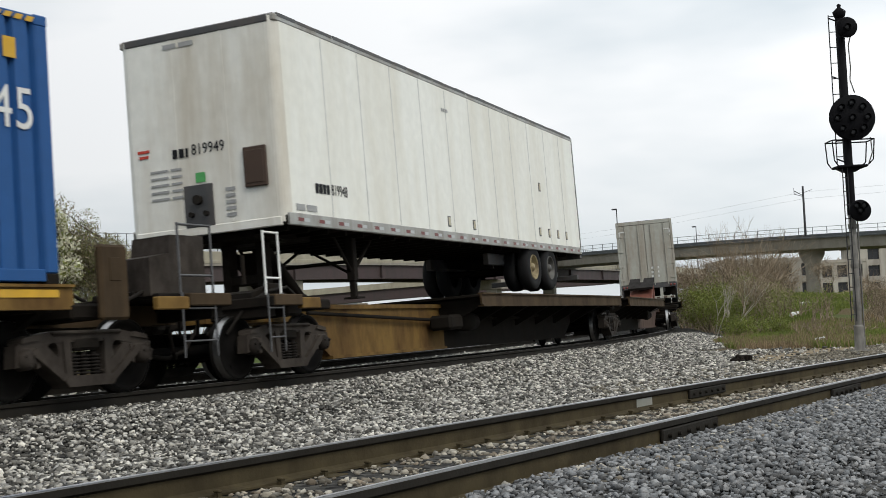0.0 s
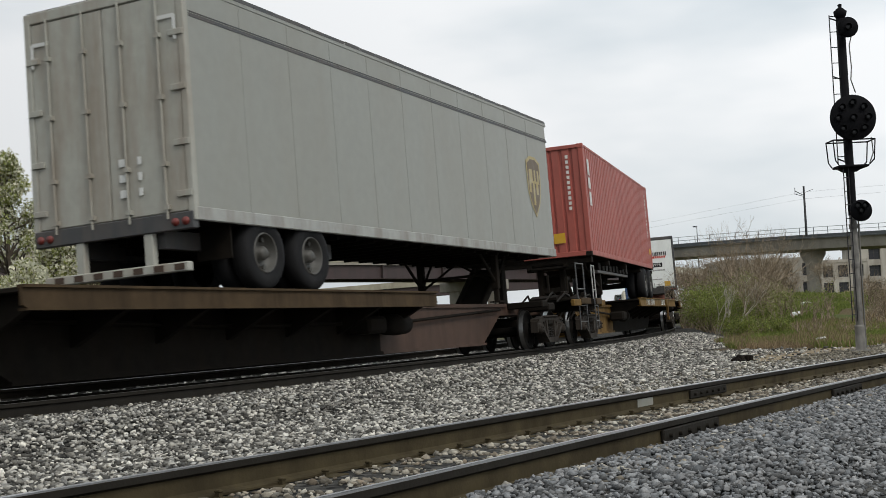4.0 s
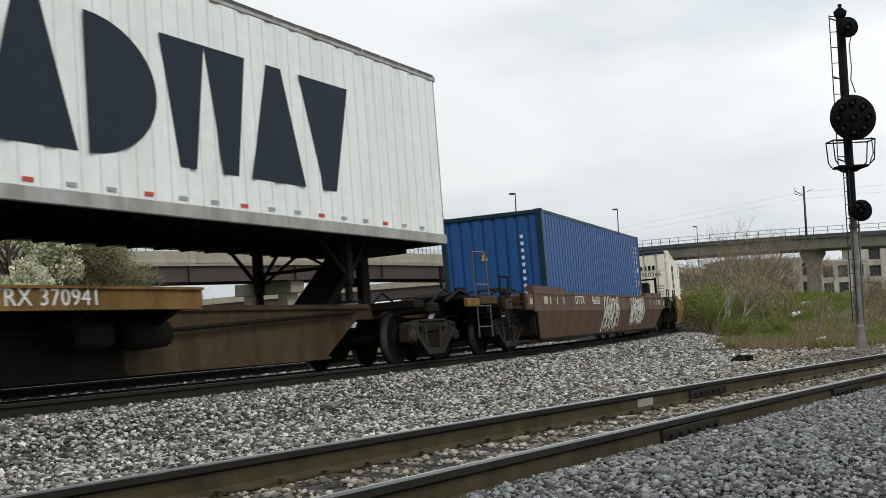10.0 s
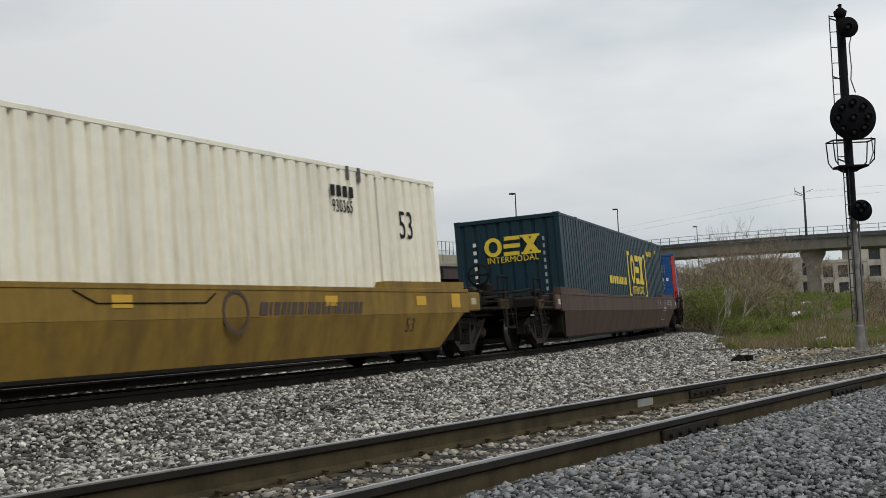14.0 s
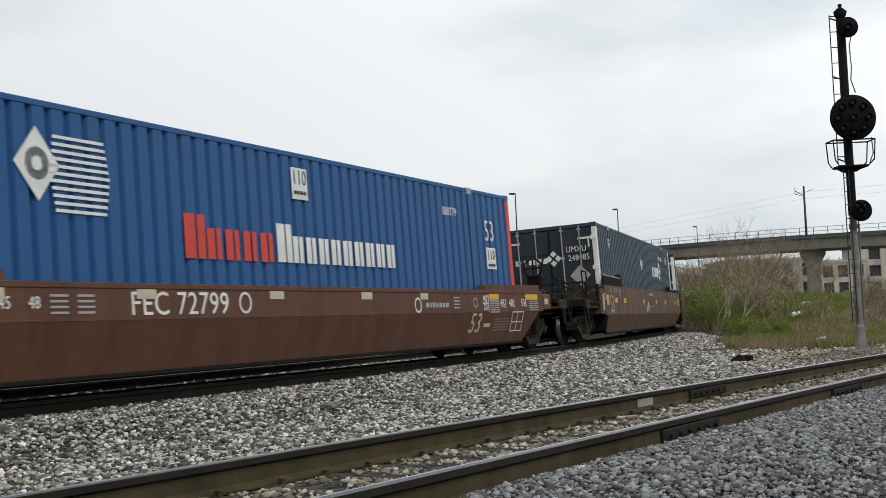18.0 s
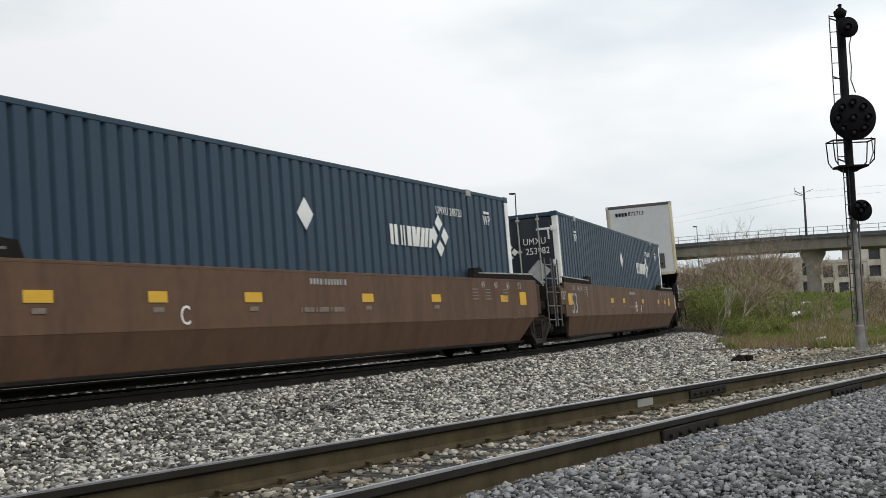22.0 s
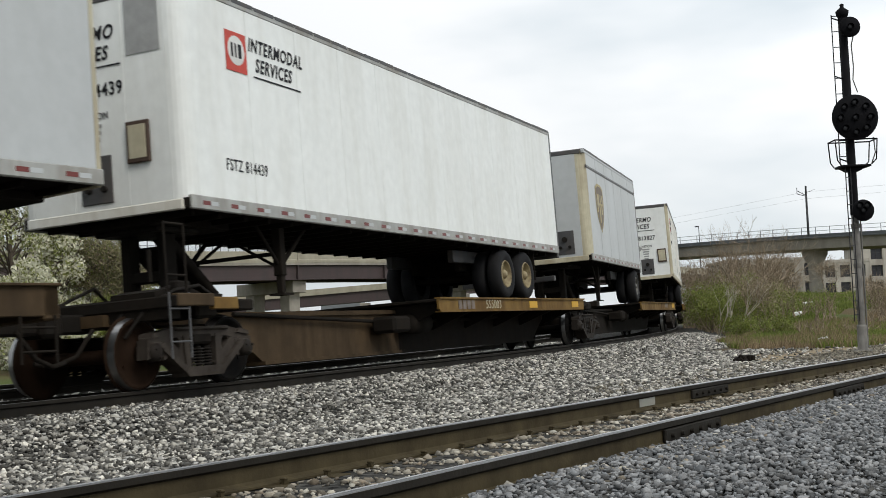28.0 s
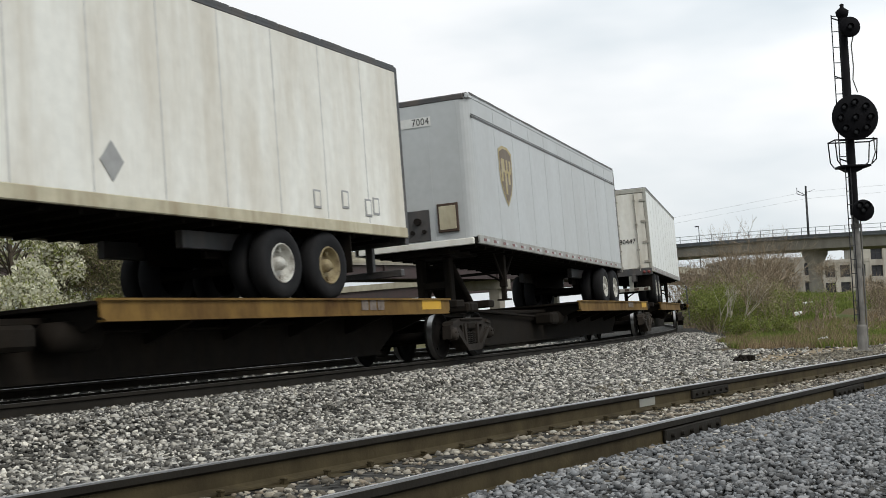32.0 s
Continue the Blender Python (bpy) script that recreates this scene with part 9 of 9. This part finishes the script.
    part("post", Shape().turned([(0.0, h), (0.13, h), (0.17, 0.0)], 8, "z"), "pole_steel", tp)
    part("arm", Shape().rod((-1.2, 0, h - 0.6), (0.0, 0, h - 1.3), 0.05, 5).rod((-1.3, 0, h - 1.0), (0, 0, h - 1.4), 0.04, 5).rod((0, 0, h - 0.9), (1.2, 0, h - 0.5), 0.03, 5).rod((-1.2, 0, h - 0.2), (-1.2, 0, h - 0.9), 0.04, 5), "pole_steel", tp)


trolley_pole(48.6, 160.5, 10.4, 6.7)
trolley_pole(9.5, 255.0, 11.9, 9.5)
wires = thing("trolley_wires", "thin overhead wires over the viaduct", "wires")
wr = Shape()
for dz in (5.3, 4.4):
    wr.tube([(9.5, 255, 11.0 + dz), (30, 205, 10.4 + dz), (48.6, 160.5, 11.0 + dz), (75, 139, 10.4 + dz), (110, 122, 10.9 + dz)], 0.009, 4)
part("wire", wr, "pole_steel", wires)

# ---------------------------------------------------------------- buildings behind the viaduct
def building(name, label, x0, x1, y, z0, z1, cols, rows, turn=0.0, mat="building", ww=1.9, wh=2.3):
    b = thing(name, label, "building")
    w, h = x1 - x0, z1 - z0
    b.matrix_world = Matrix.Translation(((x0 + x1) / 2, y, z0)) @ Matrix.Rotation(turn, 4, "Z")
    px, pz = w / cols, h / rows
    for i in range(cols + 1):
        x = -w / 2 + i * px
        part("wall_pier", Shape().box(x - (px - ww) / 2, x + (px - ww) / 2, -0.3, 0.3, 0, h), mat, b)
    for j in range(rows + 1):
        z = j * pz
        part("wall_band", Shape().box(-w / 2, w / 2, -0.28, 0.28, max(0, z - (pz - wh) / 2), min(h, z + (pz - wh) / 2)), mat, b)
    for i in range(cols):
        for j in range(rows):
            x, z = -w / 2 + (i + 0.5) * px, (j + 0.5) * pz
            wn_ = part("window", Shape().box(x - ww / 2 - 0.02, x + ww / 2 + 0.02, 0.10, 0.16, z - wh / 2 - 0.02, z + wh / 2 + 0.02), "dark_window", b)
            part("window_frame", Shape().box(x - 0.03, x + 0.03, 0.02, 0.1, z - wh / 2, z + wh / 2).box(x - ww / 2, x + ww / 2, 0.02, 0.1, z + 0.2, z + 0.25), "dark_trim", wn_)
    part("roof", Shape().box(-w / 2 - 0.3, w / 2 + 0.3, -0.4, 14, h, h + 0.5), mat, b)
    part("side_wall", Shape().box(-w / 2, -w / 2 + 0.4, 0.3, 14, 0, h).box(w / 2 - 0.4, w / 2, 0.3, 14, 0, h).box(-w / 2, w / 2, 13.6, 14, 0, h), mat, b)
    return b


building("apartment_building", "pale grey concrete apartment building with dark windows", 74.6, 100, 213, -0.5, 11.4, 7, 4, -0.06, ww=2.0, wh=1.9)
building("apartment_building", "narrow pale building with tall dark openings", 66.2, 74.2, 212, -0.5, 8.6, 3, 3, 0.0, ww=1.8, wh=2.1)
building("apartment_building", "pale grey flat-roofed building with dark windows", 96, 130, 240, 1.2, 15.5, 9, 4, -0.2)
building("apartment_building", "low pale building behind bare shrubs", 50, 66, 214, -0.5, 9.4, 5, 3, 0.03, ww=1.5, wh=2.2)

# ---------------------------------------------------------------- plants
def leaf_cloud(name, mat, parent, centres, radii, count, size, seed, flat=0.8, label="", thin=0.55):
    """Many small leaves scattered through clumps."""
    r = np.random.RandomState(seed)
    centres, radii = np.asarray(centres, float), np.asarray(radii, float)
    pick = r.randint(0, len(centres), count)
    d = r.normal(size=(count, 3))
    d /= np.linalg.norm(d, axis=1, keepdims=True)
    p = centres[pick] + d * (radii[pick] * r.uniform(0.35, 1.0, count) ** 0.5)[:, None] * [1, 1, flat]
    a = r.normal(size=(count, 3))
    a /= np.linalg.norm(a, axis=1, keepdims=True)
    b = np.cross(a, r.normal(size=(count, 3)))
    b /= np.linalg.norm(b, axis=1, keepdims=True)
    s = size * r.uniform(0.5, 1.4, count)[:, None]
    v = np.stack([p - a * s, p - b * s * thin, p + a * s, p + b * s * thin], 1).reshape(-1, 3)
    f = np.arange(count * 4).reshape(-1, 4)
    me = bpy.data.meshes.new(name)
    me.from_pydata(v.tolist(), [], f.tolist())
    me.materials.append(M[mat])
    ob = new(name, me)
    ob.parent = parent
    return tagged(ob, label, kind="stuff")


def grow(shape, tips, p, d, length, r, depth, rnd_, spread_=0.55, split=3, up=0.15):
    """A limb that forks into ever thinner ones."""
    q = p
    dd = d.copy()
    for k in range(2):
        dd = (dd + Vector((rnd_.gauss(0, 0.12), rnd_.gauss(0, 0.12), rnd_.gauss(0, 0.08) + up * 0.2))).normalized()
        q2 = q + dd * length / 2
        shape.rod(q, q2, r * (1 - 0.2 * k), 5 if r > 0.015 else 3, r * (0.8 - 0.2 * k), caps=False)
        q = q2
    tips.append((q.copy(), depth))
    if depth <= 0:
        return
    for k in range(split):
        nd = (dd + Vector((rnd_.gauss(0, spread_), rnd_.gauss(0, spread_), rnd_.gauss(0, spread_ * 0.8) + up))).normalized()
        grow(shape, tips, q, nd, length * rnd_.uniform(0.6, 0.85), r * 0.58, depth - 1, rnd_, spread_, split, up)


def tree(name, label, x, y, z, height, seed, leaf=None, blossom=None, leaves=0, blossoms=0, trunk=0.13, stems=1, clump=0.6, split=3, depth=4, spread_=0.5, leaf_size=0.06):
    t = thing(name, label, "tree")
    t.location = (x, y, z)
    rr = random.Random(seed)
    s, tips = Shape(), []
    for k in range(stems):
        d = Vector((rr.gauss(0, 0.25) * (stems > 1), rr.gauss(0, 0.25) * (stems > 1), 1)).normalized()
        grow(s, tips, Vector((rr.uniform(-0.3, 0.3) * (stems > 1), rr.uniform(-0.3, 0.3) * (stems > 1), -0.1)), d, height * 0.30, trunk, depth, rr, spread_, split, 0.12)
    me = s.mesh("trunk")
    me.materials.append(M["bark"])
    part("trunk", me, "", t)
    ends = [tuple(q) for q, dp in tips if dp <= 2]
    if leaves:
        leaf_cloud("crown", leaf, t, ends, [clump] * len(ends), leaves, leaf_size, seed + 1)
    if blossoms:
        leaf_cloud("blossom_clusters", blossom, t, ends, [clump * 1.05] * len(ends), blossoms, leaf_size * 0.85, seed + 2)
    return t


def twig_bush(name, label, x, y, z, w, h, seed, stems=26, leafy=0, mat="twig", leaf="shrub_leaf", lsize=0.07, low=0.45, tilt=0.35, depth=3, fine=0):
    b = thing(name, label, "shrub", "shrubs on the bank")
    b.location = (x, y, z)
    rr = random.Random(seed)
    s, tips = Shape(), []
    for k in range(stems):
        a = rr.uniform(0, 2 * math.pi)
        q = Vector((rr.uniform(-0.5, 0.5) * w * 0.7, rr.uniform(-0.5, 0.5) * w * 0.5, -0.1))
        d = Vector((math.cos(a) * tilt + q.x / w * 0.6, math.sin(a) * tilt, 1)).normalized()
        grow(s, tips, q, d, h * 0.36 * rr.uniform(0.7, 1.1), 0.03 if depth < 5 else 0.075, depth, rr, 0.36, 2, 0.12)
    me = s.mesh("branch_work")
    me.materials.append(M[mat])
    tagged(part("branch_work", me, "", b), kind="stuff")
    if leafy:
        ends = [(q.x, q.y, q.z) for q, dp in tips if q.z < h * low * 1.6] or [(0, 0, h * 0.3)]
        leaf_cloud("leaves", leaf, b, ends, [0.35] * len(ends), leafy, lsize, seed + 5)
    if fine:
        ends = [(q.x, q.y, q.z) for q, dp in tips if q.z < h * 0.9] or [(0, 0, h * 0.4)]
        leaf_cloud("fine_twig", mat, b, ends, [0.40] * len(ends), fine, 0.24, seed + 7, 1.0, "", 0.035)
    return b


def land(x, y):
    return float(ground_z(np.array([x]), np.array([y]))[0][0])


def clump_tree(name, label, base, clumps, r_clump, trunk, seed, layers):
    """A tree or thicket whose limbs reach into a given set of clumps; layers: (part, material, count, size)."""
    t = thing(name, label, "tree")
    t.location = base
    rr = random.Random(seed)
    s = Shape()
    b = Vector(base)
    top = max(c[2] for c in clumps) - base[2]
    s.rod((0, 0, -0.1), (rr.uniform(-0.2, 0.2), 0, top * 0.45), trunk, 7, trunk * 0.6, caps=False)
    s.rod((0, 0, top * 0.43), (0, 0, top * 0.85), trunk * 0.6, 6, trunk * 0.2, caps=False)
    for c in clumps:
        e = Vector(c) - b
        z0 = min(max(0.15, e.z - rr.uniform(0.5, 1.6)), top * 0.8)
        k = Vector((e.x * 0.5, e.y * 0.5, (z0 + e.z) / 2 - 0.1)) + Vector((rr.gauss(0, 0.1), rr.gauss(0, 0.1), 0))
        r0 = trunk * 0.26
        s.rod((0, 0, z0), k, r0, 4, r0 * 0.7, caps=False)
        s.rod(k, e, r0 * 0.7, 4, r0 * 0.3, caps=False)
        for _ in range(5):
            q = e + Vector((rr.gauss(0, 1), rr.gauss(0, 1), rr.gauss(0.4, 0.8))).normalized() * r_clump * rr.uniform(0.8, 1.25)
            s.rod(e, q, r0 * 0.3, 3, r0 * 0.12, caps=False)
    me = s.mesh("trunk")
    me.materials.append(M["bark"])
    part("trunk", me, "", t)
    local = [tuple(Vector(c) - b) for c in clumps]
    for k, (nm, mat, count, size) in enumerate(layers):
        leaf_cloud(nm, mat, t, local, [r_clump * (1.0 + 0.08 * k)] * len(local), count, size, seed + k, 1.0, "", 0.05 if nm == "hanging_vine" else 0.55)
    return t


def cone_clumps(x, y, z0, z1, r0, n, seed, squeeze=0.9):
    rr, out = random.Random(seed), []
    for _ in range(n):
        f = rr.random() ** 1.25
        rad = r0 * (1 - f) ** squeeze * math.sqrt(rr.uniform(0.15, 1.0))
        a = rr.uniform(0, 2 * math.pi)
        out.append((x + rad * math.cos(a), y + rad * math.sin(a), z0 + (z1 - z0) * f))
    return out


gl = land(-15.2, 42)
clump_tree("blossom_tree", "tall white-blossoming tree with fresh yellow-green leaves", (-15.2, 42.0, gl), cone_clumps(-15.2, 42.0, gl + 0.9, 7.1, 3.2, 150, 5), 0.36, 0.15, 5,
           [("crown", "leaf", 13000, 0.062), ("blossom", "blossom", 11000, 0.068)])
gl = land(-12.9, 40)
clump_tree("blossom_tree", "smaller white-blossoming tree beside the far track", (-12.9, 40.0, gl), cone_clumps(-12.9, 40.0, gl + 0.5, 5.0, 1.7, 70, 6), 0.36, 0.10, 6,
           [("crown", "leaf", 4500, 0.055), ("blossom", "blossom", 5500, 0.066)])
gl = land(-13.2, 38)
clump_tree("blossom_tree", "low spreading tree thick with cream blossom", (-13.2, 38.0, gl), cone_clumps(-13.2, 38.0, gl + 0.3, 3.0, 2.2, 60, 7, 0.6), 0.36, 0.08, 7,
           [("crown", "leaf", 3000, 0.055), ("blossom", "blossom", 6000, 0.070)])
rr = random.Random(71)
vine = []
for _ in range(120):
    x = rr.uniform(-13.3, -10.2)
    top = float(np.interp(x, [-13.4, -12.9, -12.2, -11.4, -10.9, -10.3, -10.1], [5.3, 5.2, 4.5, 3.9, 3.5, 2.8, 1.6]))
    vine.append((x, 41.5 + rr.uniform(-0.9, 0.9), rr.uniform(0.3, top)))
clump_tree("vine_covered_tree", "thicket of bare vines and dull brown leaves over a tree", (-11.6, 41.5, land(-11.6, 41.5)), vine, 0.46, 0.12, 72, [("crown", "ivy", 16000, 0.034), ("dead_vine", "twig", 12000, 0.035), ("young_leaf", "shrub_leaf", 7000, 0.034), ("hanging_vine", "ivy", 9000, 0.16)])
green = [(rr.uniform(-11.6, -9.9), 40.0 + rr.uniform(-0.6, 0.6), rr.uniform(0.0, 1.9)) for _ in range(36)]
clump_tree("green_shrub", "leafy green shrub at the foot of a vine thicket", (-10.6, 40.0, land(-10.6, 40)), green, 0.40, 0.05, 73, [("crown", "shrub_leaf", 11000, 0.04), ("dead_vine", "ivy", 3000, 0.04)])
twig_bush("bare_sapling", "thin bare saplings by the far track", -13.3, 62.0, land(-13.3, 62), 1.8, 4.2, 23, 6, 0, "twig", depth=2)
# shrubs along the curve and on the bank
for x, y, w, h, sd, n, lf in (
        (15.2, 72.0, 2.6, 4.0, 31, 46, 0), (16.6, 73.0, 3.0, 4.6, 32, 46, 0), (14.0, 68.0, 2.0, 3.4, 35, 40, 0), (17.6, 70.0, 3.0, 3.0, 47, 44, 0), (19.8, 76.0, 2.6, 3.8, 33, 40, 0),
        (21.6, 76.0, 1.8, 1.6, 39, 18, 0), (24.4, 77.0, 0.8, 3.0, 40, 4, 0), (15.5, 69.0, 3.0, 3.0, 48, 40, 0), (19.6, 71.0, 2.6, 2.6, 49, 34, 0),
        (13.0, 60.0, 1.6, 2.5, 36, 14, 4600), (14.1, 61.5, 1.9, 3.1, 37, 16, 5000), (15.3, 62.0, 2.4, 3.3, 38, 18, 5600), (16.5, 64.0, 2.0, 2.8, 44, 16, 3600), (12.5, 56.5, 1.4, 2.0, 41, 12, 3600), (13.7, 57.5, 1.7, 2.2, 42, 13, 3800),
        (17.9, 66.0, 1.6, 1.6, 56, 12, 1600), (15.0, 56.0, 1.6, 1.2, 57, 12, 1500), (16.2, 58.0, 1.2, 1.4, 58, 10, 1200),
        (14.4, 56.0, 2.2, 2.6, 43, 9, 0), (15.9, 60.0, 1.8, 2.6, 59, 12, 0), (12.9, 53.0, 1.4, 1.0, 50, 10, 500), (14.9, 52.0, 1.8, 1.5, 60, 14, 500), (16.8, 54.0, 1.6, 1.4, 61, 14, 300), (17.8, 50.0, 1.8, 1.5, 45, 20, 0), (20.2, 57.0, 2.0, 1.5, 46, 16, 0),
        (16.6, 46.0, 1.4, 1.1, 62, 16, 0), (14.6, 47.0, 1.6, 0.9, 53, 14, 0), (17.8, 49.0, 1.6, 1.0, 54, 14, 0), (19.6, 50.0, 1.4, 1.2, 63, 12, 0), (11.3, 46.5, 1.2, 0.8, 91, 10, 1500), (12.2, 45.0, 1.2, 0.7, 92, 10, 1300), (11.9, 50.0, 1.3, 1.1, 93, 10, 1800), (12.9, 48.0, 1.4, 0.9, 94, 12, 400), (12.6, 42.0, 1.4, 0.7, 64, 14, 0), (13.9, 41.0, 1.4, 0.6, 65, 12, 0)):
    twig_bush("bare_shrub" if lf < 1000 else "green_shrub", "bare grey-brown shrub on the bank" if lf < 1000 else "shrub in fresh spring leaf on the bank", x, y, land(x, y), w, h * (1.06 if lf == 0 else 0.88), sd, n, int(lf * 1.4), lsize=0.034, fine=0 if h < 1.5 or lf else int(330 * h), low=0.45 if lf == 0 else 0.62)
twig_bush("bare_sapling", "pale dead sapling standing before green shrubs", 11.7, 50.5, land(11.7, 50.5), 1.6, 3.0, 95, 8, 0, "pale_twig", tilt=0.45)
# a wide fan of bare branches above the rest
for x, y, h, sd, n in ((16.9, 68.0, 5.0, 81, 18), (15.8, 69.0, 4.6, 82, 14), (18.2, 69.0, 4.6, 83, 14)):
    twig_bush("bare_shrub", "tall bare shrub with fanned grey branches", x, y, land(x, y), 1.3, h, sd, n, 0, tilt=0.5, depth=5)


def blades(name, mat, label, x0, x1, y0, y1, count, size, seed, test):
    r = np.random.RandomState(seed)
    x, y = r.uniform(x0, x1, count), r.uniform(y0, y1, count)
    z, sand, grass, n1, n2 = ground_z(x, y)
    m = test(x, y, sand, grass, n1, n2, r)
    x, y, z = x[m], y[m], z[m]
    n = len(x)
    h = size * r.uniform(0.4, 1.3, n)
    a = r.uniform(0, 2 * math.pi, n)
    dx, dy = np.cos(a) * 0.018, np.sin(a) * 0.018
    lx, ly = r.normal(0, 0.3, n) * h, r.normal(0, 0.3, n) * h
    v = np.stack([np.stack([x - dx, y - dy, z - 0.02], -1), np.stack([x + dx, y + dy, z - 0.02], -1), np.stack([x + lx, y + ly, z + h], -1)], 1).reshape(-1, 3)
    me = bpy.data.meshes.new(name)
    me.from_pydata(v.tolist(), [], np.arange(n * 3).reshape(-1, 3).tolist())
    me.materials.append(M[mat])
    return tagged(new(name, me), label, "grass", kind="stuff")


def patch(x, y, k):
    return np.sin(x * 0.55 + k) + np.sin(y * 0.31 + 1.7 * k) + 0.7 * np.sin(x * 1.3 - y * 0.6)


blades("green_grass", "grass_blade", "bright green spring grass on the bank", 9, 44, 44, 84, 250000, 0.20, 51, lambda x, y, s, g, n1, n2, r: (g > 0.5) & (n1 > 3) & (patch(x, y, 1.0) > -1.6) & (y > 46 + 2 * np.sin(x)))
blades("low_green_grass", "grass_blade", "short green weeds at the bank's foot", 8, 30, 30, 52, 190000, 0.17, 55, lambda x, y, s, g, n1, n2, r: (g > 0.35) & (n1 > 3) & (patch(x, y, 1.0) > -1.1))
blades("dry_grass", "dry_grass", "dry brown weeds on the bank", 8, 44, 30, 62, 160000, 0.23, 52, lambda x, y, s, g, n1, n2, r: (g > 0.3) & (n1 > 3) & (patch(x, y, 1.0) < 1.7) & (y < 51 + 3 * np.sin(x * 0.7)))
# a clod and litter
cl = Shape()
rr = random.Random(4)
for k in range(14):
    cl.box(-0.07, 0.07, -0.05, 0.05, -0.04, 0.04, 0.02, Matrix.Translation((rr.gauss(0, 0.11), rr.gauss(0, 0.1), rr.uniform(0.0, 0.07))) @ Euler((rr.uniform(0, 3), rr.uniform(0, 3), rr.uniform(0, 3))).to_matrix().to_4x4())
ob = part("dark_clod", cl, "soot_shade", None, at=(5.95, 24.5, land(5.95, 24.5) + 0.02))
tagged(ob, "dark lump of old tie and earth on gravel", "debris")
for k, (x, y, s) in enumerate(((10.95, 35.0, 0.30), (16.2, 55.5, 0.35), (18.5, 62.0, 0.3))):
    st = Shape()
    for j in range(5):
        st.box(-s * 0.5, s * 0.5, -s * 0.3, s * 0.3, -s * 0.25, s * 0.3, s * 0.1, Matrix.Translation((rr.uniform(-s, s) * 0.6, rr.uniform(-0.1, 0.1), s * 0.2)) @ Euler((rr.uniform(-0.5, 0.5), rr.uniform(-0.5, 0.5), rr.uniform(0, 3))).to_matrix().to_4x4())
    ob = part("pale_stone", st, "white_mark", None, at=(x, y, land(x, y)))
    tagged(ob, "pale stone lying in weeds on the bank", "stone")


# ---------------------------------------------------------------- what moves
def motions():
    """The train runs along its track; trucks swing on their pivots and wheels roll."""
    end = 32.0
    for ob, place, step in RUNNING:
        n = int(round(end / step))
        walk(ob, [(end * i / n, place(end * i / n)) for i in range(n + 1)])
    turn = SPEED / 0.42
    for ob, x in WHEELSETS:
        rows = []
        for k in range(int(end * FPS) + 1):
            t = k / FPS
            rows.append((t, Matrix.Translation((x, 0, 0.43)) @ Matrix.Rotation(-(turn * t) % (2 * math.pi), 4, "Y")))
        walk(ob, rows)


motions()
